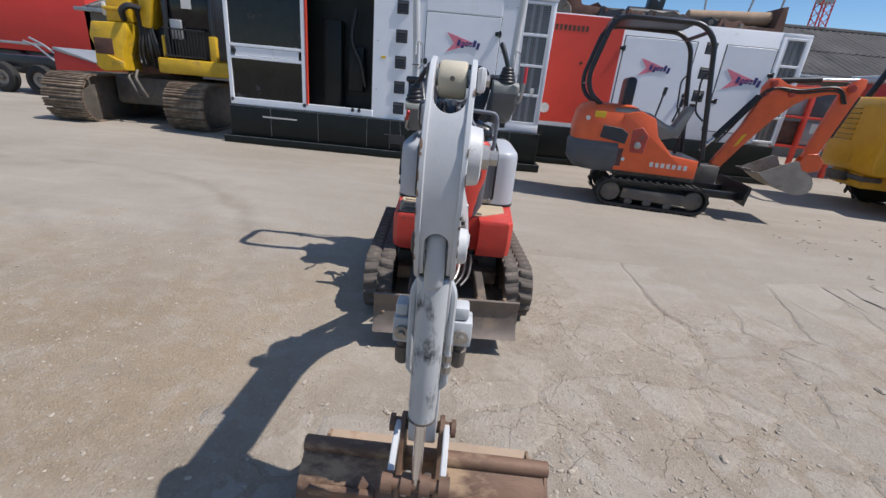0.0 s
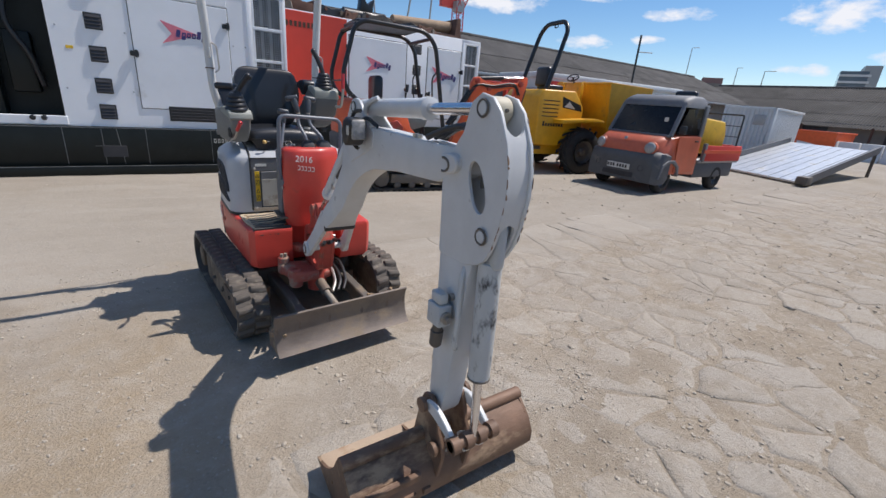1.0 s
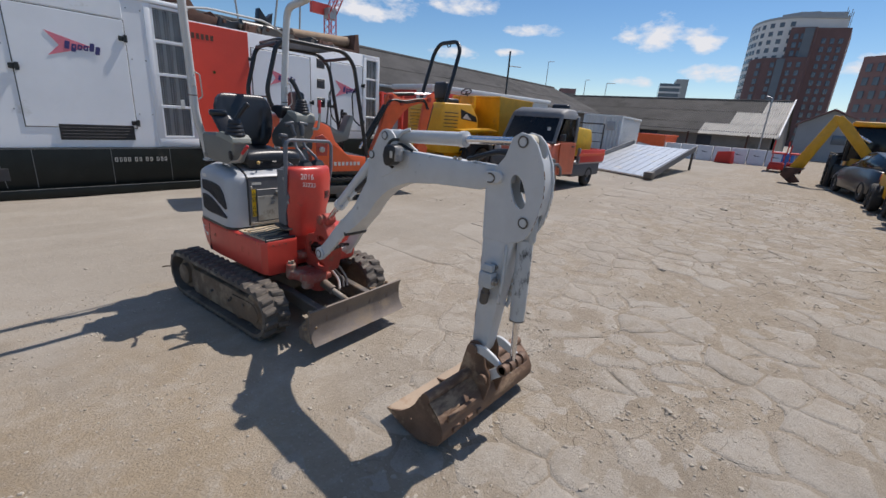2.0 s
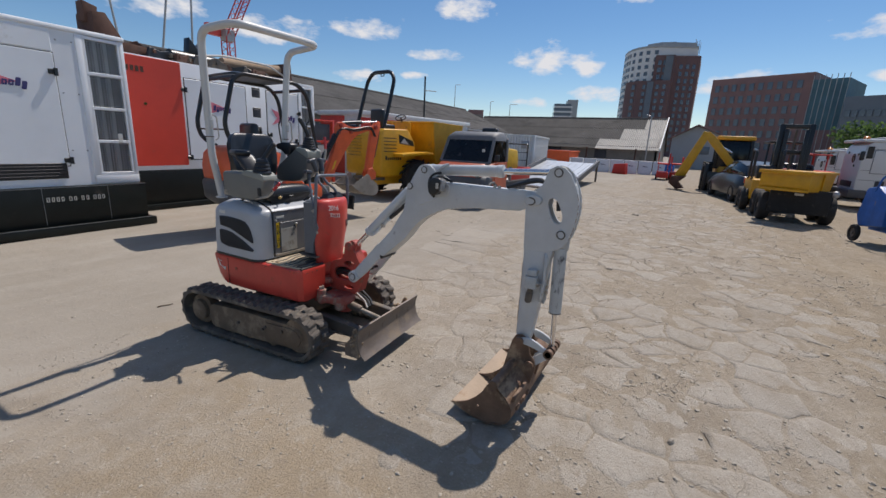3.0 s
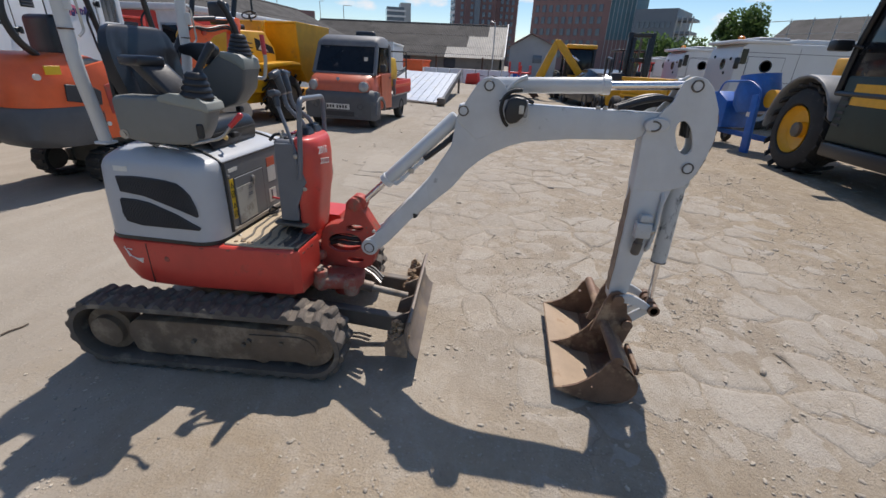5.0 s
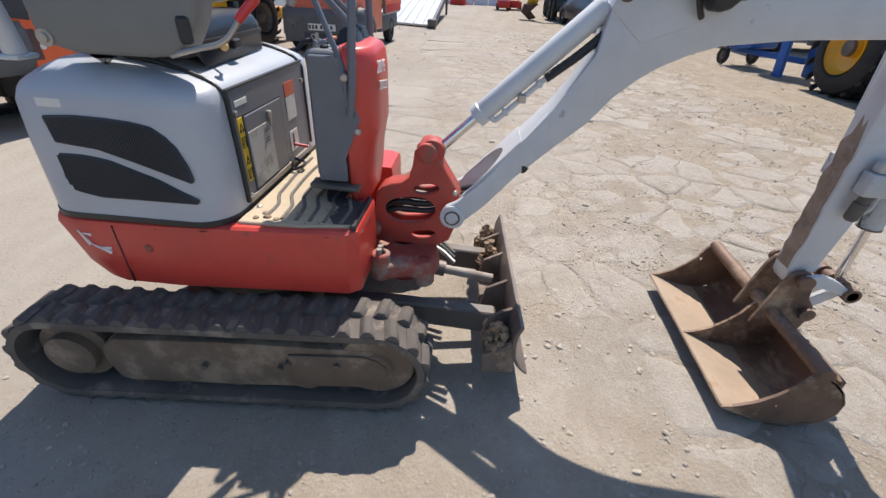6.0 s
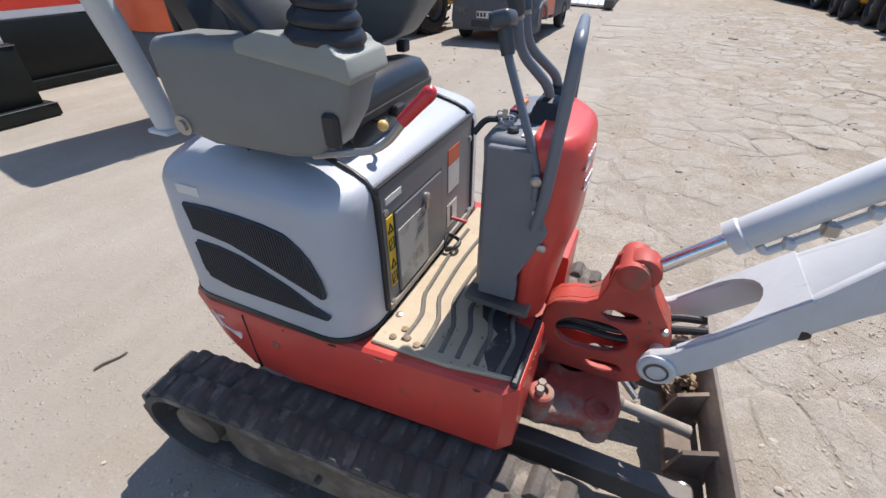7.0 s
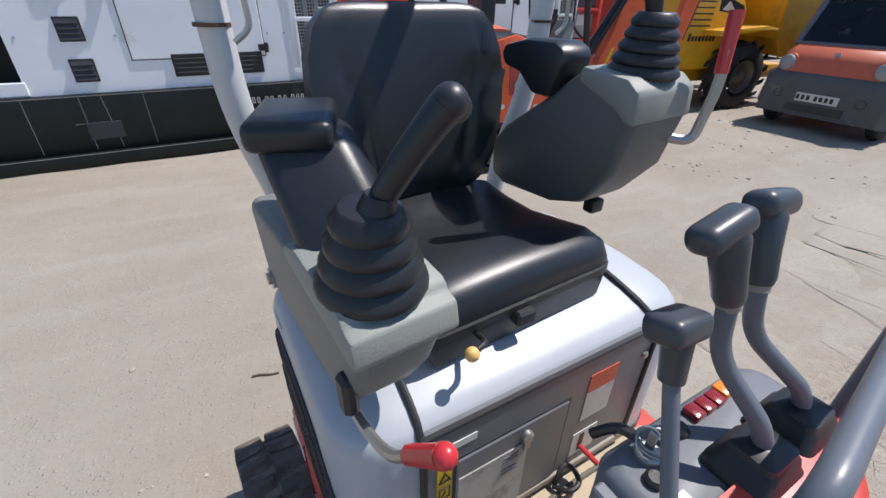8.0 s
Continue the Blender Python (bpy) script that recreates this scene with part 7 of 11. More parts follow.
        box(bm, (x + w * 0.75 - 0.01, y - 0.066, 0.475), (x + w * 0.75, y - 0.061, 0.542))
    tagged(part("number_bars", bm, label_white, g, "row of small white bars"), kind="stuff")
    part("web_bar", rbox((-3.75, y - 0.066, 0.50), (-3.10, y - 0.061, 0.525), 0.001, 1), label_white, g)
    # pale strips: light caught on the skid's seams and lips, put in as colour
    for x in (-3.6, -2.7, -1.77, -1.33, -0.79, 0.1, 0.9):
        part("skid_seam", box(B(), (x, y - 0.064, 0.15), (x + 0.006, y - 0.058, 0.68)), mudguard_grey, g)
    part("skid_seam", prism(B(), [(-1.15, 0.66), (-1.144, 0.66), (-1.094, 0.15), (-1.10, 0.15)], "y", y - 0.064, y - 0.058), mudguard_grey, g)
    part("skid_seam", box(B(), (-1.43, y - 0.064, 0.41), (-1.13, y - 0.058, 0.417)), mudguard_grey, g)
    part("skid_lip", box(B(), (L - 0.15, y - 0.164, 0.126), (R + 0.12, y - 0.150, 0.131)), mudguard_grey, g)
    part("skid_lip", box(B(), (L - 0.05, y - 0.066, 0.672), (R + 0.05, y - 0.058, 0.680)), mudguard_grey, g)
    part("skid_pocket", rbox((-1.35, y - 0.066, 0.25), (-1.05, y - 0.055, 0.42), 0.004, 1), grille_dark, g)
    part("foot", rbox((-4.40, y - 0.12, 0.0), (-4.1, y + 0.2, 0.12), 0.01), cabinet_black, g)


def generator_far():
    y = 6.42
    g = thing("generator_container", "long generator cabinet with red and white doors on a black skid", "generator", pose(0, 0, 0), "generators beside the yard")
    L, R, Z1 = 1.50, 6.52, 2.88
    D = 1.9
    part("skid", rbox((L - 0.3, y - 0.02, 0.10), (R, y + D, 0.77), 0.02), cabinet_black, g, "black steel base skid")
    part("skid_rail", rbox((L - 0.4, y - 0.10, 0.005), (R + 0.1, y + D, 0.11), 0.01), cabinet_black, g)
    part("cabinet_body", rbox((L - 0.3, y, 0.77), (5.98, y + D, Z1), 0.015), cabinet_white, g, "white sheet-steel cabinet")
    part("cabinet_body", box(B(), (5.98, y + 0.14, 0.77), (R, y + D, Z1)), cabinet_white, g)
    part("cabinet_roof", rbox((5.96, y - 0.005, Z1 - 0.08), (R, y + 0.14, Z1), 0.01), cabinet_white, g)
    seam_door(g, 1.50, 2.96, y, 0.86, Z1 - 0.02, cabinet_red)
    seam_door(g, 3.02, 4.40, y, 0.98, 2.58, cabinet_white)
    seam_door(g, 4.98, 5.94, y, 0.98, 2.58, cabinet_white)
    for x0, x1 in ((3.00, 4.42), (4.96, 5.96)):
        part("door_gap", box(B(), (x0, y - 0.003, 0.965), (x1, y + 0.001, 2.595)), label_black, g)
    logo(g, 3.72, y - 0.013, 2.06, 0.62)
    logo(g, 5.48, y - 0.013, 1.98, 0.74)
    for x, z in ((2.99, 2.36), (2.99, 1.02), (4.42, 1.60), (4.72, 1.62), (5.02, 1.55), (5.95, 2.12), (5.95, 1.2)):
        latch(g, x, y - 0.012, z)
    for z in (2.50, 2.05, 1.62):
        part("louvre_frame", rbox((4.58, y - 0.012, z - 0.11), (4.80, y + 0.0, z + 0.11), 0.006, 1), black_paint, g, "square black louvre")
        for k in range(4):
            zz = z - 0.085 + k * 0.045
            part("louvre_slat", prism(B(), [(y - 0.026, zz), (y - 0.012, zz + 0.035), (y - 0.010, zz + 0.030), (y - 0.022, zz - 0.002)], "x", 4.60, 4.78), grille_dark, g)
    part("corner_post", rbox((5.97, y - 0.012, 0.80), (6.05, y + 0.10, Z1 - 0.07), 0.01), cabinet_white, g)
    part("corner_post", rbox((R - 0.07, y - 0.012, 0.80), (R, y + 0.10, Z1 - 0.07), 0.01), cabinet_white, g)
    grille(g, 6.08, 6.42, y, 0.86, 2.78)
    bm = B()
    spun(bm, (1.66, y - 0.012, 1.12), (0, -1, 0), ((0, 0.10), (0.004, 0.10)), 24)
    part("round_label", bm, label_white, g, "round white sticker")
    bm = B()
    spun(bm, (2.24, y - 0.012, 2.02), (0, -1, 0), ((0, 0.03), (0.004, 0.03)), 6)
    part("green_mark", bm, leaf_green, g)
    for k in range(8):
        part("stencil_bar", rbox((1.62 + k * 0.085, y - 0.016, 2.58), (1.675 + k * 0.085, y - 0.012, 2.68), 0.001, 1), rust_steel, g)


def roof_clutter():
    """Attachments and pipes lying on the cabinets' roofs."""
    g = thing("steel_attachment", "rusty folded digger attachment lying on a cabinet roof", "attachment", pose(2.2, 6.9, 2.88))
    part("plate", bevel(prism(B(), [(-0.55, 0.0), (0.55, 0.0), (0.45, 0.16), (-0.1, 0.20), (-0.35, 0.62), (-0.55, 0.60)], "y", -0.3, 0.3), 0.01), rust_steel, g)
    part("hook", bevel(prism(B(), [(-0.6, 0.45), (-0.4, 0.45), (-0.38, 0.72), (-0.60, 0.78)], "y", -0.12, 0.12), 0.01), rust_steel, g)
    g = thing("breaker_hammer", "black hydraulic breaker lying on a cabinet roof", "attachment", pose(3.6, 7.0, 2.88))
    bm = B()
    cyl(bm, (-0.5, 0, 0.16), (0.5, 0, 0.16), 0.15, n=14)
    part("body", bm, black_paint, g)
    part("bracket", bevel(prism(B(), [(-0.15, 0.2), (0.15, 0.2), (0.2, 0.55), (0.05, 0.42), (-0.1, 0.6)], "y", -0.1, 0.1), 0.01), black_paint, g)
    g = thing("pipe_roll", "rolled tan tarpaulin and pipe on a red tray", "tarpaulin", pose(5.3, 7.2, 2.88))
    bm = B()
    cyl(bm, (-0.9, 0, 0.25), (0.75, 0, 0.33), 0.13, n=14)
    part("roll", bm, clay, g)
    part("tray", bevel(prism(B(), [(-1.2, 0.0), (0.9, 0.0), (0.85, 0.52), (0.75, 0.5), (0.70, 0.12), (-1.2, 0.10)], "y", -0.35, 0.35), 0.01), rust_steel, g, "rust-red steel tray")
    for x in (4.3, 4.6):
        g = thing("steel_beam", "dark steel beam lying on a cabinet roof", "beam", pose(x, 7.1, 2.88, 0, 0, 20))
        part("web", rbox((-0.9, -0.05, 0), (0.9, 0.05, 0.12), 0.01), rust_steel, g)


def scrap_pile():
    """Rusty digger parts heaped along the back cabinet's roof."""
    rnd = random.Random(44)
    for k in range(9):
        x = 1.35 + 0.46 * k + rnd.uniform(-0.1, 0.1)
        g = thing("scrap_part", "rusty dark steel machine part lying on a cabinet roof", "scrap", pose(x, 7.05 + rnd.uniform(-0.3, 0.25), 2.88, 0, 0, rnd.uniform(-30, 30)), "scrap on the cabinet roof")
        w, h = rnd.uniform(0.28, 0.48), rnd.uniform(0.14, 0.30) * (1.25 if k < 4 else 0.8)
        m = (rust_steel, steel_dark, rust_steel, black_paint)[k % 4]
        part("plate", bevel(prism(B(), [(-w, 0.0), (w, 0.0), (w * 0.9, h * 0.5), (w * 0.35, h), (-w * 0.2, h * 0.75), (-w * 0.8, h * 0.95)], "y", -0.22, -0.16), 0.006, 1), m, g)
        part("plate", bevel(prism(B(), [(-w, 0.0), (w, 0.0), (w * 0.7, h * 0.7), (-w * 0.1, h), (-w * 0.9, h * 0.7)], "y", 0.14, 0.20), 0.006, 1), m, g)
        part("cross_pin", cyl(B(), (w * 0.4, -0.26, h * 0.55), (w * 0.4, 0.26, h * 0.55), 0.045, n=12), steel_dark, g)
        part("cross_pin", cyl(B(), (-w * 0.6, -0.24, h * 0.6), (-w * 0.6, 0.24, h * 0.6), 0.035, n=12), rust_steel, g)
        part("bed_plate", rbox((-w * 0.9, -0.2, 0.0), (w * 0.9, 0.2, 0.05), 0.01, 1), m, g)


def orange_digger():
    g = thing("mini_excavator", "orange compact digger with black canopy frame and grey bucket", "excavator", pose(2.85, 3.45, 0, 0, 0, -9))
    for s in (-1, 1):
        yo, yi = s * 0.55, s * 0.32
        lo, hi = sorted((yo, yi))
        R, zc, xr, xf = 0.185, 0.20, -0.57, 0.53

        def loop(r):
            pts = [(xf + r * math.sin(a), zc + r * math.cos(a)) for a in (math.pi * i / 12 for i in range(13))]
            return pts + [(xr - r * math.sin(a), zc - r * math.cos(a)) for a in (math.pi * i / 12 for i in range(13))]

        rings = [[(a, lo, b), (a, hi, b), (c, hi, d), (c, lo, d)] for (a, b), (c, d) in zip(loop(R), loop(R - 0.035))]
        t = part("track", loft(B(), rings, closed=True), tyre, g, "black rubber track", smooth=50)
        lug = rbox((-0.022, -0.10, 0), (0.022, 0.10, 0.018), 0.005, 1)
        proto = part("track_lug", lug, tyre, t)
        total = 2 * (xf - xr) + 2 * math.pi * R
        for i in range(34):
            d = i / 34 * total
            L = xf - xr
            if d < L:
                x, z, a = xr + d, zc + R, 0
            elif d < L + math.pi * R:
                a = (d - L) / R
                x, z = xf + R * math.sin(a), zc + R * math.cos(a)
            elif d < 2 * L + math.pi * R:
                x, z, a = xf - (d - L - math.pi * R), zc - R, math.pi
            else:
                a = (d - 2 * L - math.pi * R) / R + math.pi
                x, z = xr + R * math.sin(a), zc + R * math.cos(a)
            ob = proto if i == 0 else new("track_lug", proto.data)
            ob.parent = t
            ob.matrix_basis = Matrix.Translation((x, (lo + hi) / 2, z)) @ Matrix.Rotation(a, 4, "Y")
        face = yo - s * 0.035
        part("track_frame", bevel(prism(B(), [(-0.42, 0.13), (0.42, 0.11), (0.46, 0.2), (0.40, 0.27), (-0.40, 0.27)], "y", *sorted((face, face - s * 0.1))), 0.01), steel_dark, g)
        for x, r in ((xr, 0.13), (xf, 0.125)):
            bm = B()
            spun(bm, (x, face + s * 0.012, zc), (0, -s, 0), ((0, 0.04), (0.01, r * 0.7), (0.02, r), (0.1, r)), 20)
            part("track_wheel", bm, steel_dark, g)
        for x in (-0.3, -0.05, 0.22):
            bm = B()
            spun(bm, (x, face + s * 0.01, 0.09), (0, -s, 0), ((0, 0.03), (0.01, 0.055), (0.08, 0.055)), 14)
            part("roller", bm, steel_dark, g)
    part("chassis", rbox((-0.45, -0.33, 0.15), (0.45, 0.33, 0.42), 0.04), steel_dark, g)

    def ring(x0, x1, w, z, r=0.16, r2=0.3):
        return [(-p[1], p[0], p[2]) for p in rounded_rect(-w, w, -x1, -x0, 0.10, z, 5, r2)]

    part("counterweight", loft(B(), [ring(-1.12, -0.42, 0.44, 0.46), ring(-1.22, -0.42, 0.50, 0.56), ring(-1.24, -0.42, 0.50, 0.80), ring(-1.20, -0.42, 0.49, 0.86)]), grey_plastic, g, "dark grey plastic counterweight cover", smooth=45)
    part("engine_hood", loft(B(), [ring(-1.21, -0.30, 0.49, 0.862), ring(-1.22, -0.28, 0.49, 1.05), ring(-1.19, -0.32, 0.48, 1.24), ring(-1.12, -0.42, 0.44, 1.33), ring(-1.02, -0.50, 0.36, 1.36)]), orange_paint, g, "orange engine hood", smooth=45)
    side = [(-0.60, 0.50), (0.46, 0.50), (0.46, 0.74), (0.10, 0.78), (-0.12, 1.0), (-0.20, 1.22), (-0.40, 1.30), (-0.60, 1.25)]
    for y in (-0.50, 0.43):
        part("side_cover", bevel(prism(B(), side, "y", y, y + 0.07), 0.015), orange_paint, g, "orange side cover")
    part("floor", rbox((-0.50, -0.46, 0.66), (0.50, 0.46, 0.745), 0.01), black_rubber, g)
    part("deck_frame", rbox((-0.60, -0.40, 0.43), (0.50, 0.40, 0.55), 0.01), steel_dark, g)
    part("hood_vent", bevel(prism(B(), [(-0.86, 0.92), (-0.52, 0.86), (-0.50, 1.0), (-0.60, 1.06), (-0.84, 1.08)], "y", -0.508, -0.49), 0.004, 1), grille_dark, g, "black air vent")
    part("hood_recess", bevel(prism(B(), [(-0.44, 0.76), (-0.26, 0.76), (-0.24, 1.0), (-0.34, 1.1), (-0.46, 1.06)], "y", -0.512, -0.495), 0.01, 1), red_dusty, g)
    bm = B()
    spun(bm, (-0.36, -0.51, 0.86), (0, -1, 0), ((0, 0.045), (0.03, 0.045), (0.04, 0.02)), 14)
    part("filler_cap", bm, bolt_steel, g)
    bm = B()
    for k in range(7):
        box(bm, (-0.14 + k * 0.072, -0.5035, 0.60), (-0.095 + k * 0.072, -0.4995, 0.66))
    part("model_bars", bm, label_white, g, "white bars of the type name")
    part("sticker", rbox((-0.98, -0.508, 1.17), (-0.84, -0.492, 1.25), 0.002, 1), label_yellow, g)
    for x, z, r in ((-1.06, 1.15, 0.03), (-0.5, 0.66, 0.025)):
        bm = B()
        spun(bm, (x, -0.478, z), (0, -1, 0), ((0, r), (0.03, r)), 12)
        part("round_badge", bm, label_white, g)
    # seat, dash and levers
    part("dash", bevel(prism(B(), [(-0.72, 1.12), (-0.74, 1.31), (-0.49, 1.32), (-0.27, 1.28), (-0.06, 1.17), (0.05, 1.14), (0.17, 1.42), (0.25, 1.40), (0.14, 1.02), (-0.08, 0.96), (-0.3, 1.0)], "y", -0.47, -0.24), 0.02), console_grey, g, "grey plastic side console")
    part("seat", rbox((-0.55, -0.22, 1.02), (-0.10, 0.24, 1.18), 0.05, 3), vinyl, g, "black seat")
    part("backrest", rbox((-0.62, -0.21, 1.12), (-0.48, 0.23, 1.72), 0.06, 3), vinyl, g)
    for x, y, z0, z1 in ((-0.20, -0.33, 1.15, 1.62), (0.05, -0.30, 1.2, 1.50), (0.30, 0.05, 0.75, 1.45), (0.30, 0.14, 0.75, 1.45)):
        bm = B()
        cyl(bm, (x, y, z0), (x + 0.05, y, z1 - 0.08), 0.012, n=8)
        cyl(bm, (x + 0.05, y, z1 - 0.10), (x + 0.06, y, z1), 0.024, n=10)
        part("lever", bm, black_rubber, g)
    # canopy
    for y in (-0.45, 0.45):
        part("canopy_post", tube(B(), bent([(-0.92, y * 0.8, 1.34), (-1.10, y, 1.46), (-1.16, y, 1.68), (-1.00, y, 2.30), (-0.86, y, 2.40), (0.06, y, 2.37), (0.24, y, 2.20), (0.50, y, 0.76)], 0.16, 6), 0.032, 12), black_paint, g, "black tubular canopy post")
        part("canopy_brace", tube(B(), bent([(0.30, y * 0.98, 1.85), (0.22, y * 0.95, 1.75), (0.26, y * 0.9, 1.35), (0.38, y * 0.95, 1.25)], 0.08), 0.012, 8), black_paint, g)
    part("canopy_roof", loft(B(), [ring(-0.98, 0.04, 0.43, 2.385, 0.1, 0.12), ring(-0.98, 0.04, 0.43, 2.41, 0.1, 0.12), ring(-0.92, -0.02, 0.38, 2.43, 0.1, 0.12)]), black_paint, g, "black canopy roof")
    part("canopy_bar", tube(B(), [(-0.98, -0.45, 2.34), (-0.98, 0.45, 2.34)], 0.025, 10), black_paint, g)
    part("canopy_bar", tube(B(), [(-1.14, -0.45, 1.60), (-1.14, 0.45, 1.60)], 0.012, 8), black_paint, g)
    part("canopy_bar", tube(B(), [(0.15, -0.45, 2.28), (0.15, 0.45, 2.28)], 0.025, 10), black_paint, g)
    # blade
    part("blade", bevel(prism(B(), [(1.16, 0.22), (1.19, 0.48), (1.16, 0.50), (1.12, 0.36)], "y", -0.52, 0.52), 0.006, 1), black_paint, g, "black dozer blade")
    for y in (-0.3, 0.3):
        part("blade_arm", rbox((0.45, y - 0.04, 0.26), (1.14, y + 0.04, 0.36), 0.01), black_paint, g)
    # boom, arm and bucket
    beam = [(0.76, 0.62), (0.82, 0.58), (1.09, 1.02), (1.31, 1.34), (1.48, 1.54), (1.62, 1.64), (1.84, 1.71), (2.10, 1.74), (2.14, 1.84), (1.89, 1.81), (1.50, 1.77), (1.36, 1.79), (1.22, 1.86), (1.14, 1.84), (1.09, 1.74), (1.10, 1.62), (0.98, 1.22), (0.75, 0.72)]
    part("boom", bevel(prism(B(), beam, "y", -0.13, -0.02), 0.01), orange_paint, g, "orange boom")
    part("boom_sticker", prism(B(), [(0.95, 0.95), (1.0, 0.99), (1.07, 1.14), (1.02, 1.12)], "y", -0.134, -0.129), label_yellow, g, "yellow warning sticker")
    for x, z, r in ((1.18, 1.79, 0.045), (1.12, 1.66, 0.04), (2.06, 1.80, 0.05), (1.42, 1.68, 0.04)):
        part("pivot_boss", spun(B(), (x, -0.13, z), (0, -1, 0), ((0, r), (0.03, r * 0.9), (0.03, r * 0.5), (0.045, r * 0.5))), red_dusty, g)
    for s, x in ((1, 0.0), (1, 0.035)):
        part("boom_hose", tube(B(), curve_pts([(0.70 + x, -0.07, 0.95), (0.95 + x, -0.16, 1.45), (1.15 + x, -0.16, 1.72), (1.5, -0.15, 1.70 + x), (1.9, -0.15, 1.76 + x), (2.02 + x, -0.15, 1.62)]), 0.014, 6), hose_black, g)
    armp = [(1.98, 1.72), (2.06, 1.86), (2.14, 1.93), (2.21, 1.92), (2.22, 1.82), (2.17, 1.66), (2.01, 1.02), (1.96, 0.90), (1.88, 0.85), (1.84, 0.91), (1.85, 1.02), (1.92, 1.40)]
    part("arm", bevel(prism(B(), armp, "y", -0.12, -0.03), 0.01), orange_paint, g, "orange arm")
    for p, q, r, m in (((0.57, -0.08, 0.85), (0.72, -0.08, 1.07), 0.022, chrome), ((0.70, -0.08, 1.04), (1.08, -0.08, 1.62), 0.042, black_paint), ((1.22, -0.08, 1.83), (1.72, -0.08, 1.88), 0.036, black_paint), ((1.72, -0.08, 1.88), (2.14, -0.08, 1.91), 0.020, chrome), ((2.19, -0.08, 1.72), (2.06, -0.08, 1.20), 0.036, black_paint), ((2.06, -0.08, 1.20), (2.00, -0.08, 0.92), 0.018, chrome)):
        part("cylinder", cyl(B(), p, q, r, n=14), m, g)
    part("swing_post", rbox((0.46, -0.2, 0.42), (0.86, 0.04, 0.68), 0.04), steel_dark, g)
    # bucket: a curved skin, two cheeks and ears
    skin = [(1.27, 0.665), (1.37, 0.590), (1.48, 0.525), (1.60, 0.475), (1.72, 0.445), (1.83, 0.440), (1.91, 0.470), (1.95, 0.54), (1.94, 0.62), (1.90, 0.69), (1.84, 0.73)]
    inner = [(x - 0.006, z + 0.014) if x < 1.88 else (x - 0.014, z - 0.002) for x, z in skin]
    bk = part("bucket", prism(B(), skin + inner[::-1], "y", -0.34, 0.22), dusty_steel, g, "dusty grey steel bucket", smooth=45)
    cheek = skin + [(1.76, 0.76), (1.69, 0.875), (1.64, 0.875), (1.45, 0.77)]
    for y in (-0.352, 0.22):
        part("bucket_side", prism(B(), cheek, "y", y, y + 0.012), dusty_steel, bk)
    for k in range(4):
        y = -0.30 + k * 0.155
        part("bucket_tooth", rbox((1.20, y, 0.655), (1.32, y + 0.05, 0.675), 0.004, 1, Matrix.Identity(4)), steel_dark, bk)
    for y in (-0.15, -0.02):
        part("bucket_ear", bevel(prism(B(), [(1.80, 0.84), (1.86, 0.96), (1.98, 0.98), (2.08, 0.88), (2.06, 0.76), (1.94, 0.72)], "y", y, y + 0.02), 0.004, 1), orange_paint, bk)


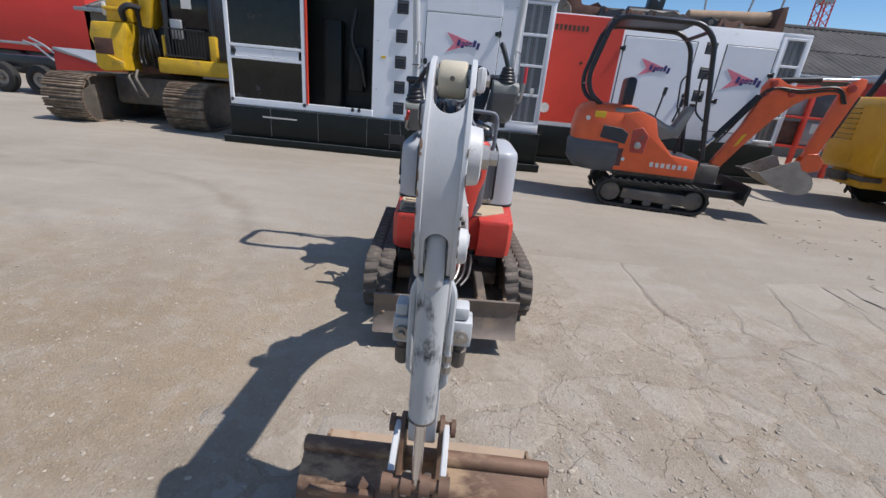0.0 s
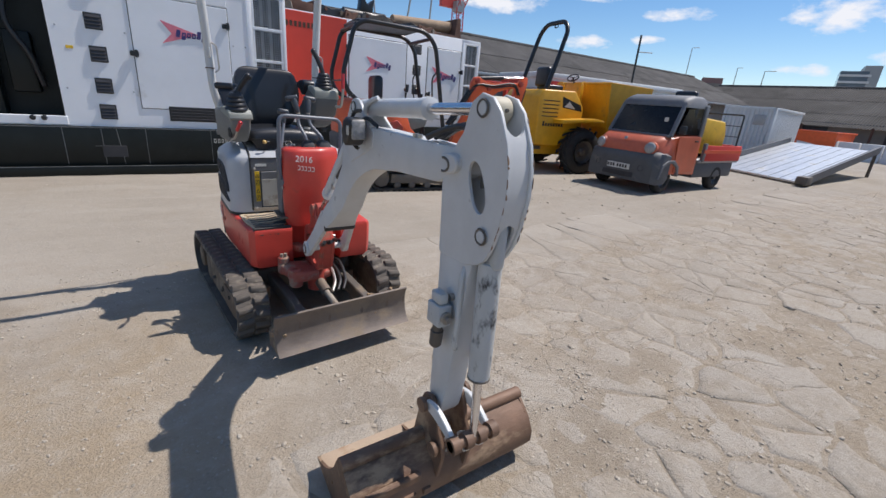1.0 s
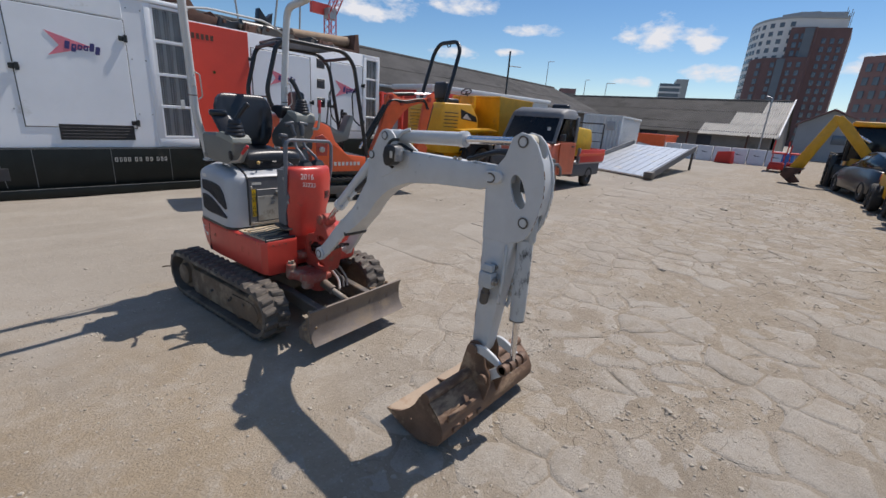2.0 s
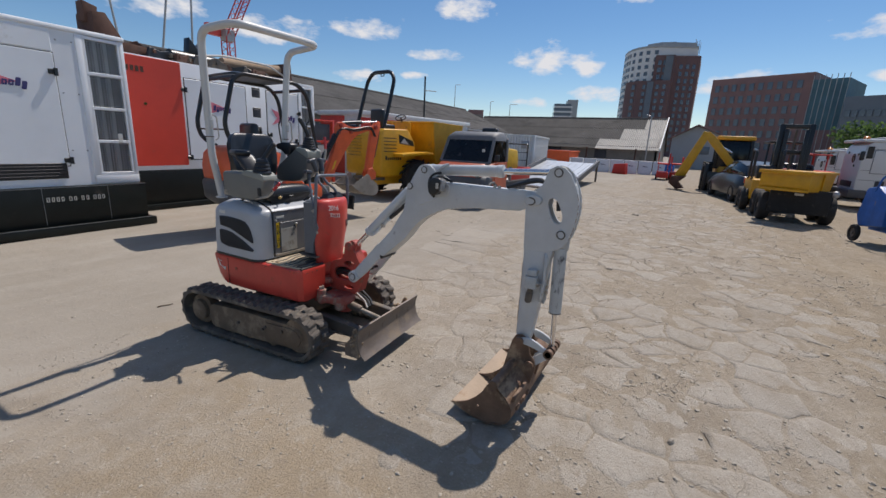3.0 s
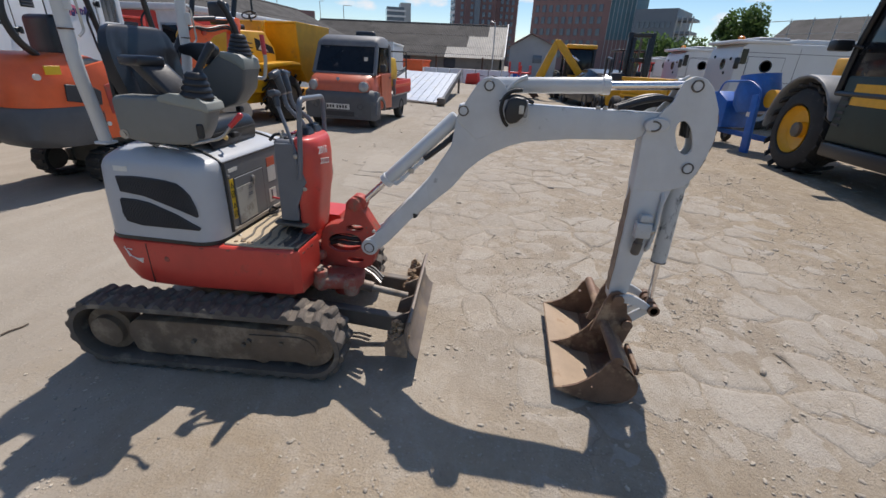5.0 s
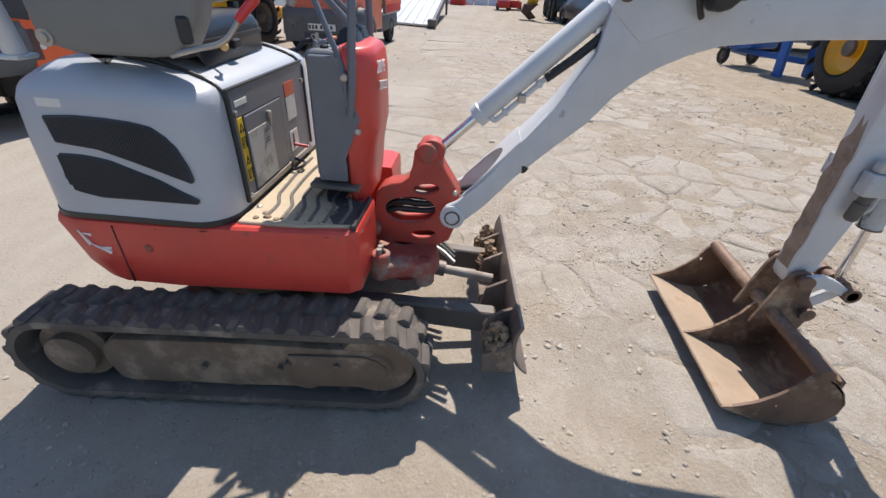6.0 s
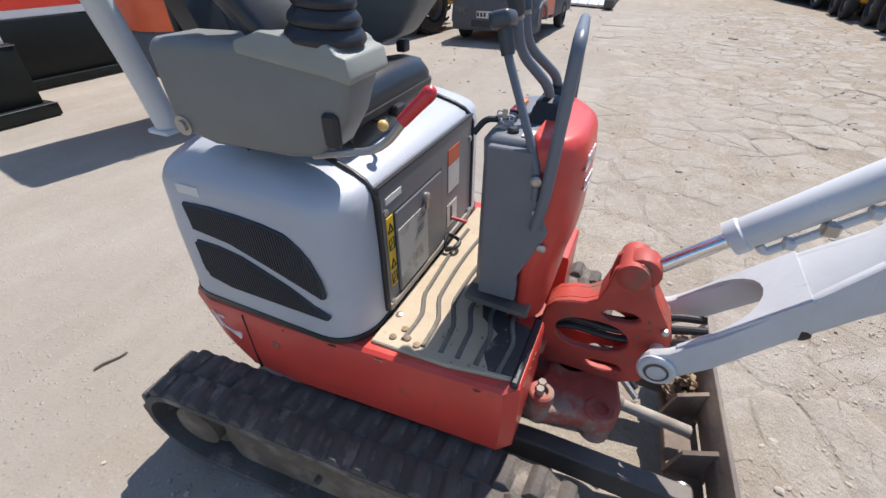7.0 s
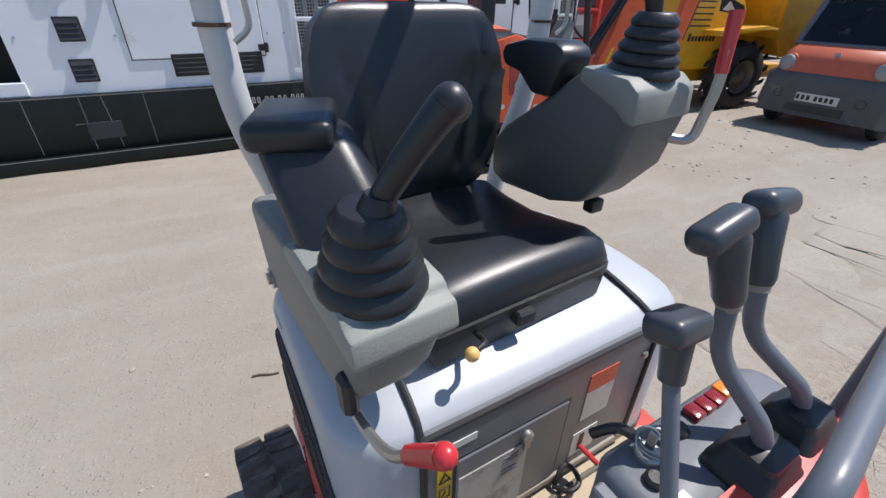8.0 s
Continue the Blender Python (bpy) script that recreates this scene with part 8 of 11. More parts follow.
def site_dumper():
    g = thing("site_dumper", "yellow site dumper with roll hoop, big tyres and tipping skip", "dumper", pose(7.85, 4.72, 0, 0, 0, -10))
    body = [(-1.05, 0.62), (-1.10, 0.75), (-1.12, 1.70), (-1.02, 1.84), (-0.12, 1.86), (0.16, 1.52), (0.22, 0.95), (0.10, 0.62)]
    part("engine_cover", bevel(prism(B(), body, "y", -0.72, 0.72), 0.04, 3), yellow_paint, g, "yellow steel engine cover")
    part("chassis", rbox((-1.0, -0.45, 0.38), (1.9, 0.45, 0.62), 0.03), yellow_paint, g)
    for k in range(7):
        z = 1.14 + k * 0.085
        part("cover_louvre", prism(B(), [(-1.145, z), (-1.105, z + 0.045), (-1.095, z + 0.04), (-1.12, z - 0.005)], "y", 0.05, 0.60), yellow_paint, g)
        part("louvre_gap", box(B(), (-1.124, 0.05, z - 0.012), (-1.10, 0.60, z)), label_black, g)
    for k in range(5):
        z = 1.26 + k * 0.085
        part("louvre_gap", box(B(), (-1.00, -0.728, z), (-0.56, -0.715, z + 0.020)), label_black, g)
    bm = B()
    for k in range(8):
        box(bm, (-0.95 + k * 0.075, -0.726, 1.05), (-0.90 + k * 0.075, -0.719, 1.12 if k else 1.16))
    part("maker_bars", bm, label_black, g, "dark bars of a maker's name")
    part("side_decal", prism(B(), [(-0.45, 1.48), (0.12, 1.42), (0.06, 1.56), (-0.48, 1.72)], "y", -0.728, -0.718), label_black, g, "black and white side decal")
    part("side_decal", prism(B(), [(-0.40, 1.50), (-0.08, 1.46), (-0.28, 1.62)], "y", -0.731, -0.727), label_white, g)
    for s in (-1, 1):
        part("mudguard", bevel(prism(B(), [(-0.65, 1.14), (0.32, 1.22), (0.55, 1.20), (0.55, 1.25), (0.30, 1.29), (-0.65, 1.22)], "y", *sorted((s * 0.66, s * 1.08))), 0.01), yellow_paint, g, "yellow mudguard step")
        wheel(g, (0.10, s * 0.90, 0.52), 0.52, 0.34, steel_dark, s, lugs=16, hub=0.45)
        wheel(g, (1.95, s * 0.90, 0.52), 0.52, 0.34, steel_dark, s, lugs=16, hub=0.45)
    part("roll_hoop", tube(B(), bent([(-0.84, -0.52, 1.84), (-0.64, -0.52, 2.5), (-0.46, -0.50, 3.12), (-0.42, -0.32, 3.32), (-0.42, 0.36, 3.32), (-0.46, 0.54, 3.12), (-0.64, 0.56, 2.5), (-0.84, 0.56, 1.84)], 0.22, 6), 0.05, 12), black_paint, g, "black tubular roll hoop")
    part("hoop_hook", tube(B(), bent([(-0.42, -0.06, 3.30), (-0.42, -0.06, 3.22), (-0.42, 0.06, 3.22), (-0.42, 0.06, 3.30)], 0.03), 0.012, 8), black_paint, g)
    part("seat", rbox((-0.58, -0.24, 1.84), (-0.12, 0.24, 1.98), 0.05, 3), vinyl, g, "black seat")
    part("backrest", rbox((-0.66, -0.24, 1.92), (-0.50, 0.24, 2.36), 0.06, 3), vinyl, g)
    part("dash", bevel(prism(B(), [(0.28, 1.3), (0.48, 1.3), (0.45, 2.06), (0.34, 2.10)], "y", -0.28, 0.28), 0.03), yellow_paint, g)
    bm = B()
    tube(bm, [(0.30 + 0.05 * math.sin(a), 0.20 * math.cos(a), 2.20 + 0.08 * math.sin(a)) for a in (6.2832 * i / 20 for i in range(21))], 0.016, 8)
    cyl(bm, (0.30, 0, 2.20), (0.38, 0, 2.02), 0.02, n=8)
    for a in (0.5, 2.6, 4.7):
        cyl(bm, (0.30, 0, 2.20), (0.30 + 0.05 * math.sin(a), 0.20 * math.cos(a), 2.20 + 0.08 * math.sin(a)), 0.010, n=6)
    part("steering_wheel", bm, black_rubber, g)
    for s in (-1, 1):
        part("grab_bar", tube(B(), bent([(0.22, s * 0.45, 1.35), (0.20, s * 0.45, 2.05), (0.32, s * 0.42, 2.12), (0.42, s * 0.40, 1.95)], 0.06), 0.014, 8), yellow_paint, g)
    # tipping skip: walls and floor of thick plate
    sk = [(0.66, 2.08), (0.74, 1.10), (0.95, 0.82), (1.60, 0.80), (1.88, 1.25), (2.00, 2.04)]
    skin = sk + [(x + (0.04 if x < 1.4 else -0.04), z + 0.03) for x, z in sk[::-1]]
    skip = part("skip", prism(B(), skin, "y", -0.95, 0.95), yellow_paint, g, "yellow steel tipping skip")
    for y in (-0.97, 0.93):
        part("skip_side", bevel(prism(B(), [(0.64, 2.12), (0.73, 1.10), (0.95, 0.80), (1.60, 0.78), (1.89, 1.24), (2.02, 2.08)], "y", y, y + 0.04), 0.008, 1), yellow_paint, skip)
    part("skip_rim", tube(B(), [(0.66, -0.95, 2.09), (0.66, 0.95, 2.09)], 0.035, 10), yellow_paint, skip)
    part("rear_step", rbox((-1.05, -0.5, 0.50), (-0.75, 0.5, 0.58), 0.01), steel_dark, g)
    part("tow_hitch", rbox((-1.25, -0.1, 0.45), (-1.0, 0.1, 0.60), 0.02), steel_dark, g)


def pickup():
    g = thing("pickup_van", "small dusty orange and grey electric pickup carrying a yellow machine", "van", pose(7.28, 2.30, 0, 0, 0, 178.5))
    # local: x forward with the nose at 0, y to its left
    W = 0.72

    def station(x, zb, zt, wb, wt, n=6):
        return [(x, -wb, zb), (x, -wb, zb + (zt - zb) * 0.45), (x, -wt, zt - 0.07), (x, -wt + 0.09, zt), (x, wt - 0.09, zt), (x, wt, zt - 0.07), (x, wb, zb + (zt - zb) * 0.45), (x, wb, zb)]

    body = [station(0.02, 0.45, 0.92, 0.60, 0.50), station(-0.04, 0.40, 0.98, 0.70, 0.60), station(-0.20, 0.38, 1.08, 0.76, 0.70), station(-0.45, 0.38, 1.14, 0.78, 0.74), station(-0.60, 0.38, 1.16, 0.78, 0.76), station(-1.38, 0.36, 1.16, 0.78, 0.77)]
    part("cab_body", bevel(loft(B(), body), 0.015, 2, 50), van_orange, g, "faded orange plastic cab body", smooth=40)
    part("bumper", loft(B(), [station(0.075, 0.30, 0.62, 0.62, 0.60), station(0.06, 0.20, 0.74, 0.74, 0.70), station(-0.06, 0.18, 0.80, 0.80, 0.79), station(-0.30, 0.20, 0.82, 0.815, 0.80), station(-0.42, 0.30, 0.80, 0.80, 0.79)]), van_bumper, g, "dark grey plastic bumper", smooth=45)
    roof = [[(x, s * w, z) for s, w, z in ((-1, wb, zb), (-1, wt, zt - 0.05), (-1, wt - 0.08, zt), (1, wt - 0.08, zt), (1, wt, zt - 0.05), (1, wb, zb))] for x, wb, wt, zb, zt in ((-0.62, 0.70, 0.64, 1.66, 1.74), (-0.70, 0.72, 0.68, 1.66, 1.82), (-0.95, 0.72, 0.70, 1.66, 1.885), (-1.30, 0.72, 0.70, 1.66, 1.88), (-1.42, 0.72, 0.68, 1.62, 1.82))]
    part("cab_roof", loft(B(), roof), van_grey, g, "grey plastic cab roof", smooth=50)
    # windscreen, pillars, side windows
    part("windscreen", loft(B(), [[(-0.36, -0.68, 1.13), (-0.36, 0.68, 1.13), (-0.39, 0.68, 1.12), (-0.39, -0.68, 1.12)], [(-0.66, -0.62, 1.71), (-0.66, 0.62, 1.71), (-0.69, 0.62, 1.70), (-0.69, -0.62, 1.70)]]), glass_dark, g, "dark windscreen glass")
    part("scuttle", rbox((-0.46, -0.70, 1.08), (-0.30, 0.70, 1.135), 0.02), van_grey, g)
    for s in (-1, 1):
        part("pillar", tube(B(), [(-0.36, s * 0.70, 1.10), (-0.68, s * 0.655, 1.72)], 0.045, 8), van_grey, g)
        part("pillar", rbox((-1.42, s * 0.73 - 0.03, 1.12), (-1.30, s * 0.73 + 0.03, 1.72), 0.02), van_grey, g)
        win = [(-0.50, 1.15), (-0.74, 1.63), (-1.28, 1.66), (-1.30, 1.15)]
        part("side_window", prism(B(), win, "y", *sorted((s * 0.715, s * 0.73))), glass_dark, g, "dark side window")
        part("door_panel", bevel(prism(B(), [(-0.58, 0.42), (-0.52, 1.12), (-1.28, 1.13), (-1.28, 0.42)], "y", *sorted((s * 0.775, s * 0.795))), 0.006, 1), van_orange, g, "orange door")
        part("door_handle", rbox((-1.22, s * 0.80 - 0.012, 1.02), (-1.10, s * 0.80 + 0.012, 1.05), 0.006, 1), black_paint, g)
        # headlamp
        bm = B()
        spun(bm, (-0.02, s * 0.56, 0.865), (1, s * 0.18, 0.12), ((-0.05, 0.11), (0.03, 0.11), (0.06, 0.095), (0.085, 0.05)), 20)
        part("headlight", bm, lamp_glass, g, "clear headlight")
        bm = B()
        spun(bm, (0.0, s * 0.56, 0.865), (1, s * 0.18, 0.12), ((-0.08, 0.135), (0.0, 0.128), (0.01, 0.112)), 20)
        part("headlight_ring", bm, van_orange, g)
        wheel(g, (-0.40, s * 0.66, 0.27), 0.27, 0.17, black_paint, s)
        wheel(g, (-2.42, s * 0.66, 0.27), 0.27, 0.17, black_paint, s)
        part("wheel_arch", bevel(prism(B(), [(-0.06, 0.30), (-0.12, 0.56), (-0.30, 0.66), (-0.52, 0.66), (-0.70, 0.54), (-0.74, 0.34), (-0.70, 0.34), (-0.62, 0.52), (-0.48, 0.60), (-0.32, 0.60), (-0.18, 0.52), (-0.10, 0.30)], "y", *sorted((s * 0.70, s * 0.83))), 0.01, 1), van_grey, g)
        part("mirror", rbox((-0.50, s * 0.86 - 0.06, 1.16), (-0.42, s * 0.86 + 0.06, 1.32), 0.02), black_paint, g) if s > 0 else None
        part("tray_side", rbox((-3.10, s * 0.80 - 0.02, 0.64), (-1.52, s * 0.80 + 0.02, 0.96), 0.01), canvas_red, g, "red drop side of the load tray")
        part("tray_strip", rbox((-3.10, s * 0.823 - 0.006, 0.80), (-1.52, s * 0.823 + 0.006, 0.87), 0.003, 1), label_red, g)
        part("tray_post", rbox((-1.60, s * 0.79 - 0.03, 0.62), (-1.52, s * 0.79 + 0.035, 1.0), 0.008), van_grey, g)
    part("rear_skirt", rbox((-3.05, -0.74, 0.28), (-1.42, 0.74, 0.60), 0.03), grey_plastic, g)
    part("cab_back", rbox((-1.46, -0.72, 0.42), (-1.38, 0.72, 1.75), 0.02), van_grey, g)
    part("tray_floor", rbox((-3.10, -0.80, 0.60), (-1.46, 0.80, 0.655), 0.01), galvanised, g)
    part("tail_board", rbox((-3.12, -0.80, 0.64), (-3.07, 0.80, 0.96), 0.01), canvas_red, g)
    part("number_plate", rbox((0.072, -0.26, 0.40), (0.092, 0.26, 0.511), 0.004, 1), label_white, g, "white number plate")
    for k in range(7):
        y = 0.205 - k * 0.064 - (0.03 if k > 3 else 0)
        bm = B()
        box(bm, (0.091, y - 0.040, 0.425), (0.095, y, 0.488))
        part("plate_bar", bm, label_black, g)
    part("bumper_grille", rbox((0.07, -0.36, 0.26), (0.085, 0.36, 0.36), 0.006, 1), grille_dark, g)
    for s in (-1, 1):
        bm = B()
        spun(bm, (0.062, s * 0.50, 0.47), (1, 0, 0), ((0, 0.06), (0.018, 0.06), (0.01, 0.045)), 16)
        part("fog_lamp", bm, grille_dark, g)
    bm = B()
    spun(bm, (0.0, 0.0, 1.0), (1, 0, 0.6), ((0, 0.035), (0.03, 0.03)), 14)
    part("badge", bm, galvanised, g)
    for s in (-0.35, 0.1):
        part("wiper", tube(B(), bent([(-0.40, s, 1.16), (-0.44, s + 0.20, 1.25), (-0.50, s + 0.42, 1.33)], 0.05), 0.008, 6), black_paint, g)
    bm = B()
    part("tax_disc", rbox((-0.50, 0.42, 1.36), (-0.485, 0.50, 1.45), 0.002, 1), label_white, g)
    # ladder frame behind the cab
    for y in (-0.72,):
        part("load_frame", tube(B(), [(-1.62, y, 0.95), (-1.62, y, 1.75)], 0.018, 8), black_paint, g)
        part("load_frame", tube(B(), bent([(-3.02, y, 0.95), (-3.02, y, 1.60), (-2.1, y, 1.66)], 0.05), 0.018, 8), black_paint, g)
    part("load_frame", tube(B(), bent([(-3.04, -0.70, 0.95), (-3.04, -0.70, 1.62), (-3.04, 0.70, 1.62), (-3.04, 0.70, 0.95)], 0.05), 0.018, 8), black_paint, g)
    for z in (1.15, 1.38):
        part("load_frame", tube(B(), [(-3.04, -0.70, z), (-3.04, 0.70, z)], 0.010, 6), black_paint, g)
    # the load
    r = thing("ride_on_roller", "small yellow ride-on machine with black seat in the pickup's tray", "machine", pose(9.45, 2.20, 0.655, 0, 0, 178.5))
    part("body", bevel(prism(B(), [(-0.70, 0.10), (0.55, 0.10), (0.62, 0.55), (0.40, 0.86), (-0.60, 0.80), (-0.75, 0.5)], "y", -0.45, 0.45), 0.05, 3), canary_paint, r, "yellow body")
    part("seat", rbox((0.08, -0.24, 0.86), (0.50, 0.24, 0.98), 0.05, 3), vinyl, r)
    part("backrest", rbox((0.40, -0.24, 0.92), (0.54, 0.24, 1.36), 0.06, 3), vinyl, r, "black backrest")
    bm = B()
    tube(bm, [(-0.30 + 0.08 * math.sin(a), 0.20 * math.cos(a), 1.10 + 0.06 * math.sin(a)) for a in (6.2832 * i / 18 for i in range(19))], 0.014, 8)
    cyl(bm, (-0.30, 0, 1.10), (-0.42, 0, 0.75), 0.02, n=8)
    part("steering_wheel", bm, black_rubber, r)
    part("rail", tube(B(), bent([(-0.7, -0.46, 0.5), (-0.72, -0.46, 1.0), (-0.2, -0.46, 1.12), (-0.1, -0.46, 0.85)], 0.08), 0.016, 8), black_paint, r)
    for s in (-1, 1):
        bm = B()
        cyl(bm, (s * 0.45, -0.40, 0.14), (s * 0.45, 0.40, 0.14), 0.14, n=18)
        part("drum", bm, steel_dark, r)


generator_near()
generator_far()
roof_clutter()
scrap_pile()
orange_digger()
site_dumper()
pickup()

# ---- the far side of the yard ----


def loading_ramp():
    g = thing("loading_ramp", "wide aluminium loading ramp lying sloped on the ground", "ramp", pose(0, 0, 0))
    a, b = Vector((13.55, 1.00, 0.04)), Vector((14.70, 3.90, 0.04))
    up = Vector((6.6, 0.15, 0.80))
    n = 9
    for i in range(n):
        p, q = a + (b - a) * i / n, a + (b - a) * (i + 0.94) / n
        bm = B()
        loft(bm, [[p, q, q + Vector((0, 0, 0.05)), p + Vector((0, 0, 0.05))], [p + up, q + up, q + up + Vector((0, 0, 0.05)), p + up + Vector((0, 0, 0.05))]])
        part("deck_plank", bm, alu, g)
    for e in (a, b):
        bm = B()
        e = e + (e - (a + b) / 2).normalized() * 0.06
        w = (b - a).normalized() * 0.05
        loft(bm, [[e - w, e + w, e + w + Vector((0, 0, 0.22)), e - w + Vector((0, 0, 0.22))], [e - w + up, e + w + up, e + w + up + Vector((0, 0, 0.22)), e - w + up + Vector((0, 0, 0.22))]])
        part("side_beam", bm, grey_plastic, g, "dark grey steel side beam")
    for e in (a, b):
        part("ramp_hook", rbox(e + Vector((-0.25, -0.15, 0)), e + Vector((0.15, 0.12, 0.22)), 0.03), steel_dark, g)
        bm = B()
        q = e + up
        cyl(bm, (q.x, q.y, 0), (q.x, q.y, q.z), 0.05, n=10)
        part("prop", bm, steel_dark, g)


def white_container():
    g = thing("site_container", "white corrugated steel site container", "container", pose(20.0, 4.45, 0, 0, 0, 8))
    W, L, H = 1.75, 5.5, 2.15
    part("shell", box(B(), (0.05, 0.05, 0.12), (L - 0.05, W - 0.05, H - 0.03)), container_white, g)
    for k in range(11):
        y = 0.10 + k * 0.15
        part("corrugation", rbox((0.0, y, 0.15), (0.07, y + 0.08, H - 0.1), 0.015, 1), container_white, g)
    for k in range(24):
        x = 0.15 + k * 0.22
        part("corrugation", rbox((x, -0.01, 0.15), (x + 0.12, 0.07, H - 0.1), 0.015, 1), container_white, g)
    for y in (0.0, W):
        part("corner_post", rbox((-0.03, y - 0.05, 0.0), (0.10, y + 0.05, H), 0.01), container_white, g)
    part("top_rail", rbox((-0.03, -0.04, H - 0.1), (L, W + 0.04, H), 0.01), container_white, g)
    part("window", rbox((-0.02, 0.25, 1.45), (0.02, 0.65, 1.85), 0.01), galvanised, g)


def barrier_row():
    first = None
    for k in range(9):
        y = 6.9 - k * 0.94
        m = pose(31.2 + 0.10 * k, y - 0.9, -0.02, 0, 0, 3)
        if first is None:
            first = thing("concrete_barrier", "white-painted concrete block barrier along the shed", "barrier", m, "barriers along the shed")
            part("block", bevel(prism(B(), [(-0.35, 0.0), (0.35, 0.0), (0.32, 0.20), (0.22, 0.40), (0.20, 0.95), (-0.20, 0.95), (-0.22, 0.40), (-0.32, 0.20)], "y", 0.0, 0.88), 0.02), barrier_white, first)
            part("sign", prism(B(), [(0.22, 0.55), (0.62, 0.62), (0.50, 0.50), (0.62, 0.45)], "x", -0.215, -0.20), grey_plastic, first)
        else:
            copy_thing(first, m)
    g = thing("skip_bin", "orange steel waste skip", "skip", pose(32.5, 6.2, 0))
    part("body", bevel(prism(B(), [(-1.4, 0.25), (1.4, 0.25), (1.7, 1.35), (-1.7, 1.35)], "y", -1.1, 1.1), 0.03), orange_paint, g)
    part("rim", rbox((-1.75, -1.15, 1.28), (1.75, 1.15, 1.40), 0.02), orange_paint, g)
    part("foot", box(B(), (-1.2, -1.0, 0.0), (1.2, 1.0, 0.26)), steel_dark, g)
    g = thing("water_tank", "blue plastic tank beside the skip", "tank", pose(32.0, 8.6, 0))
    bm = B()
    cyl(bm, (0, 0, 0), (0, 0, 1.25), 0.6, n=20)
    part("body", bm, mixer_blue, g)
    g = thing("plastic_barrier", "fallen red plastic road barrier", "barrier", pose(30.2, 1.3, 0, 0, 0, 70))
    part("body", bevel(prism(B(), [(-0.5, 0), (0.5, 0), (0.42, 0.65), (-0.40, 0.75)], "y", -0.2, 0.2), 0.03), canvas_red, g)
    g = thing("plastic_drum", "blue plastic drum by the barriers", "drum", pose(31.0, -1.75, 0))
    bm = B()
    spun(bm, (0, 0, 0), (0, 0, 1), ((0, 0.28), (0.02, 0.30), (0.3, 0.30), (0.32, 0.31), (0.6, 0.30), (0.88, 0.30), (0.9, 0.26)), 18)
    part("body", bm, mixer_blue, g)


def corrugated(bm, p, u, v, n, depth=0.05, thick=0.03):
    """A sheet of corrugated roofing: p corner, u along the ridge, v down the slope."""
    nrm = u.cross(v).normalized()
    if nrm.z < 0:
        nrm = -nrm
    k = 4
    rows = []
    for i in range(n * k + 1):
        s = i / (n * k)
        h = depth * 0.5 * math.sin(2 * math.pi * i / k + 0.7)
        rows.append((p + u * s + nrm * h, p + u * s + v + nrm * h))
    vs = [(bm.verts.new(a), bm.verts.new(b)) for a, b in rows]
    for (a, b), (c, d) in zip(vs, vs[1:]):
        bm.faces.new((a, c, d, b))
    return bm


def far_shed():
    g = thing("storage_shed", "long low shed with dark weathered corrugated roof and pale patched sheets", "shed", pose(0, 0, 0))
    y0, y1 = -0.6, 18.2
    eave, ridge = Vector((37.6, 0, 1.75)), Vector((44.0, 0, 4.62))
    part("wall", box(B(), (38.2, y0 + 0.2, 0), (38.4, y1, 2.0)), shed_wall, g, "stained grey wall")
    gable = [(38.2, 0.0), (49.8, 0.0), (49.8, 2.0), (44.0, 4.50), (38.2, 2.0)]
    part("gable_wall", prism(B(), gable, "y", y0 + 0.15, y0 + 0.35), shed_wall, g)
    n = 11
    for i in range(n):
        ya, yb = y1 + (y0 - y1) * i / n, y1 + (y0 - y1) * (i + 1) / n
        for r, (s0, s1) in enumerate(((0.0, 0.36), (0.34, 0.70), (0.68, 1.0))):
            a = ridge + (eave - ridge) * s0
            b = ridge + (eave - ridge) * s1
            pale = (i == 10 and r < 2) or (i == 9 and r == 1) or (i >= 8 and r == 2)
            bm = corrugated(B(), Vector((a.x, ya, a.z - 0.02 * r)), Vector((0, yb - ya, 0)), Vector((b.x - a.x, 0, b.z - a.z)), 11, 0.09)
            part("roof_sheet", bm, roof_pale if pale else roof_fibre, g, smooth=60)
    part("roof_back", loft(B(), [[(44.0, y0, 4.62), (44.0, y0, 4.56), (50, y0, 1.7), (50, y0, 1.76)], [(44.0, y1, 4.62), (44.0, y1, 4.56), (50, y1, 1.7), (50, y1, 1.76)]]), roof_fibre, g)
    part("ridge_cap", cyl(B(), (44, y0, 4.62), (44, y1, 4.62), 0.10, n=8), roof_fibre, g)
    part("barge_board", loft(B(), [[(37.5, y0 - 0.06, 1.70), (37.5, y0 + 0.02, 1.70), (37.5, y0 + 0.02, 1.90), (37.5, y0 - 0.06, 1.90)], [(44.0, y0 - 0.06, 4.60), (44.0, y0 + 0.02, 4.60), (44.0, y0 + 0.02, 4.82), (44.0, y0 - 0.06, 4.82)]]), barrier_white, g, "white barge board")
    for y in (1.2, 5.2, 9.0, 13.0):
        part("post", rbox((37.6, y - 0.06, 0), (37.75, y + 0.06, 1.8), 0.01), rust_steel, g)
    part("doorway", rbox((38.1, 3.6, 0), (38.22, 4.6, 1.6), 0.01), grille_dark, g, "dark doorway")
    part("doorway", rbox((38.1, 7.6, 0), (38.22, 10.6, 1.7), 0.01), grille_dark, g)
    bm = B()
    tube(bm, bent([(37.4, 0.35, 0), (37.4, 0.35, 4.4), (37.4, 0.75, 4.5)], 0.1), 0.05, 8)
    part("lamp_pole", bm, galvanised, g)


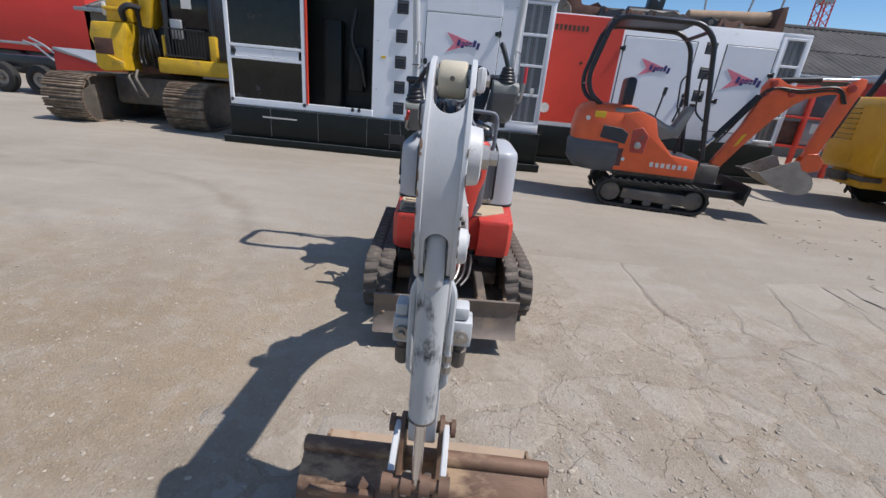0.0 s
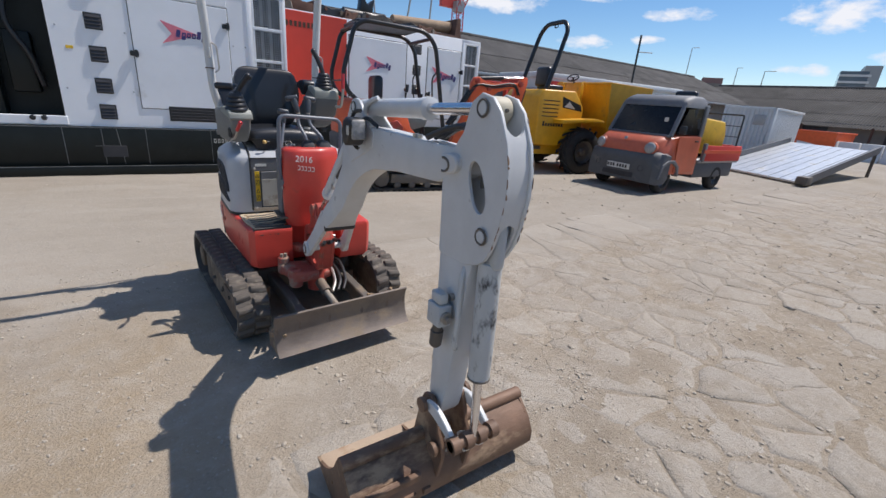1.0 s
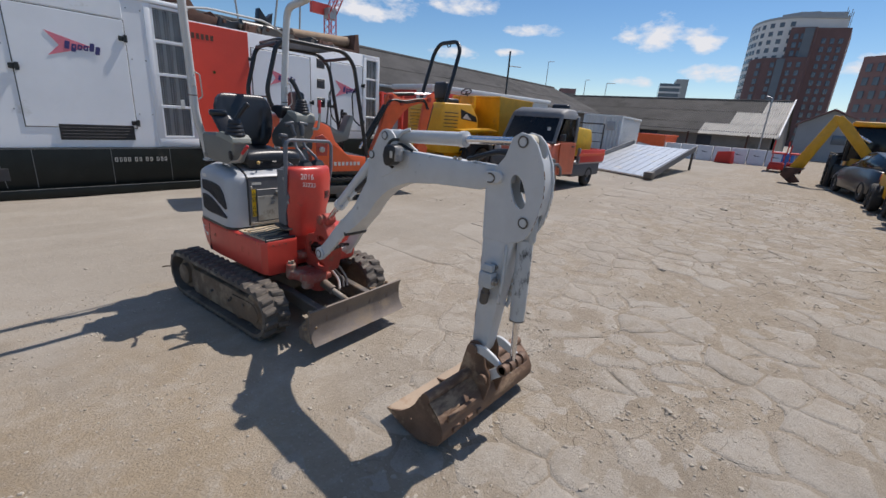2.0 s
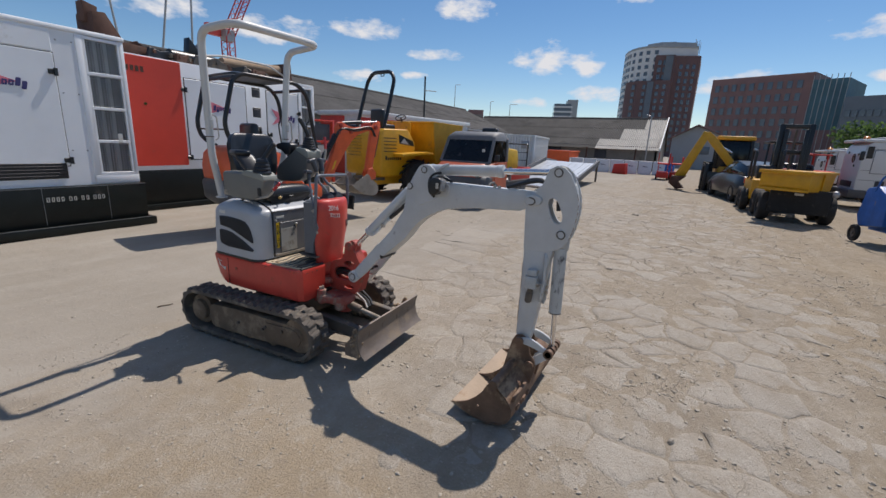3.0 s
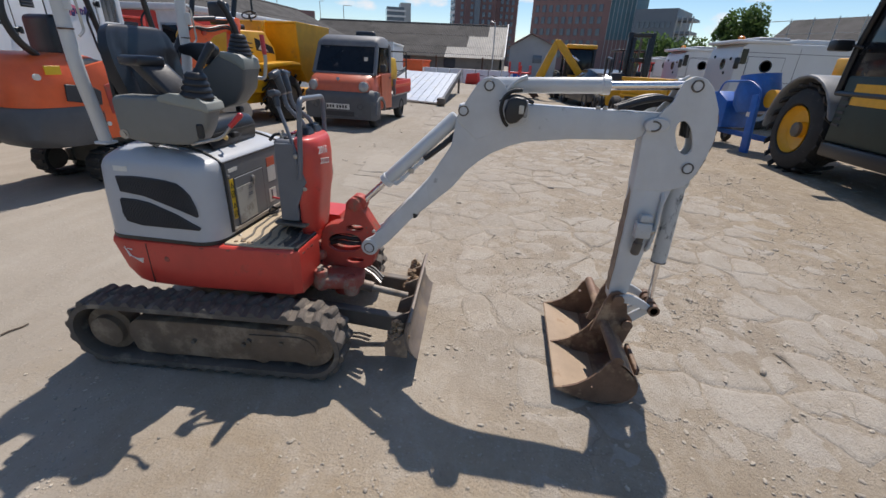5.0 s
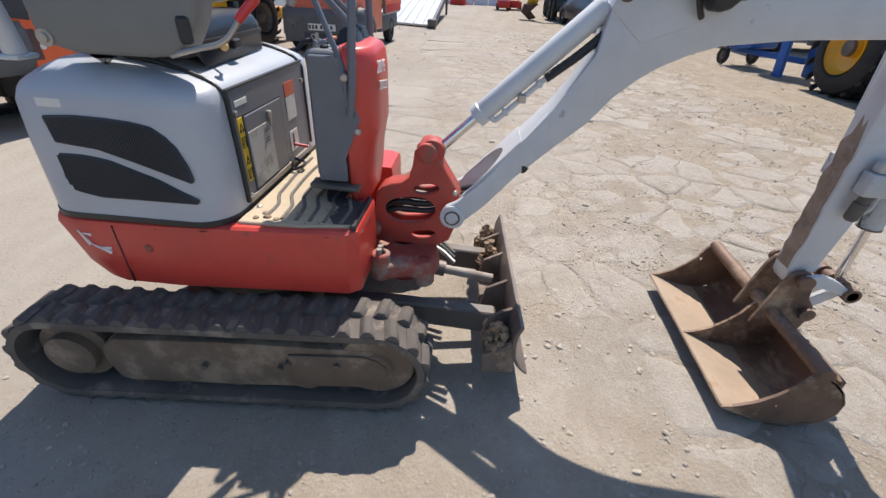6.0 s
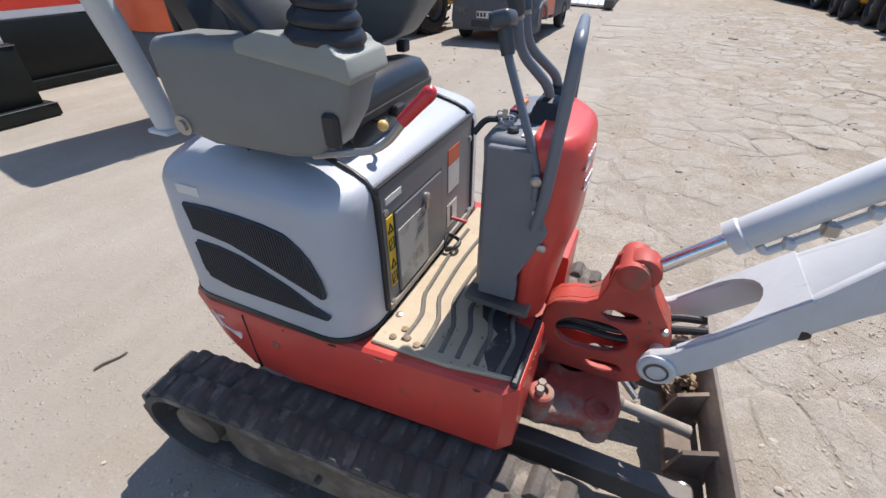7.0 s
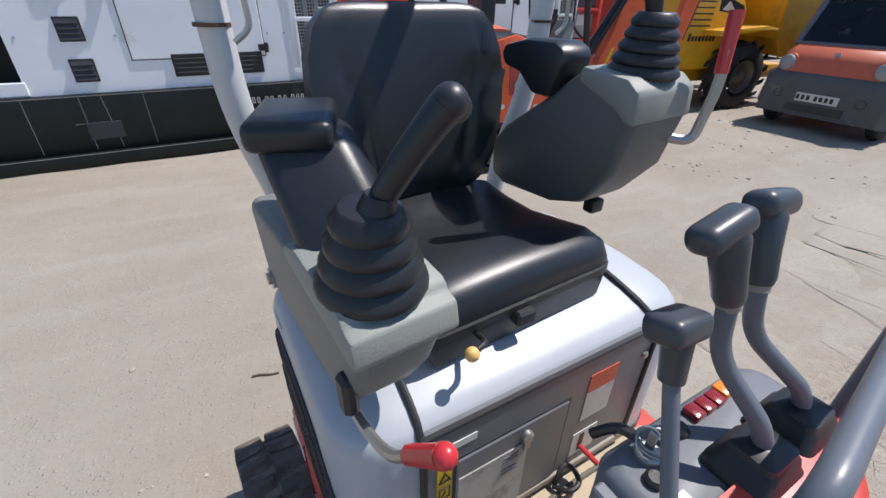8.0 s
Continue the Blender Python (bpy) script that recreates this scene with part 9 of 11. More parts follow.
def long_shed():
    g = thing("warehouse", "long brick warehouse with a dark fibre-cement roof behind the yard", "warehouse", pose(0, 0, 0))
    x0, x1 = -14.0, 41.0
    eave, ridge = Vector((0, 13.2, 2.7)), Vector((0, 19.2, 5.10))
    part("wall", box(B(), (x0, 13.5, 0), (x1, 13.8, 2.85)), shed_wall, g)
    part("gable_wall", prism(B(), [(13.5, 0), (25, 0), (25, 2.8), (19.2, 5.0), (13.5, 2.8)], "x", x0, x0 + 0.2), shed_wall, g)
    part("gable_wall", prism(B(), [(13.5, 0), (25, 0), (25, 2.8), (19.2, 5.0), (13.5, 2.8)], "x", x1 - 0.2, x1), shed_wall, g)
    n = 22
    for i in range(n):
        xa, xb = x0 + (x1 - x0) * i / n, x0 + (x1 - x0) * (i + 1) / n
        for r, (s0, s1) in enumerate(((0.0, 0.52), (0.50, 1.0))):
            a, b = ridge + (eave - ridge) * s0, ridge + (eave - ridge) * s1
            bm = corrugated(B(), Vector((xa, a.y, a.z - 0.03 * r)), Vector((xb - xa, 0, 0)), Vector((0, b.y - a.y, b.z - a.z)), 9, 0.06)
            part("roof_sheet", bm, roof_fibre, g, smooth=60)
    part("roof_back", loft(B(), [[(x0, 19.2, 5.1), (x0, 19.2, 5.04), (x0, 25.2, 2.6), (x0, 25.2, 2.66)], [(x1, 19.2, 5.1), (x1, 19.2, 5.04), (x1, 25.2, 2.6), (x1, 25.2, 2.66)]]), roof_fibre, g)
    part("ridge_cap", cyl(B(), (x0, 19.2, 5.10), (x1, 19.2, 5.10), 0.12, n=8), roof_fibre, g)
    part("gutter", rbox((x0, 13.05, 2.62), (x1, 13.2, 2.74), 0.02), galvanised, g)


def windows(root, origin, u, w_count, h_count, w, h, gap_u, gap_z, z0, n, mat, skip=()):
    """A grid of window panes set into a far facade; u: along it, n: outwards."""
    proto = None
    for i in range(w_count):
        for j in range(h_count):
            if (i, j) in skip:
                continue
            c = Vector(origin) + u * (i * gap_u) + Vector((0, 0, z0 + j * gap_z))
            if proto is None:
                bm = B()
                a, b = u * (w / 2), Vector((0, 0, h / 2))
                loft(bm, [[-a - b, a - b, a + b, -a + b], [p + n * 0.15 for p in (-a - b, a - b, a + b, -a + b)]])
                proto = part("window", bm, mat, root)
                ob = proto
            else:
                ob = new("window", proto.data)
                ob.parent = root
            ob.matrix_basis = Matrix.Translation(c)


def city():
    # curved tower, white above dark red brick
    g = thing("apartment_tower", "tall apartment tower, white curved front and dark red brick side", "tower", pose(0, 0, 0))
    d = 225.0
    P = lambda az, r: Vector((-2.3 + r * math.sin(radians(az)), -2.5 + r * math.cos(radians(az)), 0))
    up = lambda pts, z0, z1: loft(B(), [[p + Vector((0, 0, z)) for p in pts] for z in (z0, z1)])
    # the white front bows round from the north edge
    bow = [(81.85, d + 16), (81.88, d + 8), (82.15, d + 2), (82.6, d - 2.5), (83.2, d - 5.5), (83.9, d - 7.5), (84.7, d - 8.5), (85.6, d - 8.5)]
    front = [P(*v) for v in bow]
    part("core", up(front + [P(89.2, d - 3), P(89.3, d + 20)], 0, 45.2), tower_white, g, "white clad tower with a bowed front")
    part("parapet", up([p + Vector((-0.25, 0, 0)) for p in front] + [P(89.25, d - 3.4), P(89.3, d + 20)], 45.2, 46.0), galvanised, g)
    part("roof_storey", up([P(84.1, d - 2), P(85.6, d - 5.5), P(89.0, d - 1), P(89.0, d + 14), P(84.4, d + 14)], 46.0, 47.9), workshop_grey, g)
    part("lift_house", up([P(86.2, d), P(87.0, d), P(87.0, d + 6), P(86.2, d + 6)], 47.9, 48.9), dark_block, g)
    for k in range(5):
        q = P(88.9 + 0.12 * k, d - 3 + k)
        part("scaffold_pole", box(B(), q + Vector((-0.1, -0.1, 40)), q + Vector((0.1, 0.1, 49 - 0.8 * (k % 3)))), galvanised, g)
    part("brick_wing", up([P(85.1, d - 10.5), P(87.1, d - 10), P(87.2, d - 8), P(89.65, d - 5), P(89.75, d + 18), P(86.0, d + 14)], 0, 41.8), brick_dark, g, "dark red brick wing")
    part("brick_wing", up([P(82.35, d - 5.0), P(82.8, d - 9.0), P(83.6, d - 11.5), P(87.0, d - 12.5), P(87.2, d - 8), P(83.0, d)], 0, 31.4), brick_dark, g)
    for k in range(len(front) - 1):
        a, b = front[k], front[k + 1]
        u = (b - a).normalized()
        n = Vector((u.y, -u.x, 0))
        n = n if n.dot(Vector((-1, -0.2, 0))) > 0 else -n
        cols = max(1, round((b - a).length / 3.2))
        w = (b - a).length / cols
        windows(g, a + u * (w / 2) + n * 0.05, u, cols, 15, 1.5, 1.6, w, 2.85, 3.4, n, window_far)
    for az0, r0, az1, r1, cols, z0, rows, w, h, gl in ((82.9, d - 9.3, 83.55, d - 11.5, 1, 3.2, 10, 1.7, 1.9, window_far), (84.0, d - 11.7, 86.8, d - 12.5, 4, 3.2, 10, 1.3, 1.8, window_far), (85.35, d - 10.5, 87.0, d - 10.1, 3, 33.0, 3, 1.4, 1.9, window_far), (87.5, d - 7.7, 89.4, d - 5.3, 3, 3.2, 13, 1.3, 1.8, window_far)):
        a, b = P(az0, r0), P(az1, r1)
        u = (b - a).normalized()
        n = Vector((u.y, -u.x, 0))
        n = n if n.dot(Vector((-1, 0, 0))) > 0 else -n
        w_ = (b - a).length / cols
        windows(g, a + u * (w_ / 2) + n * 0.05, u, cols, rows, w, h, w_, 2.85, z0, n, gl)
    part("glazed_bay", up([P(84.62, d - 12.4), P(85.3, d - 12.6), P(85.3, d - 11), P(84.62, d - 11)], 2, 31.0), dark_block, g, "dark glazed balcony bay")
    part("glazed_bay", up([P(86.2, d - 10.9), P(86.95, d - 10.6), P(86.95, d - 9), P(86.2, d - 9)], 30, 41.4), dark_block, g)
    # broad brick block with scaffolding
    g = thing("apartment_block", "broad dark red brick apartment block partly wrapped in scaffold netting", "building", pose(0, 0, 0))
    a, b = P(91.2, 135), P(99.8, 128)
    u = (b - a).normalized()
    back = Vector((u.y, -u.x, 0))
    back = back if back.x > 0 else -back
    part("wall", loft(B(), [[p + Vector((0, 0, z)) for p in (a, b, b + back * 16, a + back * 16)] for z in (0, 20.3)]), brick_red, g, "red brick wall")
    windows(g, a + u * 1.5 - back * 0.05, u, 10, 6, 1.0, 1.6, ((b - a).length - 2) / 10, 2.75, 4.2, -back, window_far)
    c = P(102.4, 126)
    part("netting", loft(B(), [[p + Vector((0, 0, z)) for p in (b - u * 0.2, c, c + back * 14, b + back * 14)] for z in (8, 18.6)]), teal_net, g, "blue-green scaffold netting")
    part("wall", loft(B(), [[p + Vector((0, 0, z)) for p in (b, c, c + back * 14, b + back * 14)] for z in (0, 8.2)]), brick_red, g)
    for k in range(7):
        p = b + (c - b) * k / 6 - back * 0.4
        part("scaffold_pole", box(B(), p - Vector((0.06, 0.06, 0)), p + Vector((0.06, 0.06, 19.5))), galvanised, g)
    g = thing("office_block", "dark blue-grey office block", "building", pose(0, 0, 0))
    a, b = P(102.4, 122), P(106.6, 119)
    u = (b - a).normalized()
    back = Vector((u.y, -u.x, 0))
    back = back if back.x > 0 else -back
    part("wall", loft(B(), [[p + Vector((0, 0, z)) for p in (a, b, b + back * 12, a + back * 12)] for z in (0, 14.3)]), dark_block, g)
    windows(g, a + u * 1.0 - back * 0.05, u, 7, 3, 0.9, 1.3, 1.15, 3.2, 4.6, -back, window_far)
    a2, b2 = P(106.7, 119), P(108.2, 118)
    for z in (4, 6.6, 9.2, 11.8):
        part("balcony", loft(B(), [[p + Vector((0, 0, z + h)) for p in (a2, b2, b2 + back * 6, a2 + back * 6)] for h in (0, 0.5)]), dark_block, g)
    for k in range(4):
        p = a2 + (b2 - a2) * k / 3
        part("column", box(B(), p - Vector((0.12, 0.12, 0)), p + Vector((0.12, 0.12, 12.6))), galvanised, g)
    # distant office between the sheds
    g = thing("office_tower", "small far-off pale glass office tower", "building", pose(0, 0, 0))
    for az0, az1, z in ((74.4, 76.6, 24.0), (76.0, 77.2, 26.0)):
        a, b = P(az0, 240), P(az1, 240)
        part("wall", loft(B(), [[p + Vector((0, 0, h)) for p in (a, b, b + Vector((12, 4, 0)), a + Vector((12, 4, 0)))] for h in (0, z)]), window_far if z < 25 else galvanised, g)
    for k in range(6):
        a, b = P(74.4, 239.6), P(76.6, 239.6)
        part("floor_band", loft(B(), [[p + Vector((0, 0, 10 + k * 2.4 + h)) for p in (a, b, b + Vector((1, 0, 0)), a + Vector((1, 0, 0)))] for h in (0, 0.8)]), tower_white, g)
    # brick building beyond the warehouse
    g = thing("brick_building", "low brick building with a flat parapet", "building", pose(0, 0, 0))
    for az0, az1, z in ((58.0, 65.6, 6.4), (63.8, 65.7, 7.1)):
        a, b = P(az0, 74), P(az1, 74)
        part("wall", loft(B(), [[p + Vector((0, 0, h)) for p in (a, b, b + Vector((9, 5, 0)), a + Vector((9, 5, 0)))] for h in (0, z)]), shed_wall if z < 7 else brick_red, g)
    # grey gabled workshop beside the shed
    g = thing("workshop", "pale grey gabled workshop", "workshop", pose(0, 0, 0))
    part("wall", prism(B(), [(-6.2, 0), (-0.9, 0), (-0.9, 3.2), (-3.2, 4.5), (-6.2, 3.3)], "x", 52, 62), workshop_grey, g)
    part("roof", loft(B(), [[(51.5, -0.7, 3.25), (51.5, -3.2, 4.68), (51.5, -3.2, 4.55), (51.5, -0.7, 3.12)], [(62, -0.7, 3.25), (62, -3.2, 4.68), (62, -3.2, 4.55), (62, -0.7, 3.12)]]), brick_red, g)
    part("roof", loft(B(), [[(51.5, -6.5, 3.25), (51.5, -3.2, 4.68), (51.5, -3.2, 4.55), (51.5, -6.5, 3.12)], [(62, -6.5, 3.25), (62, -3.2, 4.68), (62, -3.2, 4.55), (62, -6.5, 3.12)]]), brick_red, g)
    part("window", rbox((51.9, -4.6, 1.6), (52.02, -3.6, 2.4), 0.01), window_far, g)
    g = thing("slate_house", "grey slate-roofed building beyond the lorries", "house", pose(0, 0, 0))
    a, b = P(115.0, 70), P(128.0, 62)
    u = (b - a).normalized()
    back = Vector((u.y, -u.x, 0))
    back = back if back.x > 0 else -back
    part("wall", loft(B(), [[p + Vector((0, 0, z)) for p in (a, b, b + back * 9, a + back * 9)] for z in (0, 4.6)]), brick_red, g)
    rings = []
    for p in (a - u * 0.6, b):
        rings.append([p + Vector((0, 0, 4.5)) - back * 0.4, p + back * 4.5 + Vector((0, 0, 8.0)), p + back * 9.4 + Vector((0, 0, 4.5))])
    part("roof", loft(B(), rings), roof_fibre, g, "grey slate roof")
    for k in range(8):
        q = a + (b - a) * k / 7 - back * 0.8
        part("scaffold_pole", box(B(), q - Vector((0.04, 0.04, 0)), q + Vector((0.04, 0.04, 7.6))), galvanised, g)
    for z in (4.4, 6.0, 7.4):
        part("scaffold_rail", cyl(B(), a - back * 0.8 + Vector((0, 0, z)), b - back * 0.8 + Vector((0, 0, z)), 0.04, n=6), galvanised, g)
    # tower crane far behind the generators
    g = thing("tower_crane", "distant red and white tower crane with a raised jib", "crane", pose(0, 0, 0))
    base = P(35.2, 130)
    side = Vector((math.cos(radians(35.2)), -math.sin(radians(35.2)), 0))
    lattice(g, base, base + Vector((0, 0, 25)), 1.1, 14)
    lattice(g, base + Vector((0, 0, 25)), base + side * 11 + Vector((0, 0, 50)), 1.0, 20)
    part("cab", box(B(), base + Vector((-1.2, -1.2, 24)), base + Vector((1.2, 1.2, 26.5))), galvanised, g)
    part("counterweight", box(B(), base - side * 4 + Vector((-1.5, -1.5, 25)), base - side * 1 + Vector((1.5, 1.5, 27.5))), crane_red, g)
    for az, lean in ((28.5, 3.0), (25.5, -2.0), (31.5, 1.0)):
        base = P(az, 190)
        g = thing("tower_crane", "thin far-off tower crane jib", "crane", pose(0, 0, 0))
        part("jib", cyl(B(), base + Vector((0, 0, 20)), base + side * lean * 2.2 + Vector((0, 0, 64)), 0.35, n=6), galvanised, g)
        part("mast", cyl(B(), base, base + Vector((0, 0, 20.4)), 0.6, n=6), galvanised, g)
    # lamp posts
    for az, r, z, arm in ((61.9, 95, 13.4, 1.2), (69.0, 85, 9.0, 1.5), (66.5, 100, 10.8, 0.8)):
        p = P(az, r)
        g = thing("street_lamp", "tall thin galvanised street lamp far off", "lamp post", Matrix.Translation(p), "far street lamps")
        part("pole", cyl(B(), (0, 0, 0), (0, 0, z), 0.10, 0.06, n=8), galvanised, g)
        part("arm", tube(B(), bent([(0, 0, z - 0.1), (0.0, 0, z + 0.1), (arm * 0.5, -arm * 0.8, z + 0.15)], 0.1), 0.05, 6), galvanised, g)
    p = P(58.2, 31)
    g = thing("camera_mast", "dark steel mast standing by the warehouse", "mast", Matrix.Translation(p))
    part("pole", cyl(B(), (0, 0, 0), (0, 0, 5.9), 0.06, n=8), black_paint, g)
    part("bracket", tube(B(), [(0, 0, 5.0), (0.7, -0.5, 5.0)], 0.03, 6), galvanised, g)


def lattice(root, p, q, w, n):
    """A lattice mast between two points."""
    p, q = Vector(p), Vector(q)
    u, v = frame_of(q - p)
    corners = [u * w + v * w, u * w - v * w, -u * w - v * w, -u * w + v * w]
    bm = B()
    for c in corners:
        cyl(bm, p + c, q + c, 0.16, n=5)
    for i in range(n):
        a, b = p + (q - p) * i / n, p + (q - p) * (i + 1) / n
        for k in range(4):
            cyl(bm, a + corners[k], b + corners[(k + 1) % 4], 0.09, n=4)
    part("mast", bm, crane_red, root)


def foliage(name, label, c, rx, ry, rz, count, size, seed, trunk=True):
    """A tree: tapered trunk, limbs and a crown of many small leaf clumps with gaps."""
    rnd = random.Random(seed)
    g = thing(name, label, "tree", Matrix.Translation(c))
    if trunk:
        part("trunk", tube(B(), [(0, 0, 0), (0.1, 0, rz * 0.5), (0, 0.1, rz)], 0.35, 8, 0.12), bark, g)
        for k in range(5):
            a = k * 1.3
            part("limb", tube(B(), [(0, 0, rz * (0.4 + 0.08 * k)), (math.cos(a) * rx * 0.4, math.sin(a) * ry * 0.4, rz * (0.8 + 0.08 * k)), (math.cos(a) * rx * 0.7, math.sin(a) * ry * 0.7, rz * (1.05 + 0.1 * k))], 0.14, 6, 0.04), bark, g)
    lobes = [(rnd.uniform(-0.7, 0.7) * rx, rnd.uniform(-0.7, 0.7) * ry, rnd.uniform(0.75, 1.6) * rz, rnd.uniform(0.28, 0.55)) for _ in range(16)]
    verts, faces = [], []
    for i in range(count):
        lx, ly, lz, lr = lobes[i % len(lobes)]
        d = Vector((rnd.gauss(0, 1), rnd.gauss(0, 1), rnd.gauss(0, 0.8)))
        d = d.normalized() * rnd.uniform(0.55, 1.05) ** 0.6
        p = Vector((lx + d.x * lr * rx, ly + d.y * lr * ry, lz + d.z * lr * rz * 0.8))
        a = Vector((rnd.gauss(0, 1), rnd.gauss(0, 1), rnd.gauss(0, 1))).normalized() * size * rnd.uniform(0.6, 1.3)
        b = a.cross(Vector((rnd.gauss(0, 1), rnd.gauss(0, 1), rnd.gauss(0, 1)))).normalized() * size * 0.55
        n = len(verts)
        verts += [p - a, p + b, p + a, p - b]
        faces.append((n, n + 1, n + 2, n + 3))
    me = bpy.data.meshes.new("crown")
    me.from_pydata([tuple(v) for v in verts], [], faces)
    me.materials.append(leaf_green)
    crown = new("crown", me)
    crown.parent = g
    tagged(crown, kind="stuff")


def telehandler():
    g = thing("telehandler", "dark green telehandler with big tyres, yellow rims and grey mudguards", "telehandler", pose(6.15, -8.11, 0, 0, 0, 180))
    # local: x forward (towards the west), y to its left (south); the seen side is -y
    for x in (0.0, 3.0):
        for s in (-1, 1):
            wheel(g, (x, s * 0.98 - 0.78, 0.68), 0.68, 0.50, yellow_paint, s, lugs=18, hub=0.50)
    for x in (0.0, 3.0):
        arc = [(x + 0.86 * math.cos(a), 0.68 + 0.86 * math.sin(a)) for a in (math.radians(t) for t in range(15, 186, 15))]
        arc += [(x + 0.81 * math.cos(a), 0.68 + 0.81 * math.sin(a)) for a in (math.radians(t) for t in range(185, 14, -15))]

        part("mudguard", bevel(prism(B(), arc, "y", -2.05, -1.45), 0.02), mudguard_grey, g, "grey plastic mudguard", smooth=50)
    part("chassis", rbox((-0.9, -1.45, 0.55), (3.9, -0.1, 1.05), 0.05), black_paint, g)
    part("side_body", rbox((0.80, -2.0, 0.62), (2.25, -1.35, 1.55), 0.05), plant_green, g, "dark green side body")
    part("step_box", rbox((0.85, -2.05, 0.42), (2.2, -1.45, 0.62), 0.03), black_paint, g)
    part("badge", rbox((1.05, -2.012, 1.16), (1.75, -1.99, 1.44), 0.004, 1), yellow_paint, g, "yellow maker's panel")
    for k in range(5):
        part("body_louvre", rbox((0.86, -2.01, 0.85 + k * 0.09), (1.0, -1.99, 0.89 + k * 0.09), 0.004, 1), grille_dark, g)
    cab = [(0.70, 1.30), (2.35, 1.30), (2.45, 1.75), (2.10, 2.65), (0.95, 2.70), (0.75, 1.9)]
    part("cab", bevel(prism(B(), cab, "y", -1.98, -1.05), 0.04), glass_dark, g, "dark glazed cab")
    for (x0, z0), (x1, z1) in zip(cab, cab[1:] + cab[:1]):
        part("cab_pillar", tube(B(), [(x0, -1.99, z0), (x1, -1.99, z1)], 0.04, 8), black_paint, g)
    part("mirror", rbox((0.60, -2.30, 1.85), (0.78, -2.05, 2.0), 0.03), black_paint, g)
    part("mirror_arm", tube(B(), [(0.85, -1.98, 1.9), (0.7, -2.15, 1.95)], 0.02, 6), black_paint, g)
    bm = B()
    spun(bm, (0.95, -1.6, 2.70), (0, 0, 1), ((0, 0.07), (0.12, 0.07), (0.14, 0.04)), 12)
    part("beacon", bm, amber, g, "amber beacon")
    part("boom", rbox((-1.6, -0.75, 1.35), (3.2, -0.30, 1.85), 0.04), yellow_paint, g, "yellow lifting boom")
    part("boom_head", rbox((-2.1, -0.9, 0.75), (-1.4, -0.2, 1.55), 0.06), yellow_paint, g)
    for x in (-1.9, -1.5):
        bm = B()
        cyl(bm, (x, -1.0, 1.1), (x, -0.1, 1.1), 0.09, n=12)
        part("head_pin", bm, steel_dark, g)


def cement_mixer():
    g = thing("cement_mixer", "blue towable cement mixer with small wheels", "mixer", pose(8.36, -6.47, 0, 0, 0, 15) @ Matrix.Diagonal((0.74, 0.74, 0.86, 1)))
    bm = B()
    spun(bm, (-0.05, 0, 1.28), (0.12, 0.04, 1), ((-0.44, 0.22), (-0.38, 0.42), (-0.18, 0.54), (0.08, 0.55), (0.40, 0.47), (0.47, 0.47), (0.47, 0.43), (0.10, 0.49), (-0.30, 0.36)), 26)
    part("drum", bm, mixer_blue, g, "blue mixing drum")
    part("motor_cover", bevel(prism(B(), [(0.45, 0.45), (1.35, 0.35), (1.50, 0.60), (1.35, 1.25), (0.95, 1.32), (0.5, 1.1)], "y", -0.42, 0.42), 0.05), mixer_blue, g)
    for x in (-0.75,):
        part("stand", bevel(prism(B(), [(x - 0.10, 0.0), (x + 0.14, 0.0), (x + 0.30, 1.30), (x + 0.08, 1.34)], "y", 0.40, 0.50), 0.01), mixer_blue, g)
        part("stand", bevel(prism(B(), [(x - 0.10, 0.0), (x + 0.14, 0.0), (x + 0.30, 1.30), (x + 0.08, 1.34)], "y", -0.50, -0.40), 0.01), mixer_blue, g)
    part("rail", tube(B(), bent([(0.85, 0.52, 1.2), (0.7, 0.52, 1.55), (-0.3, 0.52, 1.60), (-0.75, 0.52, 1.42), (-0.8, 0.52, 1.05)], 0.15), 0.022, 8), mixer_blue, g)
    part("tow_bar", rbox((-0.9, -0.06, 0.28), (1.5, 0.06, 0.40), 0.01), mixer_blue, g)
    for y in (-0.5, 0.5):
        wheel(g, (1.25, y, 0.20), 0.20, 0.12, steel_dark, -1)
    bm = B()
    spun(bm, (-0.85, 0.2, 1.25), (0, 1, 0), ((-0.3, 0.18), (0.1, 0.20)), 18)
    part("gear_ring", bm, yellow_paint, g)
    part("tag", rbox((-0.58, 0.50, 0.82), (-0.46, 0.51, 0.92), 0.002, 1), label_white, g)


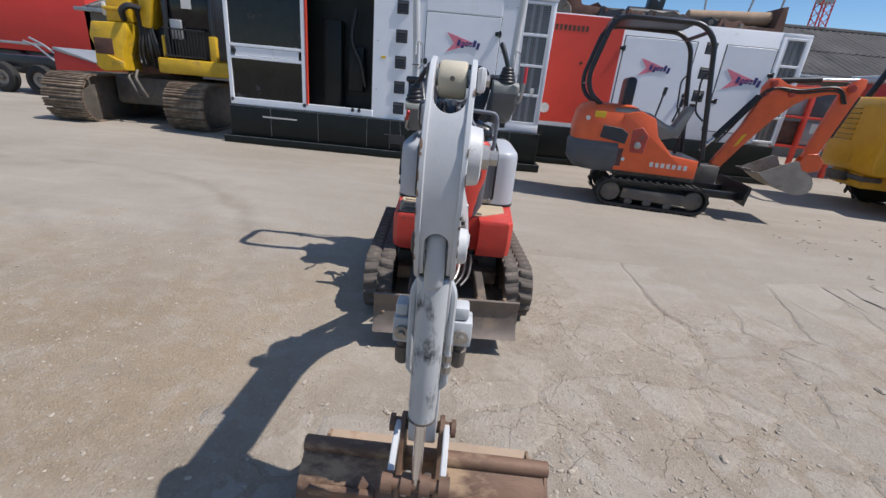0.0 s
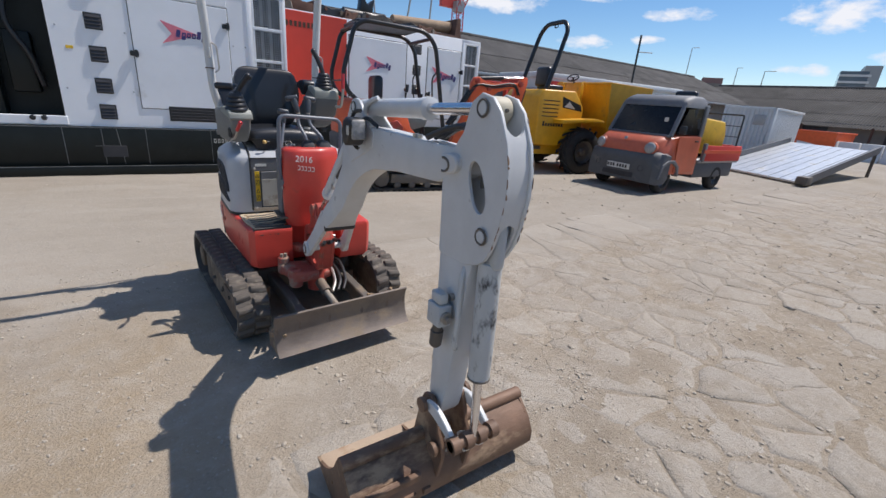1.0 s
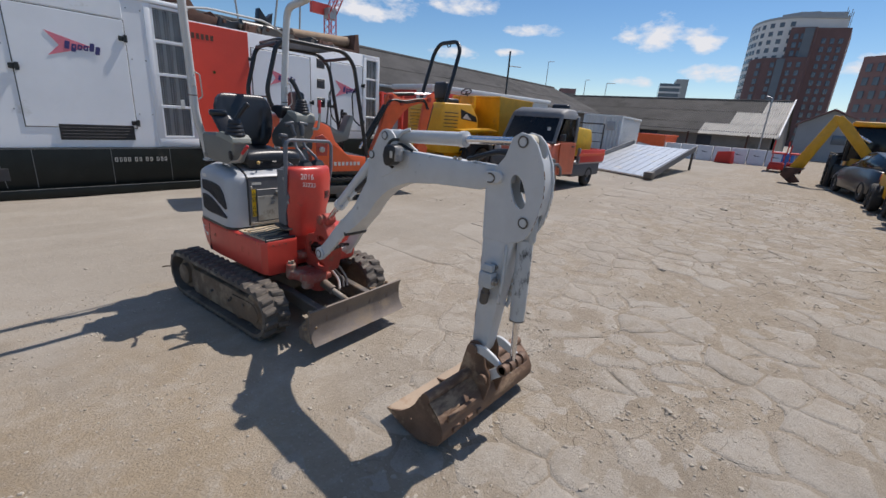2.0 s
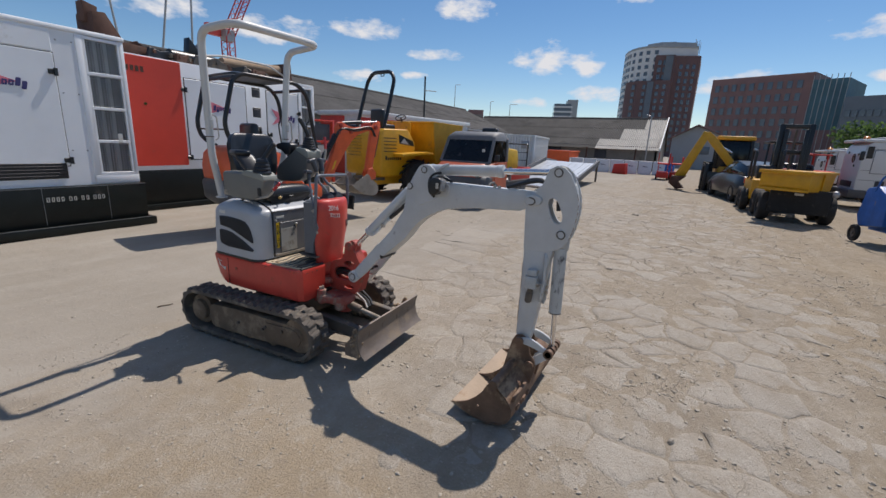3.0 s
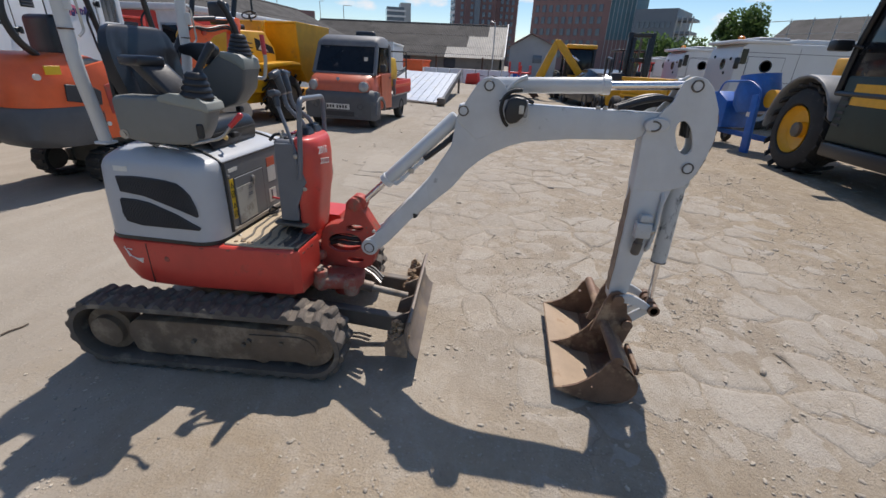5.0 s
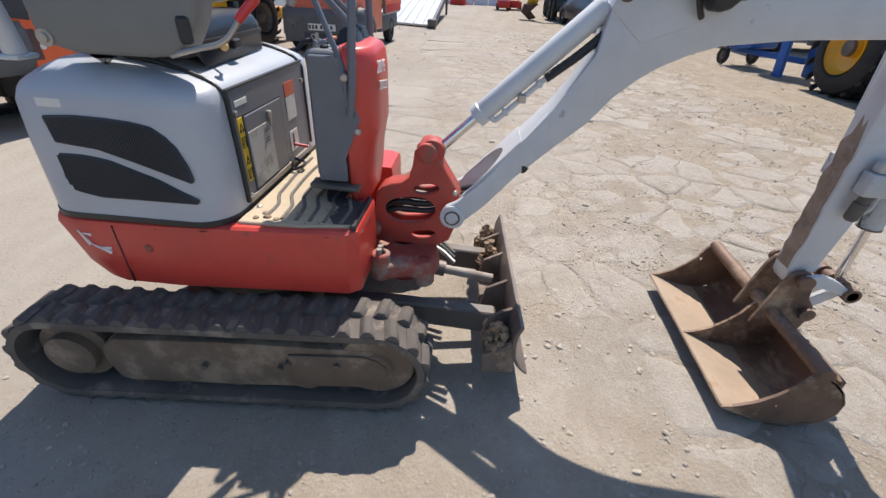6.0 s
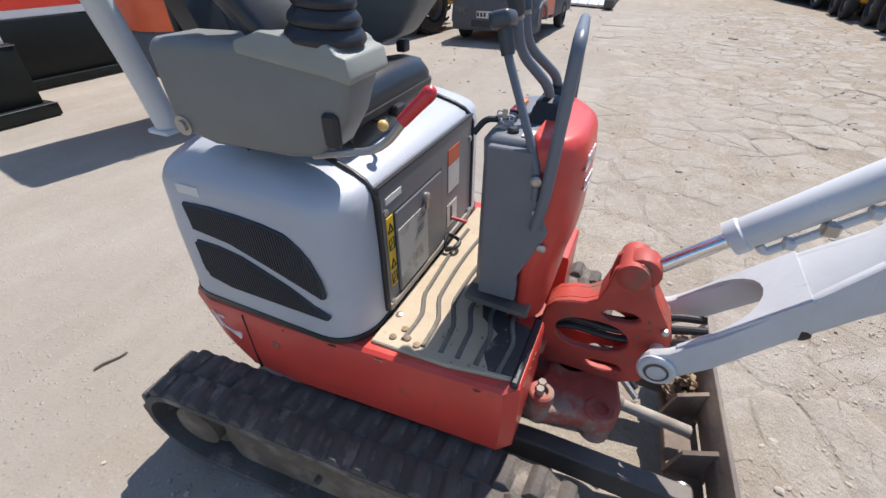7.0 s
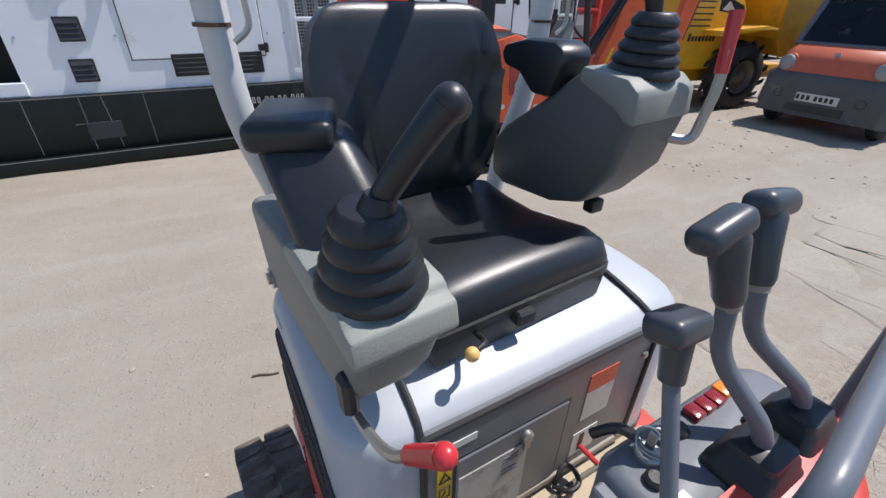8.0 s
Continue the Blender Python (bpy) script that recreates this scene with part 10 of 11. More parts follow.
def lorry(x, y, w, top, label):
    """A white municipal lorry body seen from its front corner; it stands along y."""
    g = thing("lorry", label, "lorry", pose(x, y, 0), "white lorries in a row")
    L = 6.0
    part("cab_front", bevel(prism(B(), [(0.0, 0.62), (0.0, top - 0.40), (-0.08, top - 0.12), (-0.22, top), (-L, top), (-L, 0.80), (-1.9, 0.80), (-1.8, 0.62)], "x", 0.0, w), 0.03), lorry_white, g, "white painted body", smooth=12)
    part("roof_light", rbox((0.02, -1.25, top + 0.05), (w - 0.02, -0.45, top + 0.15), 0.04), galvanised, g)
    part("roof_rail", tube(B(), [(0.16, -L + 0.2, top + 0.04), (0.16, -0.75, top + 0.04)], 0.085, 10), lorry_white, g, "white roof tube")
    part("cab_hood", rbox((-0.06, -1.30, top - 0.02), (w + 0.06, 0.10, top + 0.07), 0.03), lorry_white, g, "white roof cap over the cab")
    part("roof_box", rbox((0.10, -L + 0.1, top + 0.01), (w - 0.10, -1.45, top + 0.13), 0.03), lorry_white, g)
    part("corner_slot", rbox((-0.014, -0.26, top - 0.55), (0.012, -0.10, top - 0.16), 0.006, 1), glass_dark, g, "narrow dark corner window")
    for xx, zz in ((w * 0.18, top - 0.42), (w * 0.74, top - 0.36), (w * 0.30, top - 0.80)):
        part("front_slot", rbox((xx - 0.05, -0.01, zz - 0.04), (xx + 0.05, 0.014, zz + 0.04), 0.008, 1), glass_dark, g)
    for zz in (0.98, 1.30, top - 0.25):
        part("panel_seam", box(B(), (-0.0035, -L + 0.1, zz), (0.001, -0.05, zz + 0.012)), grey_plastic, g)
    for yy in (-1.60, -3.1, -4.6):
        part("panel_seam", box(B(), (-0.0035, yy, 0.85), (0.001, yy + 0.012, top - 0.1)), grey_plastic, g)
    part("mirror", rbox((-0.20, -0.02, 1.62), (-0.10, 0.10, 1.92), 0.03), black_paint, g)
    bm = B()
    spun(bm, (0.10, -0.02, top + 0.06), (0, 0, 1), ((0, 0.09), (0.07, 0.085), (0.10, 0.04)), 12)
    part("beacon", bm, amber, g, "orange beacon")
    for yy, zz in ((-0.80, 1.72),):
        bm = B()
        spun(bm, (-0.01, yy, zz), (-1, 0, 0), ((0, 0.16), (0.02, 0.16), (0.01, 0.13)), 20)
        part("porthole", bm, glass_dark, g, "round dark window")
    for xx, zz in ((w * 0.40, 1.75),):
        part("front_port", spun(B(), (xx, 0.0, min(zz, top - 0.55)), (0, 1, 0), ((-0.02, 0.15), (0.015, 0.15), (0.008, 0.12)), 16), glass_dark, g, "round dark window")
    part("side_hatch", rbox((-0.02, -1.25, 1.22), (0.01, -0.30, 1.95), 0.006, 1), lorry_white, g)
    part("hatch_gap", rbox((-0.006, -1.265, 1.205), (0.02, -0.285, 1.965), 0.003, 1), grey_plastic, g)
    part("side_stripe", rbox((-0.012, -L + 0.2, 0.85), (0.01, -1.9, 0.95), 0.004, 1), galvanised, g)
    part("chassis", rbox((0.15, -L, 0.40), (w - 0.15, -0.2, 0.66), 0.03), black_paint, g)
    part("grille", rbox((0.35, -0.02, 0.72), (w - 0.35, 0.012, 0.92), 0.01), grille_dark, g, "black front grille")
    part("wheel_arch", rbox((-0.012, -1.72, 0.60), (0.05, -0.48, 0.98), 0.03), grille_dark, g)
    part("skirt", rbox((-0.010, -L, 0.56), (0.03, -1.8, 0.74), 0.01), grey_plastic, g)
    part("bumper", rbox((-0.02, -0.35, 0.38), (w + 0.02, 0.12, 0.66), 0.04), grey_plastic, g)
    rot = Matrix.Rotation(radians(90), 4, "Z")
    for yy in (-1.1, -4.4):
        for xx in (0.15, w - 0.15):
            t = wheel(g, (xx, yy, 0.46), 0.46, 0.28, galvanised, -1)
            t.matrix_basis = Matrix.Translation((xx, yy, 0.46)) @ rot
    bm = B()
    for k in range(5):
        box(bm, (-0.016, -0.55 - k * 0.11, 1.56), (-0.008, -0.48 - k * 0.11, 1.62))
    part("name_bars", bm, grey_plastic, g)


def flat_dumper():
    g = thing("site_dumper", "yellow swivel skip dumper with black chassis, skip turned aside", "dumper", pose(11.0, -5.24, 0, 0, 0, 180))
    m = Matrix.Translation((0.15, -0.37, 0)) @ Matrix.Rotation(radians(-30), 4, "Z")
    tub = prism(B(), [(0.06, 0.82), (-1.15, 0.78), (-1.38, 1.26), (-1.34, 1.28), (-0.66, 1.24), (0.10, 1.24), (0.12, 1.0)], "y", -0.52, 0.52)
    skip = part("skip", moved(bevel(tub, 0.02), m), yellow_paint, g, "yellow steel skip")
    part("skip_rim", moved(rbox((0.02, -0.56, 1.21), (0.15, 0.56, 1.29), 0.01), m), yellow_paint, skip)
    for y in (-0.54, 0.54):
        part("skip_rim", moved(rbox((-1.36, y - 0.03, 1.22), (0.10, y + 0.03, 1.28), 0.01), m), yellow_paint, skip)
        part("skip_rib", moved(rbox((-0.62, y - 0.02, 0.84), (-0.55, y + 0.02, 1.22), 0.008, 1), m), yellow_paint, skip)
    part("skip_lip", moved(rbox((0.09, -0.53, 0.80), (0.135, 0.53, 0.86), 0.008, 1), m), yellow_paint, skip)
    part("front_plate", rbox((-0.12, -0.60, 0.24), (0.0, 0.60, 0.84), 0.03), tyre, g, "black front plate")
    part("axle_beam", rbox((-0.52, -0.62, 0.26), (-0.34, 0.62, 0.44), 0.02), tyre, g)
    part("chassis", rbox((-1.7, -0.36, 0.35), (-0.1, 0.36, 0.72), 0.03), black_paint, g)
    part("plate_mark", rbox((-0.002, -0.12, 0.70), (0.008, 0.06, 0.76), 0.003, 1), label_white, g)
    part("slew_ring", spun(B(), (-0.45, 0, 0.70), (0, 0, 1), ((0, 0.30), (0.08, 0.30)), 20), steel_dark, g)
    for sd in (-1, 1):
        for x in (-0.42, -1.45):
            wheel(g, (x, sd * 0.64, 0.36), 0.36, 0.27, steel_dark, sd)
    for sd in (1,):
        bm = B()
        ball(bm, (-0.06, sd * 0.66, 0.78), 0.085, 12)
        part("headlight", bm, galvanised, g, "chrome headlight")
        part("lamp_stalk", rbox((-0.10, sd * 0.62 - 0.02, 0.55), (-0.05, sd * 0.62 + 0.02, 0.76), 0.004, 1), black_paint, g)
    part("engine_cover", rbox((-1.75, -0.34, 0.74), (-1.30, 0.34, 1.08), 0.05), yellow_paint, g)
    # forklift behind it
    f = thing("forklift", "forklift with a tall black mast and orange body", "forklift", pose(13.9, -5.34, 0, 0, 0, 180))
    for y in (-0.34, 0.34):
        part("mast_rail", rbox((-0.06, y - 0.07, 0.1), (0.10, y + 0.07, 2.55), 0.01), black_paint, f)
        part("mast_rail", rbox((0.10, y * 0.7 - 0.05, 0.2), (0.2, y * 0.7 + 0.05, 2.40), 0.01), black_paint, f)
    for z in (0.9, 1.75, 2.48):
        part("mast_bar", rbox((-0.05, -0.42, z - 0.06), (0.09, 0.42, z + 0.06), 0.01), black_paint, f)
    part("chain", rbox((0.02, -0.03, 0.6), (0.06, 0.03, 2.4), 0.005, 1), steel_dark, f)
    part("body", rbox((-2.1, -0.40, 0.35), (-0.2, 0.40, 1.25), 0.08), orange_paint, f)
    for x in (-0.5, -1.7):
        for y in (-0.40, 0.40):
            part("guard_post", tube(B(), [(x, y * 0.9, 1.2), (x - 0.1, y * 0.85, 2.05)], 0.03, 8), black_paint, f)
            wheel(f, (x, y, 0.33), 0.33, 0.22, steel_dark, -1)
    part("guard_roof", rbox((-1.85, -0.5, 2.02), (-0.55, 0.5, 2.08), 0.02), black_paint, f)
    # small yellow loader in front of the car
    s = thing("compact_loader", "small dusty yellow loader with black cage", "loader", pose(13.2, -4.80, 0, 0, 0, 180))
    part("body", rbox((-1.6, -0.35, 0.35), (0.1, 0.35, 0.95), 0.08), yellow_paint, s)
    part("cage", tube(B(), bent([(-0.3, -0.33, 0.9), (-0.25, -0.33, 1.75), (-1.0, -0.33, 1.8), (-1.05, -0.33, 0.9)], 0.1), 0.035, 8), black_paint, s)
    part("cage", tube(B(), bent([(-0.3, 0.33, 0.9), (-0.25, 0.33, 1.75), (-1.0, 0.33, 1.8), (-1.05, 0.33, 0.9)], 0.1), 0.035, 8), black_paint, s)
    part("seat", rbox((-0.85, -0.22, 0.95), (-0.45, 0.22, 1.35), 0.06), vinyl, s)
    for x in (-0.3, -1.2):
        for y in (-0.42, 0.42):
            wheel(s, (x, y, 0.32), 0.32, 0.22, steel_dark, -1)


def saloon_car():
    g = thing("car", "dark grey hatchback car parked nose outwards in the row", "car", pose(18.35, -4.57, 0, 0, 0, 12))

    def st(x, w, zb, zt, wt):
        return [(x, -w, zb), (x, -w * 1.02, zb + (zt - zb) * 0.5), (x, -wt, zt), (x, wt, zt), (x, w * 1.02, zb + (zt - zb) * 0.5), (x, w, zb)]

    part("body", bevel(loft(B(), [st(0.95, 0.62, 0.35, 0.60, 0.52), st(0.80, 0.80, 0.25, 0.74, 0.68), st(0.1, 0.86, 0.22, 0.86, 0.76), st(-0.5, 0.86, 0.22, 0.92, 0.78), st(-2.4, 0.86, 0.22, 0.94, 0.78), st(-2.95, 0.82, 0.28, 0.90, 0.72), st(-3.05, 0.74, 0.36, 0.78, 0.64)]), 0.03, 2, 50), car_dark, g, "black painted body", smooth=45)
    part("cabin", bevel(loft(B(), [st(-0.15, 0.74, 0.84, 0.90, 0.70), st(-0.95, 0.70, 0.88, 1.36, 0.56), st(-1.6, 0.70, 0.88, 1.40, 0.56), st(-2.5, 0.68, 0.88, 1.24, 0.54), st(-2.95, 0.64, 0.88, 0.92, 0.56)]), 0.03, 2, 50), glass_dark, g, "dark glazed cabin", smooth=45)
    part("roof", bevel(loft(B(), [st(-0.98, 0.57, 1.35, 1.385, 0.54), st(-1.6, 0.57, 1.39, 1.425, 0.54), st(-2.45, 0.56, 1.24, 1.28, 0.53)]), 0.01, 1, 50), car_dark, g)
    for x in (0.25, -2.3):
        for s in (-1, 1):
            wheel(g, (x, s * 0.78, 0.31), 0.31, 0.20, galvanised, s)
    for s in (-1, 1):
        part("tail_light", rbox((-3.06, s * 0.62 - 0.12, 0.70), (-2.98, s * 0.62 + 0.12, 0.86), 0.02), label_red, g)
        part("headlight", rbox((0.78, s * 0.58 - 0.14, 0.58), (0.90, s * 0.58 + 0.12, 0.70), 0.03), lamp_glass, g)
    g = thing("hatchback", "red hatchback car half hidden in the row", "car", pose(18.4, -6.2, 0, 0, 0, 172))
    part("body", rbox((-3.2, -0.8, 0.3), (0.6, 0.8, 0.95), 0.15, 3), canvas_red, g)
    part("cabin", rbox((-2.7, -0.68, 0.9), (-0.3, 0.68, 1.42), 0.2, 3), glass_dark, g)
    for x in (0.0, -2.5):
        for s in (-1, 1):
            wheel(g, (x, s * 0.74, 0.31), 0.31, 0.20, galvanised, s)


def red_tractor():
    g = thing("compact_tractor", "faded red compact tractor with an open roll frame", "tractor", pose(19.6, -7.0, 0, 0, 0, 195))
    part("bonnet", rbox((0.0, -0.28, 0.70), (1.15, 0.28, 1.18), 0.08, 3), canvas_red, g, "faded red bonnet")
    part("bonnet_grille", rbox((1.13, -0.20, 0.74), (1.17, 0.20, 1.08), 0.01), grille_dark, g)
    part("gearbox", rbox((-0.9, -0.20, 0.42), (1.05, 0.20, 0.74), 0.04), steel_dark, g)
    part("seat", rbox((-0.72, -0.22, 0.86), (-0.34, 0.22, 1.26), 0.06), vinyl, g)
    part("roll_frame", tube(B(), bent([(-0.85, -0.42, 0.7), (-0.85, -0.42, 1.78), (-0.85, 0.42, 1.78), (-0.85, 0.42, 0.7)], 0.12), 0.04, 8), canvas_red, g)
    part("canopy", rbox((-1.0, -0.55, 1.74), (0.15, 0.55, 1.80), 0.02), canvas_red, g)
    for y in (-0.45, 0.45):
        part("canopy_post", cyl(B(), (0.05, y, 0.9), (0.05, y, 1.75), 0.025, n=8), canvas_red, g)
        part("mudguard", rbox((-0.95, y - 0.14, 0.88), (-0.15, y + 0.14, 0.96), 0.04), canvas_red, g)
        wheel(g, (-0.55, y * 1.25, 0.46), 0.46, 0.26, canary_paint, 1 if y > 0 else -1, lugs=14)
        wheel(g, (0.85, y * 1.1, 0.30), 0.30, 0.18, canary_paint, 1 if y > 0 else -1)


def backhoe():
    g = thing("backhoe_loader", "yellow backhoe loader with folded digging arm", "loader", pose(20.35, -4.4, 0, 0, 0, 180))
    part("cab", bevel(prism(B(), [(-1.4, 1.0), (0.2, 1.0), (0.15, 2.22), (-1.3, 2.25)], "y", -0.62, 0.62), 0.05), glass_dark, g, "dark glazed cab")
    part("cab_roof", rbox((-1.5, -0.70, 2.22), (0.3, 0.70, 2.40), 0.06), yellow_paint, g, "yellow cab roof")
    for x in (-1.4, 0.2):
        for y in (-0.62, 0.62):
            part("cab_pillar", rbox((x - 0.05, y - 0.05, 1.0), (x + 0.05, y + 0.05, 2.25), 0.01), black_paint, g)
    part("body", rbox((-3.4, -0.5, 0.55), (0.2, 0.5, 1.15), 0.06), yellow_paint, g)
    for s in (-1, 1):
        wheel(g, (-0.4, s * 0.85, 0.62), 0.62, 0.40, canary_paint, s, lugs=16)
        wheel(g, (-3.0, s * 0.80, 0.42), 0.42, 0.30, canary_paint, s)
        part("stabiliser", rbox((0.35, s * 0.9 - 0.08, 0.05), (0.5, s * 0.9 + 0.08, 1.2), 0.02), black_paint, g)
    part("boom", bevel(prism(B(), [(-y, z) for y, z in ((-0.55, 0.75), (-0.25, 0.65), (1.05, 2.15), (1.25, 2.45), (1.05, 2.55), (0.75, 2.30))], "x", 0.55, 0.75), 0.02), yellow_paint, g, "yellow digging boom")
    part("dipper", bevel(prism(B(), [(-y, z) for y, z in ((0.96, 2.50), (1.25, 2.56), (2.10, 0.62), (1.95, 0.50), (1.66, 0.62))], "x", 0.58, 0.72), 0.02), yellow_paint, g, "yellow dipper arm")
    part("bucket", bevel(prism(B(), [(-y, z) for y, z in ((1.6, 0.62), (2.2, 0.60), (2.3, 0.30), (1.95, 0.02), (1.65, 0.10), (1.9, 0.35))], "x", 0.35, 0.95), 0.02), rust_steel, g, "rusty bucket")
    part("cylinder", cyl(B(), (0.65, -0.1, 1.7), (0.65, -1.0, 2.2), 0.05, n=10), chrome, g)
    part("back_frame", rbox((0.2, -0.9, 0.35), (0.5, 0.9, 0.85), 0.03), black_paint, g)
    for k, (y, hgt, m) in enumerate(((-1.5, 1.55, canvas_red), (-2.2, 1.35, canvas_red))):
        s = thing("scissor_lift", "faded red scissor lift folded down", "lift", pose(27.0 + 0.8 * k, y, 0, 0, 0, 3))
        part("base", rbox((-0.8, -0.32, 0.12), (0.8, 0.32, 0.45), 0.03), m, s)
        for j in range(3):
            for d in (-1, 1):
                z = 0.48 + j * 0.14
                part("scissor_arm", tube(B(), [(-0.7, d * 0.25, z if j % 2 else z + 0.12), (0.7, d * 0.25, z + 0.12 if j % 2 else z)], 0.03, 6), m, s)
        part("platform", rbox((-0.8, -0.33, 0.90), (0.8, 0.33, 0.98), 0.02), m, s)
        for x in (-0.75, 0.0, 0.75):
            for d in (-1, 1):
                part("rail_post", cyl(B(), (x, d * 0.3, 0.95), (x, d * 0.3, hgt), 0.022, n=6), m, s)
        for d in (-1, 1):
            for z in (hgt, hgt - 0.28):
                part("guard_rail", cyl(B(), (-0.75, d * 0.3, z), (0.75, d * 0.3, z), 0.022, n=6), m, s)
        for x in (-0.55, 0.55):
            for d in (-1, 1):
                wheel(s, (x, d * 0.3, 0.16), 0.16, 0.1, steel_dark, -1)


def big_excavator():
    g = thing("crawler_excavator", "large yellow crawler excavator with steel tracks, turned sideways", "excavator", pose(-6.95, 7.3, 0, 0, 0, 5))
    # local: tracks run along y, the seen ends point to -y
    proto = None
    for x in (-1.17, 1.17):
        R, zc, yf, yr = 0.44, 0.46, -1.25, 1.7
        pts = [(yf - R * math.sin(a), zc - R * math.cos(a)) for a in (math.pi * i / 10 for i in range(11))] + [(yr + R * math.sin(a), zc + R * math.cos(a)) for a in (math.pi * i / 10 for i in range(11))]
        core = part("track", bevel(prism(B(), [(a, b) for a, b in pts], "x", x - 0.30, x + 0.30), 0.02), steel_dark, g, "muddy steel crawler track")
        total = 2 * (yr - yf) + 2 * math.pi * R
        n = 44
        for i in range(n):
            s = i / n * total
            L = yr - yf
            if s < L:
                y, z, a = yr - s, zc + R, 0.0
            elif s < L + math.pi * R:
                a = (s - L) / R
                y, z = yf - R * math.sin(a), zc + R * math.cos(a)
            elif s < 2 * L + math.pi * R:
                y, z, a = yf + (s - L - math.pi * R), zc - R, math.pi
            else:
                a = math.pi + (s - 2 * L - math.pi * R) / R
                y, z = yr - R * math.sin(a), zc + R * math.cos(a)
            if proto is None:
                bm = rbox((-0.40, -0.085, 0.0), (0.40, 0.085, 0.025), 0.005, 1)
                for k in (-0.06, 0.0, 0.06):
                    box(bm, (-0.40, k - 0.010, 0.02), (0.40, k + 0.010, 0.045))
                proto = part("track_shoe", bm, track_mud, core)
                ob = proto
            else:
                ob = new("track_shoe", proto.data)
                ob.parent = core
            ob.matrix_basis = Matrix.Translation((x, y, z)) @ Matrix.Rotation(a, 4, "X")
    part("car_body", rbox((-0.8, -0.7, 0.35), (0.8, 1.2, 0.95), 0.08), steel_dark, g)
    part("slew_ring", cyl(B(), (-0.1, 0.2, 0.95), (-0.1, 0.2, 1.12), 0.7, n=24), steel_dark, g)
    part("deck", rbox((0.46, -1.16, 1.08), (1.90, 1.9, 1.38), 0.04), canary_paint, g, "dirty yellow deck beam")
    part("deck", rbox((-0.78, -0.75, 1.02), (0.46, 1.9, 1.22), 0.03), rust_steel, g, "rust-brown deck plate")
    part("engine_house", rbox((-0.75, 0.6, 1.22), (1.80, 2.0, 2.35), 0.1), canary_paint, g)
    # cab: dark shell with glazing, posts and a barred guard
    part("cab_shell", rbox((0.62, -0.95, 1.40), (1.62, 0.55, 3.0), 0.06), black_paint, g, "black cab shell")
    part("cab_glass", rbox((0.74, -0.985, 1.95), (1.50, -0.94, 2.92), 0.01), glass_dark, g, "dark windscreen")
    part("cab_glass", rbox((0.585, -0.80, 1.95), (0.63, 0.45, 2.85), 0.01), glass_dark, g)
    for x in (0.66, 1.57):
        part("cab_post", tube(B(), bent([(x, -1.0, 1.40), (x, -1.02, 2.2), (x, -0.95, 3.0), (x, 0.5, 3.05)], 0.15), 0.055, 8), black_paint, g)
    part("cab_post", rbox((1.52, -1.12, 1.38), (1.66, -1.0, 1.86), 0.02), canary_paint, g, "yellow post stub")
    part("cab_post", rbox((0.57, -1.10, 1.40), (0.63, -1.02, 1.80), 0.015), canary_paint, g)
    for k in range(13):
        x = 0.66 + k * 0.063
        part("guard_bar", cyl(B(), (x, -1.11, 1.44), (x, -1.11, 1.94), 0.011, n=6), black_paint, g)
    for z in (1.43, 1.94):
        part("guard_rail", cyl(B(), (0.61, -1.11, z), (1.45, -1.11, z), 0.018, n=6), black_paint, g)
    part("seat", rbox((0.74, -1.06, 1.75), (0.98, -1.0, 2.12), 0.05, 3), galvanised, g, "pale seat cover")
    part("paper_sheet", rbox((0.98, -0.995, 2.33), (1.18, -0.987, 2.55), 0.003, 1), label_white, g)
    # boom foot: stepped yellow castings
    part("front_plate", bevel(prism(B(), [(-0.72, 1.10), (-0.60, 1.02), (-0.12, 1.06), (-0.16, 1.40), (-0.02, 1.72), (0.0, 1.96), (-0.68, 1.93), (-0.76, 1.66), (-0.70, 1.50)], "y", -1.25, -0.70), 0.03), canary_paint, g, "chipped yellow casting at the boom foot")
    part("plate_recess", rbox((-0.68, -1.262, 1.34), (-0.32, -1.24, 1.64), 0.02), rust_steel, g, "rusty recess in the casting")
    part("plate_lip", bevel(prism(B(), [(-0.45, 1.34), (-0.14, 1.22), (-0.13, 1.08), (-0.24, 1.12), (-0.30, 1.24)], "y", -1.30, -1.24), 0.01), canary_paint, g)
    part("upper_plate", bevel(prism(B(), [(-0.46, 1.95), (0.0, 1.98), (0.04, 2.5), (-0.30, 2.8), (-0.40, 2.4)], "y", -1.12, -0.60), 0.03), canary_paint, g)
    part("upper_plate", rbox((-0.44, -1.22, 2.16), (-0.02, -1.10, 2.22), 0.02), canary_paint, g)
    part("boom", bevel(prism(B(), [(0.18, 1.92), (0.34, 1.90), (0.62, 3.3), (0.15, 3.6)], "y", -1.05, -0.55), 0.03), canary_paint, g, "scraped yellow boom")
    part("warning_patch", rbox((-0.50, -1.13, 2.06), (-0.42, -1.0, 2.30), 0.02), label_white, g)
    part("pump_housing", rbox((-0.02, -0.80, 1.15), (0.52, 0.3, 1.95), 0.08), hose_black, g, "oily black hydraulic housing")
    for k in range(6):
        bm = B()
        tube(bm, curve_pts([(0.02 + 0.08 * k, -0.85, 1.15 + 0.05 * (k % 3)), (0.05 + 0.08 * k, -1.0 - 0.03 * (k % 2), 1.5), (0.10 + 0.05 * k, -0.98, 1.85), (0.02 + 0.04 * k, -0.9, 2.3)]), 0.028, 8)
        part("hose", bm, hose_black, g)
    part("hose", tube(B(), curve_pts([(-0.08, -1.15, 2.02), (-0.02, -1.28, 2.16), (0.10, -1.25, 2.26), (0.22, -1.1, 2.24)]), 0.06, 8), hose_black, g)
